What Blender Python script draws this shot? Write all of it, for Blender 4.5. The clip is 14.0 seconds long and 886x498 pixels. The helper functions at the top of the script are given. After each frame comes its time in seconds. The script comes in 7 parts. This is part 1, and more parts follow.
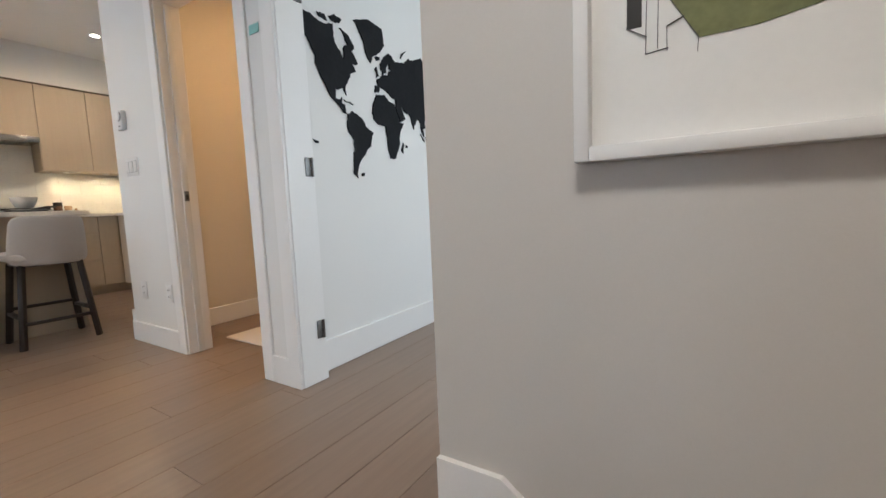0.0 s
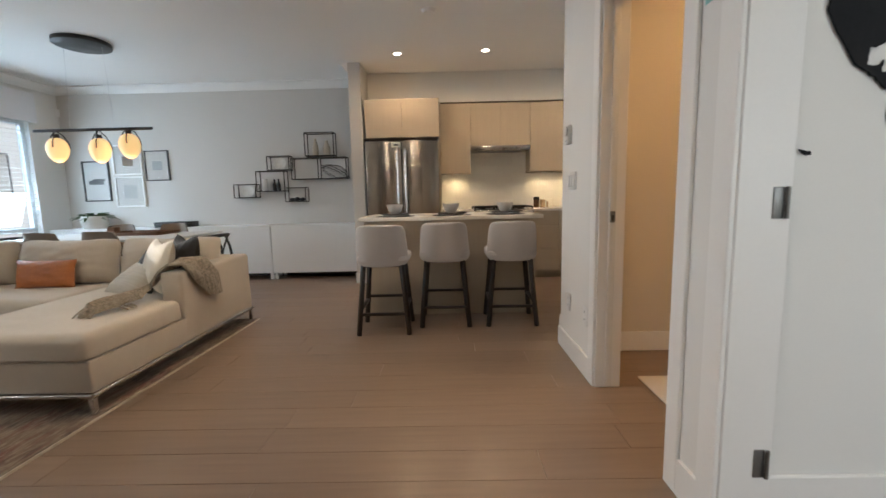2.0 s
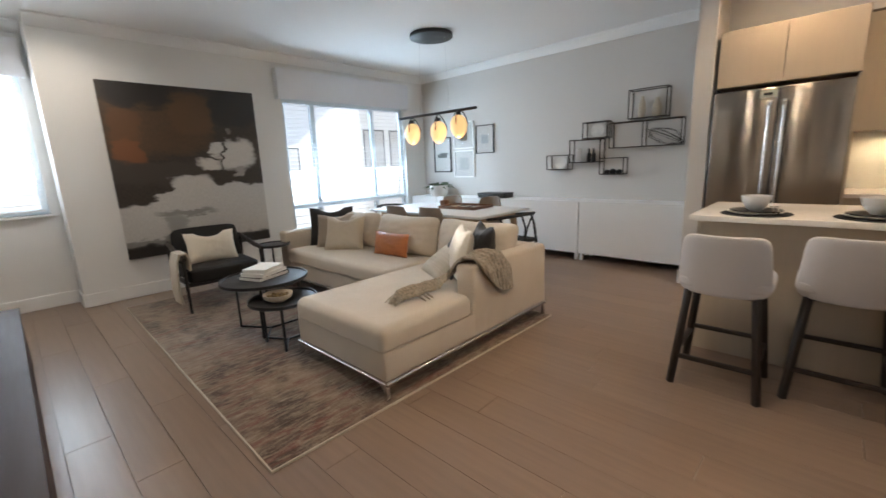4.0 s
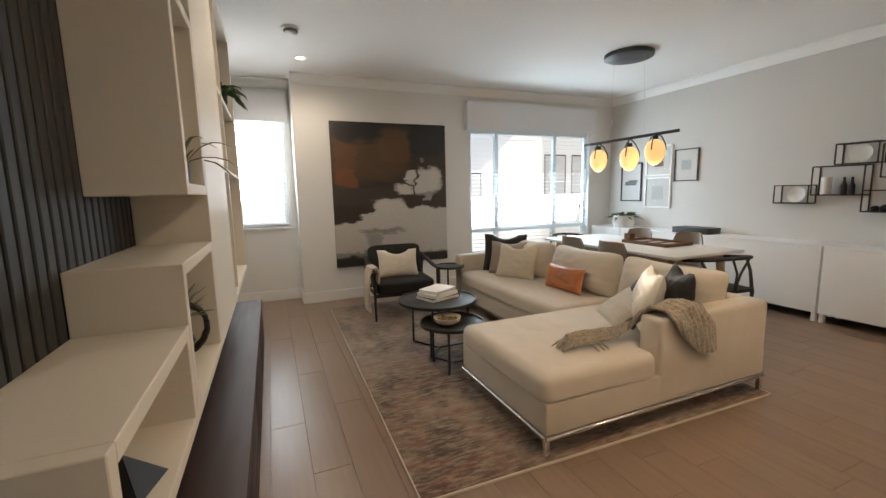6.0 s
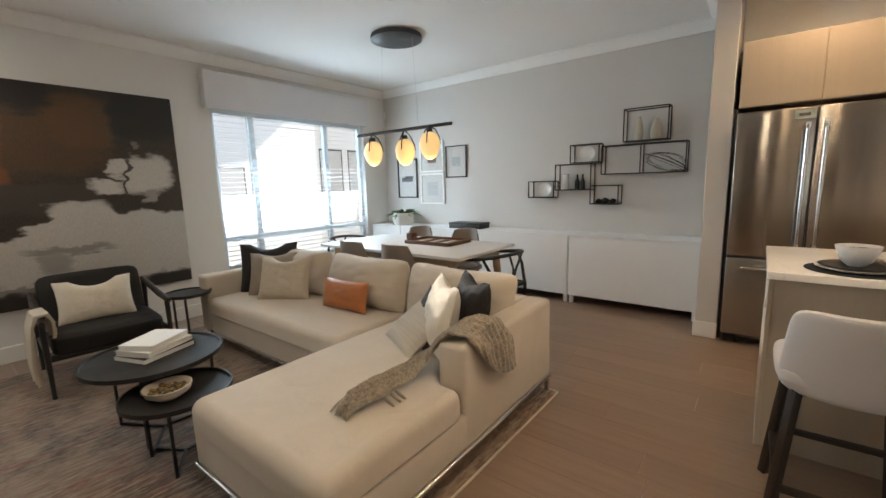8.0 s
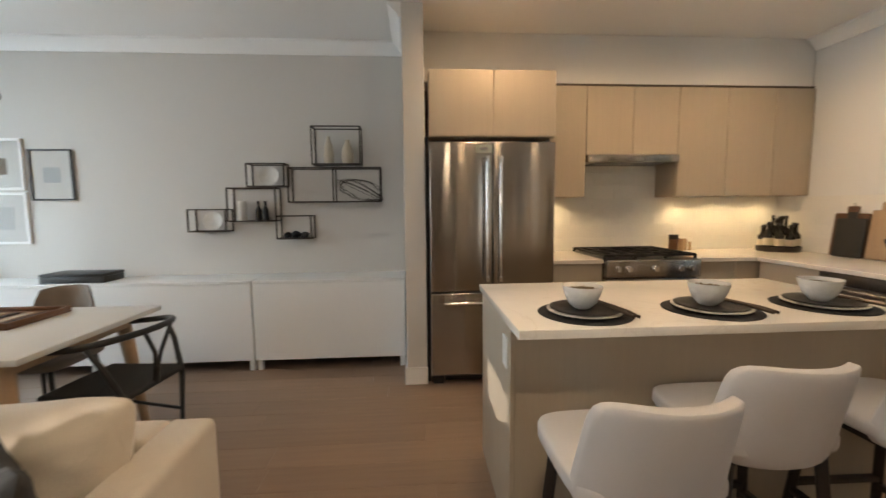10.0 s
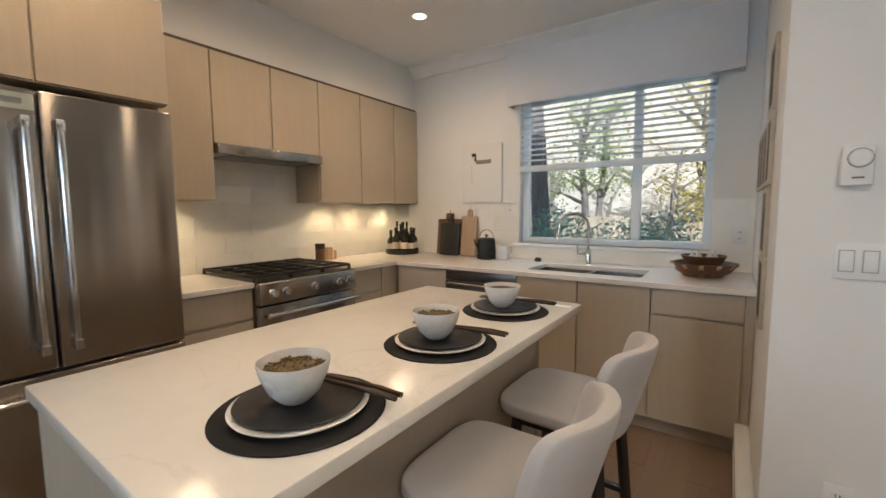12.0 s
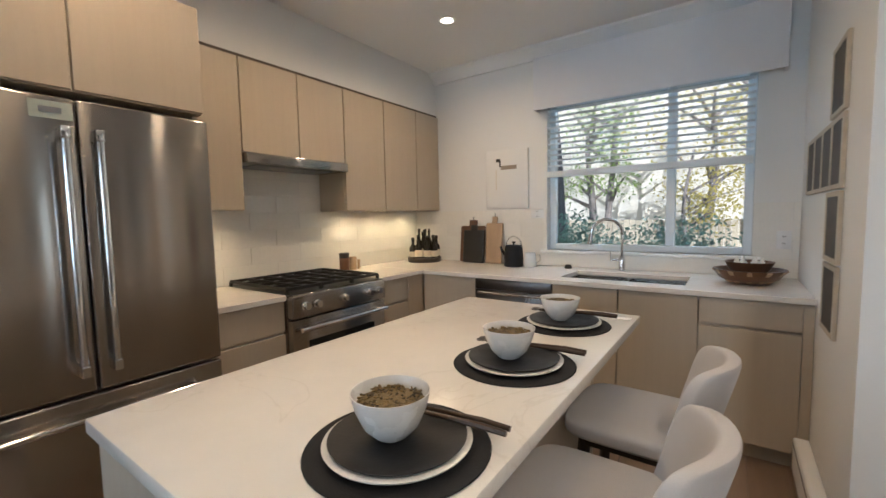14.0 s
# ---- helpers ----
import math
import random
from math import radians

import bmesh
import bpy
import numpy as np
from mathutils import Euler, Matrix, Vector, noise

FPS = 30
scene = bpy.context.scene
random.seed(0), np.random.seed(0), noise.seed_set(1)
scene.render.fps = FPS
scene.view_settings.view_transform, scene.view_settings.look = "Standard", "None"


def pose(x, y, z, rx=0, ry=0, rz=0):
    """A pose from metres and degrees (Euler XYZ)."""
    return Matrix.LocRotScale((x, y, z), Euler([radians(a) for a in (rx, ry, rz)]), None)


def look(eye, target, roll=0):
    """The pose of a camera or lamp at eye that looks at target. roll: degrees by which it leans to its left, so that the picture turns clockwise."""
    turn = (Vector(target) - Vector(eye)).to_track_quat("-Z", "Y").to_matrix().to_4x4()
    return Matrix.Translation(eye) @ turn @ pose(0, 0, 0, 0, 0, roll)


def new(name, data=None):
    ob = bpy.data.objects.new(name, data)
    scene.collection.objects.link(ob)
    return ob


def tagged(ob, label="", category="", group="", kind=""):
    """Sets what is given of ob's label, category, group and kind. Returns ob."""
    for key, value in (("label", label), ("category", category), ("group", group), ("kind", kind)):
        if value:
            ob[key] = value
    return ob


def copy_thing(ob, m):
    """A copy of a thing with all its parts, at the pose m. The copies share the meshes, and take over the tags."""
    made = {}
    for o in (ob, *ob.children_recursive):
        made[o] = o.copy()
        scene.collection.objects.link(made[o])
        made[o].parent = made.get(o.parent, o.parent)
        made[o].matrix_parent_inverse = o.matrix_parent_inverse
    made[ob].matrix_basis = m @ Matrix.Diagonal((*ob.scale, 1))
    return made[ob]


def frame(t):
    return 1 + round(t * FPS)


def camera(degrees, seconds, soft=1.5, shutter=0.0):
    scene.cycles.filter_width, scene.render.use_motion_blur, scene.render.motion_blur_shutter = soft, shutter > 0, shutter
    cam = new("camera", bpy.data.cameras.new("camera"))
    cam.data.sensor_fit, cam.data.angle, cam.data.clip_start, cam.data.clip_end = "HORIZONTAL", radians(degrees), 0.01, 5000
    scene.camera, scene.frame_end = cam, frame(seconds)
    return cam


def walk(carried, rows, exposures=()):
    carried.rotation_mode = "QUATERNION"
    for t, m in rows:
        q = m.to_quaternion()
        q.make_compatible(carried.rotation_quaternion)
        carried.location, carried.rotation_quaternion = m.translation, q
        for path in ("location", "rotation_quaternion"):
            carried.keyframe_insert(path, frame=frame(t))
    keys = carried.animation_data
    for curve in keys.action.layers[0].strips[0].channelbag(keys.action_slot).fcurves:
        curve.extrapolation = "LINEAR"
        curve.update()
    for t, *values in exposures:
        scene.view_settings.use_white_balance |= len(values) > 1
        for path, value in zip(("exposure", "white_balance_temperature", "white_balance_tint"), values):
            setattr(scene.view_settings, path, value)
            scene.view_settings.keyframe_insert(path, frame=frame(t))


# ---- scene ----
cam = camera(94.4, 14.0, shutter=0.15)
PATH = [
    (0, (0.723, 0.96, 0.826), (-0.345, 2.638, 0.624), -2.4),
    (0.5, (0.708, 1.105, 0.865), (-0.675, 2.544, 0.736), -0.9),
    (0.7, (0.708, 1.153, 0.959), (-0.904, 2.319, 0.752), 0.1),
    (1, (0.674, 1.211, 1.055), (-1.136, 2.017, 0.79), 0.7),
    (1.5, (0.51, 1.253, 1.071), (-1.46, 1.521, 0.847), -0.4),
    (2, (0.309, 1.361, 1.073), (-1.675, 1.333, 0.828), -1.3),
    (2.5, (0.091, 1.41, 1.078), (-1.824, 0.927, 0.764), -1.7),
    (3, (-0.138, 1.359, 1.168), (-2.059, 0.883, 0.885), -0.2),
    (3.5, (-0.259, 1.318, 1.266), (-2.067, 0.56, 0.872), -1.5),
    (4, (-0.395, 1.194, 1.287), (-1.815, -0.154, 0.88), -2.4),
    (4.2, (-0.443, 1.155, 1.299), (-1.7, -0.358, 0.937), -2.3),
    (6.3, (-0.485, 1.071, 1.339), (-1.245, -0.759, 1.067), -1.3),
    (6.5, (-0.518, 1.049, 1.322), (-1.311, -0.766, 1.042), -1.2),
    (7, (-0.662, 0.918, 1.325), (-1.76, -0.731, 1.053), -0.4),
    (9.3, (-1.571, 0.231, 1.343), (-3.438, -0.441, 1.089), -2.8),
    (9.5, (-1.676, 0.232, 1.323), (-3.586, -0.324, 1.119), -2.5),
    (10, (-1.944, 0.24, 1.324), (-3.93, 0.372, 1.127), -0.5),
    (10.5, (-2.173, 0.231, 1.32), (-3.952, 1.122, 1.12), -1.3),
    (11, (-2.363, 0.285, 1.306), (-3.923, 1.514, 1.076), -1.3),
    (11.5, (-2.565, 0.368, 1.309), (-3.981, 1.761, 1.079), -0.2),
    (12, (-2.727, 0.377, 1.328), (-3.872, 2.007, 1.147), -0.4),
    (12.5, (-2.85, 0.359, 1.34), (-3.634, 2.188, 1.144), -0.6),
    (13, (-2.886, 0.363, 1.349), (-3.715, 2.177, 1.203), -1.1),
    (13.5, (-2.893, 0.371, 1.352), (-3.81, 2.143, 1.214), -0.9),
    (14, (-2.941, 0.326, 1.348), (-4.096, 1.952, 1.192), -1.1),
]
walk(cam, [(t, look(eye, target, roll)) for t, eye, target, roll in PATH], exposures=[(0, 0.34, 5750, 10), (1.0, 0.36, 5500, 8), (1.5, 0.18, 5850, 10), (2.0, 0.08, 6200, 11), (3.0, 0.06, 6050, 13), (4.0, 0.24, 6150, 12), (6.5, 0.18, 6950, 13), (7.0, 0.20, 6750, 12), (9.5, -0.02, 6600, 11), (10.0, 0.10, 6850, 12), (10.5, 0.20, 6500, 11), (11.5, 0.14, 6250, 11), (12.0, 0.03, 6100, 11), (13.0, 0.0, 5850, 10), (14, 0.04, 5750, 10)])

# ---- world, sun, exposure ----
world = bpy.data.worlds.new("sky")
scene.world = world
world.use_nodes = True
wn = world.node_tree.nodes
sky = wn.new("ShaderNodeTexSky")
sky.sky_type = "NISHITA"
sky.sun_disc = False
SUN_DIR = Vector((-0.655, 1.0, -0.315)).normalized()   # the way the sunlight travels
sky.sun_elevation = math.asin(-SUN_DIR.z)
sky.sun_rotation = math.atan2(-SUN_DIR.x, -SUN_DIR.y)
wn["Background"].inputs["Strength"].default_value = 0.15
world.node_tree.links.new(sky.outputs[0], wn["Background"].inputs["Color"])
sun = new("sun", bpy.data.lights.new("sun", "SUN"))
sun.data.energy, sun.data.angle, sun.data.color = 5.0, radians(0.5), (1.0, 0.95, 0.87)
sun.matrix_world = look((0, -20, 10), Vector((0, -20, 10)) + SUN_DIR)


def area_lamp(name, eye, target, sx, sy, watts, colour):
    d = bpy.data.lights.new(name, "AREA")
    d.shape, d.size, d.size_y, d.energy, d.color = "RECTANGLE", sx, sy, watts, colour
    ob = new(name, d)
    ob.matrix_world = look(eye, target)
    return ob


YS_LAMP = -4.215   # inside the reveal of the dining window
DAY = (0.58, 0.81, 1.0)
area_lamp("daylight_dining_eave", (-4.18, -5.15, 3.05), (-4.18, -2.6, 0.6), 2.4, 1.1, 160, DAY)
area_lamp("daylight_dining_window", (-4.18, YS_LAMP, 1.5), (-4.18, 0, 0.2), 2.0, 1.4, 54, (0.66, 0.85, 1.0))
area_lamp("daylight_bay_window", (-0.32, -4.735, 1.75), (-0.32, 0, 1.4), 0.68, 1.0, 26, (0.80, 0.92, 1.0))
area_lamp("daylight_kitchen_eave", (-3.54, 4.75, 3.0), (-3.54, 2.6, 0.6), 1.6, 0.9, 330, DAY)
area_lamp("daylight_den_window", (2.08, 3.7, 1.5), (-0.8, 3.6, 1.1), 1.3, 1.3, 29, (0.88, 0.97, 1.0))

# ---- materials ----


def mat(name, colour, rough=0.5, metal=0.0, var=0.06, scale=6.0, fine=60.0, bump=0.05, stretch=(1, 1, 1), coat=0.0, sheen=0.0, spec=0.5, each=0.0):
    """A procedural surface: mottling at two scales, fine relief, and uneven gloss."""
    m = bpy.data.materials.new(name)
    m.use_nodes = True
    nt = m.node_tree
    n, l = nt.nodes, nt.links
    b = n["Principled BSDF"]
    tc, mp = n.new("ShaderNodeTexCoord"), n.new("ShaderNodeMapping")
    mp.inputs["Scale"].default_value = stretch
    l.new(tc.outputs["Object"], mp.inputs["Vector"])
    big, small = n.new("ShaderNodeTexNoise"), n.new("ShaderNodeTexNoise")
    for tex, sc in ((big, scale), (small, fine)):
        tex.inputs["Scale"].default_value = sc
        tex.inputs["Detail"].default_value = 4
        l.new(mp.outputs[0], tex.inputs["Vector"])
    mixn = n.new("ShaderNodeMath")
    mixn.operation = "ADD"
    l.new(big.outputs["Fac"], mixn.inputs[0])
    l.new(small.outputs["Fac"], mixn.inputs[1])
    ramp = n.new("ShaderNodeMapRange")
    ramp.inputs["From Min"].default_value, ramp.inputs["From Max"].default_value = 0.6, 1.4
    ramp.inputs["To Min"].default_value, ramp.inputs["To Max"].default_value = 1 - var, 1 + var
    l.new(mixn.outputs[0], ramp.inputs["Value"])
    val = ramp.outputs[0]
    if each:
        info, r2 = n.new("ShaderNodeObjectInfo"), n.new("ShaderNodeMapRange")
        r2.inputs["To Min"].default_value, r2.inputs["To Max"].default_value = 1 - each, 1 + each
        l.new(info.outputs["Random"], r2.inputs["Value"])
        mul = n.new("ShaderNodeMath")
        mul.operation = "MULTIPLY"
        l.new(val, mul.inputs[0])
        l.new(r2.outputs[0], mul.inputs[1])
        val = mul.outputs[0]
    sc = n.new("ShaderNodeVectorMath")
    sc.operation = "SCALE"
    sc.inputs[0].default_value = colour
    l.new(val, sc.inputs["Scale"])
    l.new(sc.outputs[0], b.inputs["Base Color"])
    b.inputs["Metallic"].default_value = metal
    b.inputs["Specular IOR Level"].default_value = spec
    b.inputs["Coat Weight"].default_value = coat
    b.inputs["Sheen Weight"].default_value = sheen
    rr = n.new("ShaderNodeMapRange")
    rr.inputs["From Min"].default_value, rr.inputs["From Max"].default_value = 0.3, 0.7
    rr.inputs["To Min"].default_value, rr.inputs["To Max"].default_value = max(rough - 0.07, 0.02), min(rough + 0.07, 1)
    l.new(big.outputs["Fac"], rr.inputs["Value"])
    l.new(rr.outputs[0], b.inputs["Roughness"])
    if bump:
        bp = n.new("ShaderNodeBump")
        bp.inputs["Strength"].default_value, bp.inputs["Distance"].default_value = bump, 0.01
        l.new(small.outputs["Fac"], bp.inputs["Height"])
        l.new(bp.outputs[0], b.inputs["Normal"])
    return m


def glow(name, colour, strength, base=(0.8, 0.8, 0.8)):
    m = bpy.data.materials.new(name)
    m.use_nodes = True
    b = m.node_tree.nodes["Principled BSDF"]
    b.inputs["Base Color"].default_value = (*base, 1)
    b.inputs["Emission Color"].default_value = (*colour, 1)
    b.inputs["Emission Strength"].default_value = strength
    return m


M_WALL = mat("painted_wall", (0.60, 0.572, 0.535), 0.75, var=0.02, scale=1.5, fine=220, bump=0.04)
M_WHITEWALL = mat("white_painted_wall", (0.76, 0.75, 0.725), 0.75, var=0.02, scale=1.5, fine=220, bump=0.04)
M_CEIL = mat("ceiling_paint", (0.80, 0.79, 0.77), 0.85, var=0.02, scale=1.2, fine=180, bump=0.05)
M_TRIM = mat("white_trim_paint", (0.82, 0.81, 0.79), 0.4, var=0.015, scale=3, fine=90, bump=0.02)
M_PLANK = mat("oak_laminate", (0.238, 0.165, 0.118), 0.26, var=0.13, scale=1.1, fine=4, bump=0.002, stretch=(9, 0.55, 9), each=0.075, spec=0.5)
M_SUB = mat("dark_joint", (0.10, 0.070, 0.050), 0.8)


def even(m, low, high):
    """Sets the narrow range of a surface's gloss."""
    for q in m.node_tree.nodes:
        if q.type == "MAP_RANGE" and q.outputs[0].links and q.outputs[0].links[0].to_socket.name == "Roughness":
            q.inputs["To Min"].default_value, q.inputs["To Max"].default_value = low, high


even(M_PLANK, 0.27, 0.30)
M_CAB = mat("greige_cabinet_front", (0.44, 0.372, 0.285), 0.45, var=0.045, scale=3, fine=40, bump=0.03, stretch=(14, 14, 0.6))
# dark colour that paints the shade above the wall cabinets
M_CABSHADE = mat("cabinet_gap_shade", (0.10, 0.08, 0.06), 0.7)
M_QUARTZ = mat("white_quartz", (0.73, 0.69, 0.63), 0.17, var=0.03, scale=2.2, fine=14, bump=0.0, spec=0.30)
even(M_QUARTZ, 0.20, 0.22)
qn, ql = M_QUARTZ.node_tree.nodes, M_QUARTZ.node_tree.links
qb = qn["Principled BSDF"]
qsrc = qb.inputs["Base Color"].links[0].from_socket
qv, qd, qa, qr, qm = qn.new("ShaderNodeTexNoise"), qn.new("ShaderNodeMath"), qn.new("ShaderNodeMath"), qn.new("ShaderNodeMapRange"), qn.new("ShaderNodeMix")
qv.inputs["Scale"].default_value, qv.inputs["Detail"].default_value, qv.inputs["Distortion"].default_value = 2.6, 6, 1.2
qd.operation, qa.operation = "SUBTRACT", "ABSOLUTE"
qd.inputs[1].default_value = 0.56
qr.inputs["From Min"].default_value, qr.inputs["From Max"].default_value = 0.0, 0.012
qr.inputs["To Min"].default_value, qr.inputs["To Max"].default_value = 0.17, 0.0
qm.data_type = "RGBA"
qm.inputs[7].default_value = (0.42, 0.36, 0.28, 1)
ql.new(qn["Texture Coordinate"].outputs["Object"], qv.inputs["Vector"])
ql.new(qv.outputs["Fac"], qd.inputs[0]), ql.new(qd.outputs[0], qa.inputs[0]), ql.new(qa.outputs[0], qr.inputs["Value"])
ql.new(qr.outputs[0], qm.inputs["Factor"]), ql.new(qsrc, qm.inputs[6]), ql.new(qm.outputs[2], qb.inputs["Base Color"])
M_STEEL = mat("brushed_stainless", (0.39, 0.36, 0.325), 0.27, metal=1.0, var=0.02, scale=1.2, fine=60, bump=0.0)
M_STEELH = mat("brushed_stainless_level", (0.42, 0.395, 0.365), 0.25, metal=1.0, var=0.02, scale=1.2, fine=60, bump=0.0)
for m in (M_STEEL, M_STEELH):
    tan = m.node_tree.nodes.new("ShaderNodeTangent")
    tan.direction_type, tan.axis = "RADIAL", "Z"
    pbs = m.node_tree.nodes["Principled BSDF"]
    even(m, 0.19, 0.22)
    m.node_tree.links.new(tan.outputs[0], pbs.inputs["Tangent"])
    pbs.inputs["Anisotropic"].default_value, pbs.inputs["Anisotropic Rotation"].default_value = 0.97, 0.25
M_CHROME = mat("chrome", (0.78, 0.78, 0.78), 0.10, metal=1.0, var=0.02, bump=0)
M_BLACK = mat("black_metal", (0.018, 0.017, 0.016), 0.42, var=0.12, bump=0.03)
M_IRON = mat("cast_iron", (0.014, 0.013, 0.012), 0.55, var=0.2, fine=120, bump=0.12)
M_GLASSBLK = mat("dark_oven_glass", (0.012, 0.012, 0.012), 0.08, var=0.02, bump=0)
M_TILE = mat("glazed_white_tile", (0.80, 0.775, 0.72), 0.18, var=0.03, scale=5, fine=40, bump=0.01, each=0.02)
M_GROUT = mat("pale_grout", (0.75, 0.725, 0.67), 0.8)
M_SOFA = mat("cream_linen_weave", (0.56, 0.483, 0.388), 0.9, var=0.06, scale=5, fine=300, bump=0.35, sheen=0.25)


def creases(m, scale, strength, stretch=(1, 1, 1)):
    """Adds soft cloth wrinkles under the weave's own relief."""
    n, l = m.node_tree.nodes, m.node_tree.links
    mp, tx, bp = n.new("ShaderNodeMapping"), n.new("ShaderNodeTexNoise"), n.new("ShaderNodeBump")
    mp.inputs["Scale"].default_value = stretch
    tx.inputs["Scale"].default_value, tx.inputs["Detail"].default_value, tx.inputs["Distortion"].default_value = scale, 3, 0.8
    bp.inputs["Strength"].default_value, bp.inputs["Distance"].default_value = strength, 0.03
    l.new(n["Texture Coordinate"].outputs["Object"], mp.inputs[0]), l.new(mp.outputs[0], tx.inputs["Vector"]), l.new(tx.outputs["Fac"], bp.inputs["Height"])
    l.new(bp.outputs[0], n["Bump"].inputs["Normal"])


creases(M_SOFA, 4.5, 0.45, (1, 1, 0.6))
M_STOOL = mat("pale_grey_boucle", (0.51, 0.48, 0.46), 0.92, var=0.06, scale=6, fine=380, bump=0.25, sheen=0.2)
M_DARKWOOD = mat("espresso_wood", (0.019, 0.0125, 0.009), 0.42, var=0.25, scale=3, fine=40, bump=0.06, stretch=(8, 8, 0.8))
M_BENCH = mat("dark_brown_veneer", (0.032, 0.014, 0.010), 0.55, var=0.2, scale=2, fine=40, bump=0.04, stretch=(10, 0.7, 10))
M_SLAT = mat("charcoal_slat", (0.030, 0.032, 0.032), 0.55, var=0.18, scale=4, fine=50, bump=0.06, stretch=(8, 8, 0.7))
M_UNIT = mat("beige_lacquer_unit", (0.70, 0.645, 0.555), 0.42, var=0.025, scale=2, fine=120, bump=0.02)
M_WHITE = mat("white_lacquer", (0.80, 0.80, 0.79), 0.35, var=0.015, scale=2, fine=120, bump=0.01)
M_TABLE = mat("matt_white_laminate", (0.62, 0.63, 0.63), 0.4, var=0.02, scale=2, fine=90, bump=0.01)
M_OAK = mat("pale_oak", (0.42, 0.29, 0.18), 0.5, var=0.2, scale=3, fine=40, bump=0.05, stretch=(8, 8, 0.8))
M_WALNUT = mat("walnut", (0.13, 0.062, 0.030), 0.42, var=0.28, scale=4, fine=40, bump=0.05, stretch=(6, 1, 6))
M_TAUPE = mat("taupe_upholstery", (0.19, 0.158, 0.13), 0.8, var=0.06, fine=300, bump=0.15, sheen=0.2)
M_LEATHER = mat("tan_leather", (0.40, 0.135, 0.038), 0.42, var=0.14, scale=9, fine=90, bump=0.2)
M_PBLACK = mat("charcoal_cushion_cloth", (0.016, 0.0135, 0.0125), 0.75, var=0.1, fine=300, bump=0.2, sheen=0.03)
M_PTAUPE = mat("taupe_cushion_cloth", (0.30, 0.245, 0.195), 0.9, var=0.08, fine=300, bump=0.2, sheen=0.2)
M_PBEIGE = mat("oatmeal_cushion_cloth", (0.52, 0.45, 0.35), 0.9, var=0.07, fine=260, bump=0.25, sheen=0.2)
M_PRIB = mat("ribbed_oatmeal_cloth", (0.46, 0.41, 0.335), 0.9, var=0.18, scale=2, fine=22, bump=0.5, stretch=(0.15, 0.15, 6), sheen=0.1)
M_PWHITE = mat("ivory_cushion_cloth", (0.66, 0.60, 0.50), 0.9, var=0.05, fine=260, bump=0.25, sheen=0.2)
for m in (M_PBLACK, M_PTAUPE, M_PBEIGE, M_PWHITE):
    creases(m, 11, 0.35)
M_CERAMIC = mat("off_white_ceramic", (0.72, 0.70, 0.66), 0.25, var=0.04, scale=14, fine=90, bump=0.02)
M_STONEWARE = mat("charcoal_stoneware", (0.014, 0.0135, 0.014), 0.5, spec=0.35, var=0.15, scale=14, fine=150, bump=0.06)
M_PLACEMAT = mat("charcoal_felt_mat", (0.016, 0.0155, 0.0165), 0.85, spec=0.3, var=0.12, fine=260, bump=0.2)
M_LEAF = mat("houseplant_leaf", (0.07, 0.13, 0.045), 0.45, var=0.3, scale=20, bump=0.1, each=0.2)
M_GRAIN = mat("dry_grain", (0.085, 0.050, 0.022), 0.6, var=0.75, scale=120, fine=200, bump=0.4)
gn, gl_ = M_GRAIN.node_tree.nodes, M_GRAIN.node_tree.links
gi, gm = gn.new("ShaderNodeNewGeometry"), gn.new("ShaderNodeMix")
gm.data_type = "RGBA"
gm.inputs[6].default_value, gm.inputs[7].default_value = (0.018, 0.014, 0.009, 1), (0.27, 0.18, 0.06, 1)
gl_.new(gi.outputs["Random Per Island"], gm.inputs["Factor"]), gl_.new(gm.outputs[2], gn["Principled BSDF"].inputs["Base Color"])
M_PAPER = mat("white_paper", (0.78, 0.77, 0.74), 0.8, var=0.02, bump=0.02)
M_PLASTIC = mat("white_plastic", (0.76, 0.76, 0.75), 0.4, var=0.01, bump=0)
M_MAP = mat("black_wood_map", (0.009, 0.010, 0.012), 0.75, var=0.3, scale=10, bump=0.08, spec=0.2)
M_NICKEL = mat("dull_nickel", (0.20, 0.195, 0.185), 0.45, metal=1.0, var=0.1)
M_GAP = mat("grey_plastic_gap", (0.36, 0.36, 0.36), 0.5, bump=0)
M_BLIND = mat("white_blind_slat", (0.80, 0.80, 0.79), 0.45, var=0.02, bump=0.01)


def translucent(m, share):
    """Lets part of the light through a thin slat or leaf."""
    n, l = m.node_tree.nodes, m.node_tree.links
    b, o = n["Principled BSDF"], n["Material Output"]
    tr, mx = n.new("ShaderNodeBsdfTranslucent"), n.new("ShaderNodeMixShader")
    mx.inputs[0].default_value = share
    l.new(b.inputs["Base Color"].links[0].from_socket, tr.inputs["Color"])
    l.new(b.outputs[0], mx.inputs[1]), l.new(tr.outputs[0], mx.inputs[2]), l.new(mx.outputs[0], o.inputs["Surface"])


translucent(M_BLIND, 0.35)
M_VAL = mat("white_valance_cloth", (0.72, 0.72, 0.74), 0.8, var=0.02, fine=260, bump=0.06)
M_VINYL = mat("white_window_vinyl", (0.70, 0.76, 0.80), 0.35, var=0.02, bump=0.01)
M_MATT = mat("white_bath_mat", (0.75, 0.70, 0.64), 0.95, var=0.05, fine=300, bump=0.4)
M_BATHWALL = mat("bath_wall_paint", (0.66, 0.60, 0.51), 0.7, var=0.02, scale=1.5, fine=200, bump=0.03)
M_GREY = mat("grey_liner", (0.20, 0.20, 0.20), 0.7)

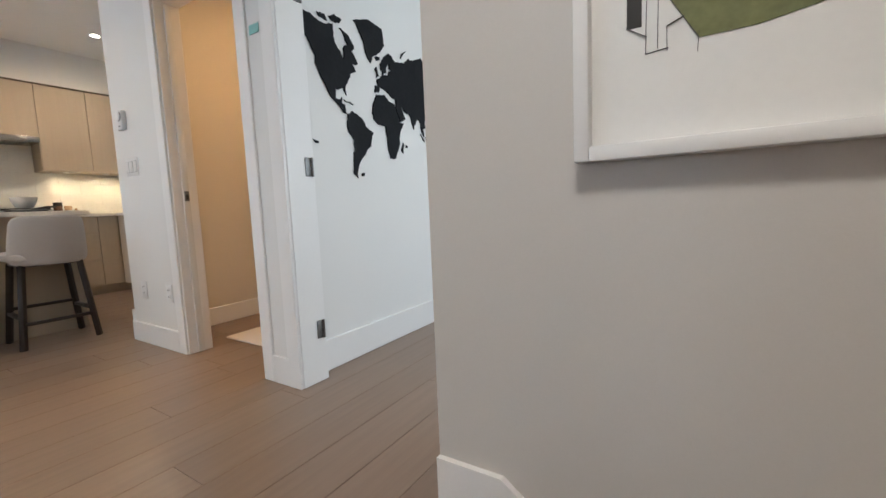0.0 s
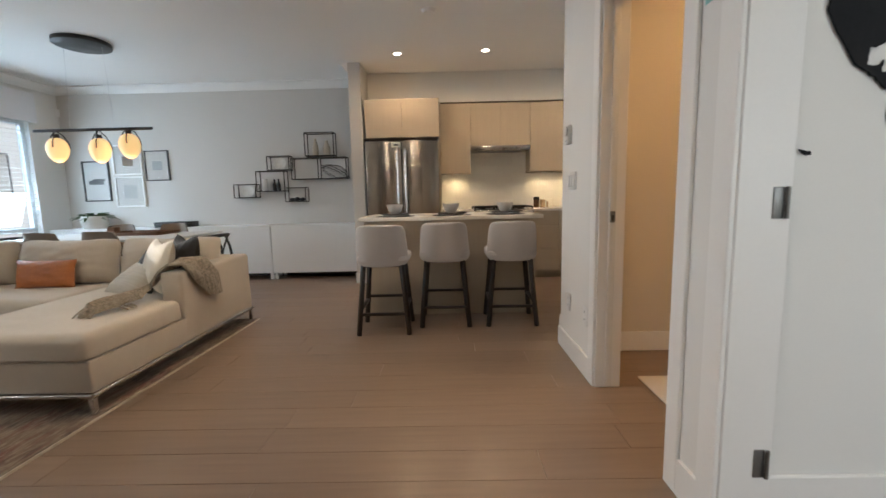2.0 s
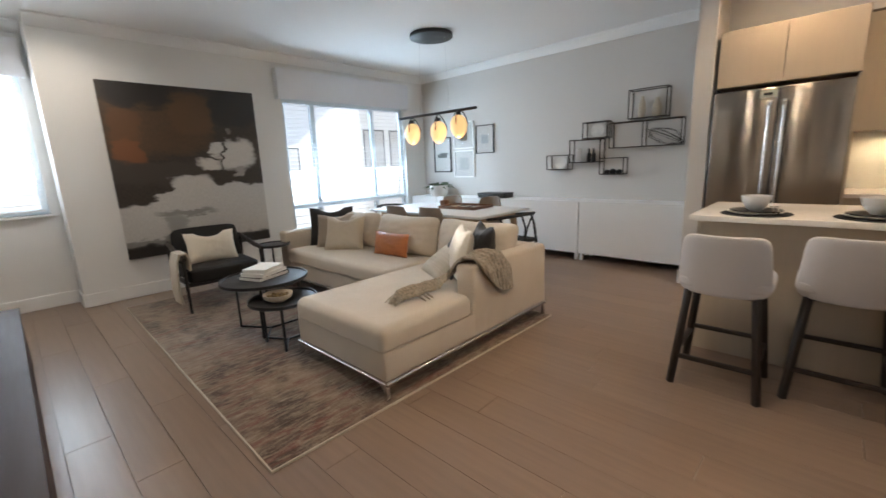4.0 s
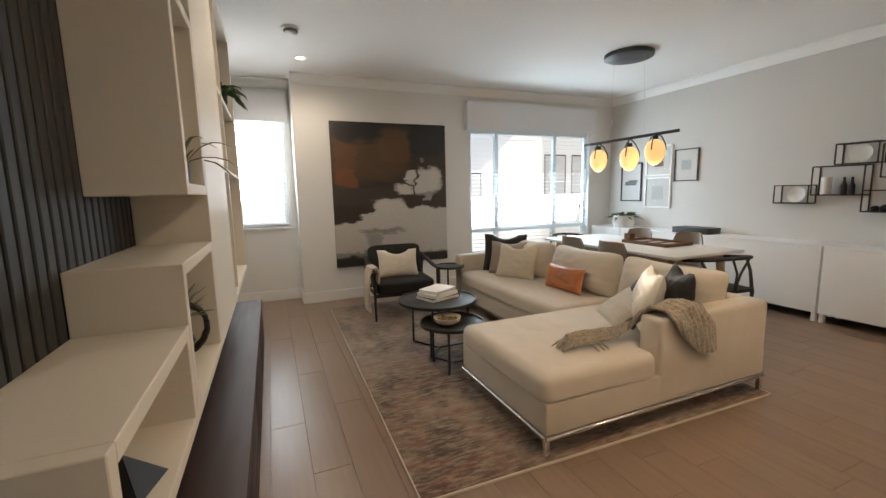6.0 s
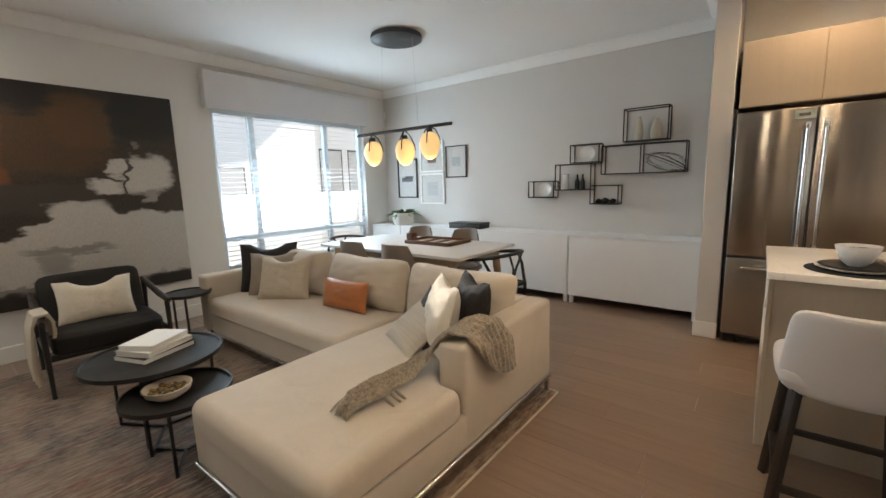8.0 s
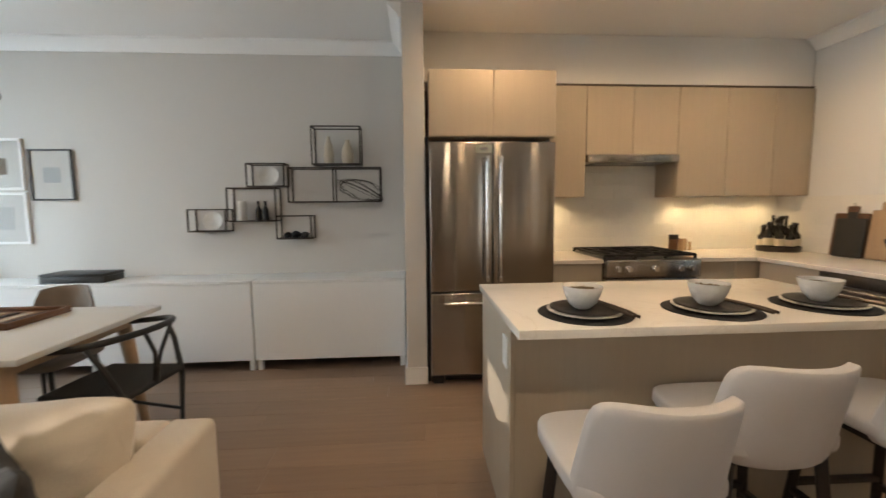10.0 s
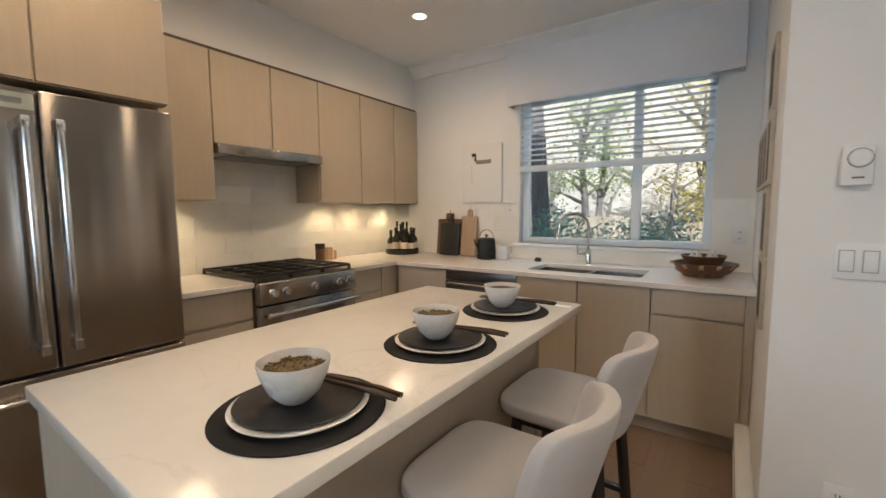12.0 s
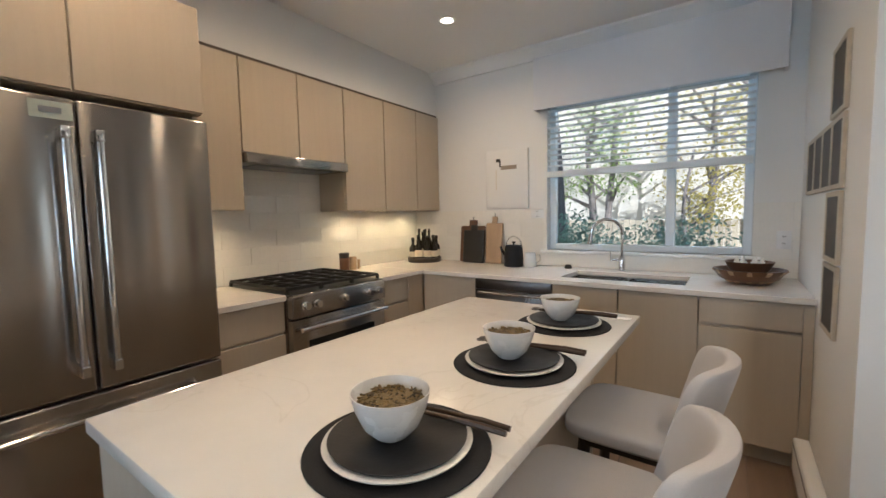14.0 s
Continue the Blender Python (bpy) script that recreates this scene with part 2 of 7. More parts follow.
glass = bpy.data.materials.new("window_glass")
glass.use_nodes = True
gb = glass.node_tree.nodes["Principled BSDF"]
gb.inputs["Transmission Weight"].default_value, gb.inputs["Roughness"].default_value = 1.0, 0.0
gb.inputs["IOR"].default_value = 1.02
M_GLASS = glass

# ---- mesh helpers ----


def box(bm, a, b, bevel=0.0, seg=2):
    """A box between two corners, its edges rounded by bevel."""
    r = bmesh.ops.create_cube(bm, size=1)["verts"]
    for v in r:
        v.co = Vector([(p + q) / 2 + c * (q - p) for c, p, q in zip(v.co, a, b)])
    if bevel:
        es = list({e for v in r for e in v.link_edges})
        bmesh.ops.bevel(bm, geom=es, offset=bevel, segments=seg, profile=0.5, affect="EDGES")


def rod(bm, p, q, r0, r1=None, n=12):
    """A tapered round bar from p to q."""
    p, q = Vector(p), Vector(q)
    d = q - p
    m = Matrix.Translation((p + q) / 2) @ d.to_track_quat("Z", "Y").to_matrix().to_4x4()
    bmesh.ops.create_cone(bm, cap_ends=True, segments=n, radius1=r0, radius2=r0 if r1 is None else r1, depth=d.length, matrix=m)


def beam(bm, p, q, w, h=None, bevel=0.0):
    """A square bar from p to q."""
    p, q = Vector(p), Vector(q)
    d = q - p
    m = Matrix.Translation((p + q) / 2) @ d.to_track_quat("Z", "Y").to_matrix().to_4x4() @ Matrix.Diagonal((w, h or w, d.length, 1))
    r = bmesh.ops.create_cube(bm, size=1, matrix=m)["verts"]
    if bevel:
        bmesh.ops.bevel(bm, geom=list({e for v in r for e in v.link_edges}), offset=bevel, segments=2, profile=0.5, affect="EDGES")


def lathe(bm, profile, n=32, at=(0, 0, 0)):
    """A turned shape: profile of (radius, height) from bottom to top."""
    rings = []
    for r, z in profile:
        if r < 1e-5:
            rings.append([bm.verts.new((at[0], at[1], at[2] + z))])
        else:
            rings.append([bm.verts.new((at[0] + r * math.cos(2 * math.pi * i / n), at[1] + r * math.sin(2 * math.pi * i / n), at[2] + z)) for i in range(n)])
    for a, b in zip(rings, rings[1:]):
        for i in range(n):
            j = (i + 1) % n
            if len(a) == 1 and len(b) == 1:
                continue
            if len(a) == 1:
                bm.faces.new((a[0], b[i], b[j]))
            elif len(b) == 1:
                bm.faces.new((a[i], a[j], b[0]))
            else:
                bm.faces.new((a[i], a[j], b[j], b[i]))


def tube(bm, pts, r, n=8, closed=False):
    """A round bar along a line of points."""
    pts = [Vector(p) for p in pts]
    rings = []
    k = len(pts)
    for i, p in enumerate(pts):
        a = pts[(i - 1) % k] if closed or i else p
        b = pts[(i + 1) % k] if closed or i < k - 1 else p
        rot = (b - a).to_track_quat("Z", "Y").to_matrix()
        rr = r[i] if isinstance(r, (list, tuple)) else r
        rings.append([bm.verts.new(p + rot @ Vector((rr * math.cos(2 * math.pi * j / n), rr * math.sin(2 * math.pi * j / n), 0))) for j in range(n)])
    pairs = list(zip(rings, rings[1:])) + ([(rings[-1], rings[0])] if closed else [])
    for a, b in pairs:
        for j in range(n):
            bm.faces.new((a[j], a[(j + 1) % n], b[(j + 1) % n], b[j]))
    if not closed:
        bm.faces.new(rings[0][::-1])
        bm.faces.new(rings[-1])


def puff(bm, a, b, power=6.0, n=10, swell=0.0, wob=0.0, seed=0):
    """A soft upholstered block between two corners: rounded edges, swollen middle of its faces."""
    a, b = Vector(a), Vector(b)
    c, h = (a + b) / 2, (b - a) / 2
    t = bmesh.new()
    bmesh.ops.create_cube(t, size=2)
    bmesh.ops.subdivide_edges(t, edges=t.edges[:], cuts=n, use_grid_fill=True)
    made = {}
    for v in t.verts:
        p = v.co
        top = max(abs(q) for q in p)
        k = top / sum(abs(q) ** power for q in p) ** (1 / power)
        s = p * k
        e = 1 + swell * (1 - abs(p.x) ** 2) * (1 - abs(p.y) ** 2) + swell * (1 - abs(p.y) ** 2) * (1 - abs(p.z) ** 2) * 0.4
        w = wob * noise.noise(Vector((p.x * 1.7 + seed, p.y * 1.7, p.z * 1.7)))
        w += wob * 0.35 * noise.noise(Vector((p.x * 2.0 - seed, p.y * 6.5 + p.z * 2.0, p.z * 3.0)))
        made[v] = bm.verts.new(c + Vector((s.x * h.x * (1 + w), s.y * h.y * (1 + w), s.z * h.z * (e + w))))
    for f in t.faces:
        bm.faces.new([made[v] for v in f.verts])
    t.free()


def pillow(bm, w, h, thick, n=26, dent=0.0, seed=0, blunt=0.0):
    """A scatter cushion standing in the x-z plane, its foot at z = 0: pinched corners, full middle."""
    grid = {}
    for side in (1, -1):
        for i in range(n + 1):
            for j in range(n + 1):
                u, v = 2 * i / n - 1, 2 * j / n - 1
                if side < 0 and (i in (0, n) or j in (0, n)):
                    grid[side, i, j] = grid[1, i, j]
                    continue
                pin = 1 - 0.07 * (1 - abs(v) ** 2) * abs(u) ** 3
                pin2 = 1 - 0.07 * (1 - abs(u) ** 2) * abs(v) ** 3
                full = ((1 - abs(u) ** 2.4) * (1 - abs(v) ** 2.4)) ** 0.55
                wr = 0.14 * noise.noise(Vector((u * 2 + seed, v * 2, side))) + 0.10 * noise.noise(Vector((u * 5 + v * 3 + seed, v * 4 - u * 2, side * 2)))
                cut = 1 - blunt * abs(u * v) ** 5
                zz = h / 2 * (1 + v * pin2 * cut)
                if v > 0:
                    zz -= dent * h * v ** 2 * max(0, 1 - (u / 0.6) ** 2)
                grid[side, i, j] = bm.verts.new((u * pin * cut * w / 2, side * thick / 2 * full * (1 + wr), zz))
    for side in (1, -1):
        for i in range(n):
            for j in range(n):
                q = [grid[side, i, j], grid[side, i + 1, j], grid[side, i + 1, j + 1], grid[side, i, j + 1]]
                bm.faces.new(q if side < 0 else q[::-1])


def mesh_of(name, bm, material, smooth=35):
    bmesh.ops.recalc_face_normals(bm, faces=bm.faces[:])
    me = bpy.data.meshes.new(name)
    bm.to_mesh(me)
    bm.free()
    me.materials.append(material)
    if smooth:
        for p in me.polygons:
            p.use_smooth = True
        me.set_sharp_from_angle(angle=radians(smooth))
    return me


def part(name, bm, material, parent, label="", at=None):
    """Links a bmesh as one mesh under a thing or under a part."""
    ob = new(name, mesh_of(name, bm, material))
    ob.parent = parent
    if at is not None:
        ob.matrix_local = at
    return tagged(ob, label)


def thing(name, at, label, category, group=""):
    """An Empty at a thing's base, which parents its parts."""
    ob = new(name)
    ob.empty_display_size = 0.1
    ob.matrix_world = at if isinstance(at, Matrix) else Matrix.Translation(at)
    return tagged(ob, label, category, group)


def solid(name, bm, material, label, category, kind="", at=None, group=""):
    """A thing that is one mesh."""
    ob = new(name, mesh_of(name, bm, material))
    if at is not None:
        ob.matrix_world = at if isinstance(at, Matrix) else Matrix.Translation(at)
    return tagged(ob, label, category, group, kind)


def boxes(*bs, bevel=0.0, seg=2):
    bm = bmesh.new()
    for a, b in bs:
        box(bm, a, b, bevel, seg)
    return bm


def rods(*rs):
    bm = bmesh.new()
    for r in rs:
        rod(bm, *r)
    return bm


def turned(profile, n=32, at=(0, 0, 0)):
    bm = bmesh.new()
    lathe(bm, profile, n, at)
    return bm

# ---- large structure ----
XW, YS, YB, YN, ZC, XE, YH, XM = -5.70, -4.20, -4.55, 3.72, 2.75, -2.60, 2.165, 0.03
T = 0.14


def structure(name, bm, material, label, category="wall"):
    return solid(name, bm, material, label, category, "structure")


structure("wall_west", boxes(((XW - T, YS - T, -0.1), (XW, YN + 0.2, ZC))), M_WALL, "plain warm grey painted wall", "wall")
structure("wall_south", boxes(
    ((XW, YS - T, -0.1), (-5.25, YS, ZC)), ((-3.11, YS - T, -0.1), (-0.784, YS, ZC)),
    ((-5.25, YS - T, -0.1), (-3.11, YS, 0.42)), ((-5.25, YS - T, 2.22), (-3.11, YS, ZC))), M_WHITEWALL, "off-white wall with a wide window opening", "wall")
structure("wall_bay", boxes(
    ((-0.784 - T, YB - T, -0.1), (-0.70, YB, ZC)), ((-0.784 - T, YB, -0.1), (-0.784, YS - T, ZC)),
    ((0.05, YB - T, -0.1), (0.17, YB, ZC)), ((-0.70, YB - T, -0.1), (0.05, YB, 0.95)), ((-0.70, YB - T, 2.30), (0.05, YB, ZC))), M_WHITEWALL, "off-white recessed wall with a narrow window", "wall")
structure("wall_media", boxes(((XM, YB, -0.6), (0.17, 0.85, ZC))), M_WALL, "beige painted wall end beside the stair", "wall")
structure("wall_kitchen_north", boxes(
    ((XW, YN, -0.1), (-4.25, YN + 0.2, ZC)), ((-2.84, YN, -0.1), (XE + T, YN + 0.2, ZC)),
    ((-4.25, YN, -0.1), (-2.84, YN + 0.2, 1.05)), ((-4.25, YN, 2.30), (-2.84, YN + 0.2, ZC))), M_WHITEWALL, "white kitchen wall with a wide window opening", "wall")
structure("wall_kitchen_east", boxes(((XE, YH + T, -0.1), (XE + T, YN, ZC))), M_WHITEWALL, "white wall at the end of the kitchen counter", "wall")
structure("wall_hall", boxes(
    ((XE, YH, -0.1), (-1.91, YH + T, ZC)), ((-1.91, YH, 2.07), (-1.13, YH + T, ZC)), ((-1.13, YH, -0.1), (-0.87, YH + T, ZC)),
    ((-0.87, YH, 2.09), (0.105, YH + T, ZC))), M_WHITEWALL, "white hall wall with two door openings", "wall")
structure("wall_map", boxes(((-1.05, YH + T, -0.1), (-0.93, 5.2, ZC))), M_WHITEWALL, "off-white den wall behind the map", "wall")
structure("wall_stair_north", boxes(((0.105, 1.87, -0.8), (2.2, YH + T, ZC))), M_WALL, "beige painted wall along the stair", "wall")
structure("wall_stair_south", boxes(((0.17, -0.54, -0.8), (2.2, -0.4, ZC))), M_WALL, "beige painted wall", "wall")
structure("wall_stair_east", boxes(((2.2, -0.54, -0.8), (2.34, YH + T, ZC))), M_WALL, "beige painted wall", "wall")
structure("wall_den_east", boxes(((2.2, YH + T, -0.1), (2.34, 3.0, ZC)), ((2.2, 4.4, -0.1), (2.34, 5.34, ZC)), ((2.2, 3.0, -0.1), (2.34, 4.4, 0.8)), ((2.2, 3.0, 2.2), (2.34, 4.4, ZC))), M_WHITEWALL, "white den wall with a window", "wall")
structure("wall_den_north", boxes(((-1.05, 5.2, -0.1), (2.2, 5.34, ZC))), M_WHITEWALL, "white den wall", "wall")
structure("wall_bath_north", boxes(((XE + T, 4.1, -0.1), (-1.05, 4.24, ZC))), M_BATHWALL, "cream bathroom wall", "wall")
structure("wall_bath_west", boxes(((XE + T + 0.004, YH + T + 0.004, 0), (XE + T + 0.016, 4.1, ZC))), M_BATHWALL, "cream bathroom wall", "wall")
structure("wall_column", boxes(((XW, 0.161, 0), (-4.945, 0.315, ZC)), bevel=0.004, seg=1), M_WALL, "beige painted wall end beside the refrigerator", "wall")
structure("ceiling", boxes(((XW - T, YB - T, ZC), (2.34, 5.34, ZC + 0.12))), M_CEIL, "smooth white painted ceiling", "ceiling")

# stair going down behind the first steps of the walk
structure("stair_landing", boxes(((0.30, -0.4, -0.8), (2.2, 1.87, -0.54))), M_PLANK, "brown wood stair landing", "stair")
structure("stair_steps", boxes(((0.30, -0.4, -0.54), (0.56, 1.87, -0.18)), ((0.56, -0.4, -0.54), (0.82, 1.87, -0.36))), M_PLANK, "brown wood stair steps", "stair")
bm = boxes(((0.105, 1.852, 0.0), (0.30, 1.87, 0.13)))
vs = [bm.verts.new(p) for p in ((0.30, 1.852, 0.13), (0.30, 1.852, -0.1), (0.95, 1.852, -0.60), (0.95, 1.852, -0.34))]
vb = [bm.verts.new((v.co.x, 1.87, v.co.z)) for v in vs]
bm.faces.new(vs), bm.faces.new(vb[::-1])
for i in range(4):
    bm.faces.new((vs[i], vb[i], vb[(i + 1) % 4], vs[(i + 1) % 4]))
structure("trim_stair_skirt", bm, M_TRIM, "white stair skirting board", "trim")


def baseboard(name, runs, h=0.135, d=0.015):
    structure(name, boxes(*[((min(x0, x1), min(y0, y1), 0.0), (max(x0, x1), max(y0, y1), h)) for x0, y0, x1, y1 in runs], bevel=0.004, seg=1), M_TRIM, "white painted baseboard", "baseboard")


d = 0.016
baseboard("baseboard_south", [(-3.0, YS, -0.784, YS + d)])
baseboard("baseboard_bay", [(-0.784, YB, XM, YB + d), (-0.784, YB + d, -0.784 + d, YS)])
baseboard("baseboard_hall", [(XE - d, YH - d, -1.98, YH), (XE - d, YH, XE, 2.95)])
baseboard("baseboard_map", [(-0.93, YH + T + 0.012, -0.93 + d, 5.2)], h=0.165)
baseboard("baseboard_bath", [(XE + T + 0.016, YH + T, XE + T + 0.032, 4.1), (XE + T + 0.032, 4.084, -1.05, 4.1)])
baseboard("baseboard_column", [(-4.945, 0.150, -4.934, 0.318), (-5.3, 0.147, -4.934, 0.161)])
baseboard("baseboard_west", [(XW, YS, XW + d, 0.147)])


def crown(name, p, q, inward, profile=((0, 0), (0.0, -0.10), (0.018, -0.10), (0.030, -0.075), (0.075, -0.030), (0.095, -0.018), (0.095, 0))):
    """A crown moulding along the ceiling from p to q; inward: the way it leans into the room."""
    bm = bmesh.new()
    rings = [[bm.verts.new((x + inward[0] * a, y + inward[1] * a, ZC + b - 0.001)) for a, b in profile] for x, y in (p, q)]
    n = len(profile)
    for i in range(n):
        bm.faces.new((rings[0][i], rings[0][(i + 1) % n], rings[1][(i + 1) % n], rings[1][i]))
    bm.faces.new(rings[0]), bm.faces.new(rings[1][::-1])
    structure(name, bm, M_TRIM, "white crown moulding", "trim")


crown("trim_crown_west", (XW, YS), (XW, 0.161), (1, 0))
crown("trim_crown_south", (XW, YS), (-0.784, YS), (0, 1))
crown("trim_crown_bay", (-0.784, YB), (XM, YB), (0, 1))
crown("trim_crown_media", (XM, YB), (XM, 0.85), (-1, 0))
crown("trim_crown_column", (XW, 0.161), (-4.945, 0.161), (0, -1))
crown("trim_crown_kitchen", (XW, YN), (XE, YN), (0, -1))
crown("trim_crown_kitchen_east", (XE, YH), (XE, YN), (-1, 0))

# door casings and jambs
structure("door_1_frame", boxes(
    ((-1.985, YH - 0.014, 0), (-1.905, YH, 2.15)), ((-1.135, YH - 0.014, 0), (-1.055, YH, 2.15)), ((-1.905, YH - 0.014, 2.06), (-1.135, YH, 2.15)),
    ((-1.910, YH, 0), (-1.895, YH + T, 2.06)), ((-1.145, YH, 0), (-1.130, YH + T, 2.06)), ((-1.895, YH, 2.045), (-1.145, YH + T, 2.06)), bevel=0.003, seg=1), M_TRIM, "white painted door casing of the bathroom", "door frame")
structure("door_2_frame", boxes(
    ((-0.940, YH - 0.016, 0), (-0.852, YH, 2.17)), ((-0.870, YH, 0), (-0.848, YH + T + 0.012, 2.08)), ((-0.848, YH, 2.075), (0.105, YH + T, 2.09)),
    bevel=0.003, seg=1), M_TRIM, "white painted door casing of the den", "door frame")
structure("baseboard_between", boxes(((-1.055, YH - 0.012, 0), (-0.940, YH, 0.135))), M_TRIM, "white painted baseboard", "baseboard")
pd = thing("pocket_door", (-1.93, YH + 0.07, 0), "cream pocket door slid almost fully into the wall", "door")
part("leaf", boxes(((-0.30, -0.018, 0.01), (0.045, 0.018, 2.04)), bevel=0.003), M_WHITEWALL, pd)
part("edge_pull", boxes(((0.042, -0.013, 0.925), (0.049, 0.013, 0.985)), bevel=0.002), M_NICKEL, pd, "dull steel edge pull")
part("pull_slot", boxes(((0.0485, -0.007, 0.935), (0.0498, 0.007, 0.965))), M_BLACK, pd, "dark finger slot")
for z in (0.26, 1.04, 1.82):
    hg = thing("hinge", (-0.846, YH + 0.118, z), "dull steel butt hinge on the white jamb", "hinge", "den door hinges")
    part("leaf_plate", boxes(((-0.003, -0.020, -0.044), (0.002, 0.010, 0.044)), bevel=0.001), M_NICKEL, hg)
    part("knuckle", rods(((0.006, 0.015, -0.044), (0.006, 0.015, 0.044), 0.006)), M_NICKEL, hg)

# ---- windows ----


def window(name, x0, x1, z0, z1, y, out, bars=(), transom=None, frame=0.055, sill=True, label="white vinyl window"):
    """A window in a wall that runs along x; out: the sign of the way outdoors."""
    w = thing(name, ((x0 + x1) / 2, y, z0), label, "window")
    w["kind"] = "structure"
    cx = (x0 + x1) / 2
    a, b, h = x0 - cx, x1 - cx, z1 - z0
    ya, yb = sorted((0.0, out * 0.06))
    part("window_frame", boxes(((a, ya, 0), (a + frame, yb, h)), ((b - frame, ya, 0), (b, yb, h)), ((a + frame, ya, 0), (b - frame, yb, frame)), ((a + frame, ya, h - frame), (b - frame, yb, h)), bevel=0.004, seg=1), M_VINYL, w)
    for x in bars:
        part("mullion", boxes(((x - cx - frame * 0.6, ya, frame), (x - cx + frame * 0.6, yb, h - frame)), bevel=0.004, seg=1), M_VINYL, w)
    if transom:
        part("transom", boxes(((a + frame, ya - 0.003, transom - z0 - 0.03), (b - frame, yb + 0.003, transom - z0 + 0.03)), bevel=0.004, seg=1), M_VINYL, w)
    g = part("pane", boxes(((a + frame * 0.5, out * 0.03 - 0.003, frame * 0.5), (b - frame * 0.5, out * 0.03 + 0.003, h - frame * 0.5))), M_GLASS, w, "clear glass pane")
    g.visible_shadow = False
    if sill:
        y2 = sorted((-out * 0.10, 0.0))
        part("window_sill", boxes(((a - 0.05, y2[0], -0.025), (b + 0.05, y2[1], 0.0)), bevel=0.005), M_TRIM, w)
    return w


window("window_1", -5.25, -3.11, 0.42, 2.22, YS - 0.06, -1, bars=(-3.58, -4.62), transom=0.77)
window("window_2", -0.70, 0.05, 0.95, 2.30, YB - 0.06, -1, sill=True)
window("window_3", -4.25, -2.84, 1.05, 2.30, YN + 0.07, 1, bars=(-3.33,), frame=0.05)
w4 = thing("window_4", (2.27, 3.7, 0.8), "white framed den window", "window")
w4["kind"] = "structure"
part("window_frame", boxes(((-0.03, -0.7, 0), (0.03, -0.64, 1.4)), ((-0.03, 0.64, 0), (0.03, 0.7, 1.4)), ((-0.03, -0.64, 0), (0.03, 0.64, 0.06)), ((-0.03, -0.64, 1.34), (0.03, 0.64, 1.4))), M_VINYL, w4)


def blind(name, x0, x1, ztop, zbot, y, pitch, width, tilt, label, lip):
    """A horizontal slat blind: slats, cords, bottom rail."""
    b = thing(name, ((x0 + x1) / 2, y, zbot), label, "blind")
    half = (x1 - x0) / 2
    bm = bmesh.new()
    n = 5
    rows = [[bm.verts.new((x, width * (i / (n - 1) - 0.5), 0.004 * (1 - (2 * i / (n - 1) - 1) ** 2) + e)) for i in range(n)] for x, e in ((-half, 0), (half, 0))]
    rows2 = [[bm.verts.new((v.co.x, v.co.y, v.co.z - 0.0018)) for v in r] for r in rows]
    for i in range(n - 1):
        bm.faces.new((rows[0][i], rows[0][i + 1], rows[1][i + 1], rows[1][i]))
        bm.faces.new((rows2[0][i], rows2[1][i], rows2[1][i + 1], rows2[0][i + 1]))
    for i in (0, n - 1):
        bm.faces.new((rows[0][i], rows[1][i], rows2[1][i], rows2[0][i]))
    me = mesh_of("slat", bm, M_BLIND)
    z = lip + pitch
    k = 0
    while z < ztop - zbot:
        s = new("slat", me)
        s.parent = b
        s.matrix_local = pose(0, 0, z, tilt + 1.2 * math.sin(k * 2.3), 0, 0)
        z += pitch
        k += 1
    part("bottom_rail", boxes(((-half, -width * 0.5, 0), (half, width * 0.5, lip)), bevel=0.006), M_BLIND, b)
    for x in (-half * 0.7, half * 0.7):
        part("ladder_cord", rods(((x, -width * 0.45, lip), (x, -width * 0.45, ztop - zbot), 0.0015, None, 6)), M_BLIND, b)
    return b


blind("window_blind", -5.22, -3.14, 2.22, 0.46, YS + 0.005, 0.055, 0.032, -4, "white slat blind lowered over the dining window, slats open", 0.02)
blind("window_blind", -0.67, 0.02, 2.30, 0.98, YB + 0.005, 0.050, 0.036, 10, "white slat blind lowered over the narrow window, slats open", 0.02)
blind("window_blind", -4.24, -2.85, 2.30, 1.66, YN - 0.012, 0.045, 0.045, -10, "white slat blind half lowered over the kitchen window", 0.05)


def valance(x0, x1, z0, z1, y, out, label):
    """A padded box over a window: front board, top board and two returns."""
    f, t = y - out * 0.11, 0.016
    v = thing("valance", (x0, y, z0), label, "valance")
    w, h, d = x1 - x0, z1 - z0, f - y
    e = t if d > 0 else -t
    part("front_board", boxes((tuple(map(min, zip((0, d - e, 0), (w, d, h)))), tuple(map(max, zip((0, d - e, 0), (w, d, h))))), bevel=0.006), M_VAL, v)
    for a, b in ((0, t), (w - t, w)):
        part("return", boxes(((a, min(0, d - e), 0.001), (b, max(0, d - e), h)), bevel=0.002, seg=1), M_VAL, v)
    part("top_board", boxes(((t, min(0, d - e), h - t), (w - t, max(0, d - e), h))), M_VAL, v)


valance(-5.27, -3.03, 2.19, 2.57, YS + 0.002, -1, "white boxed valance over the dining window")
valance(-0.74, 0.02, 2.24, 2.58, YB + 0.002, -1, "white boxed valance over the narrow window")
valance(-4.33, -2.70, 2.21, 2.63, YN - 0.002, 1, "white boxed valance over the kitchen window")

# ---- ceiling lights ----
M_LED = glow("led_disc", (1.0, 0.86, 0.66), 26.0)


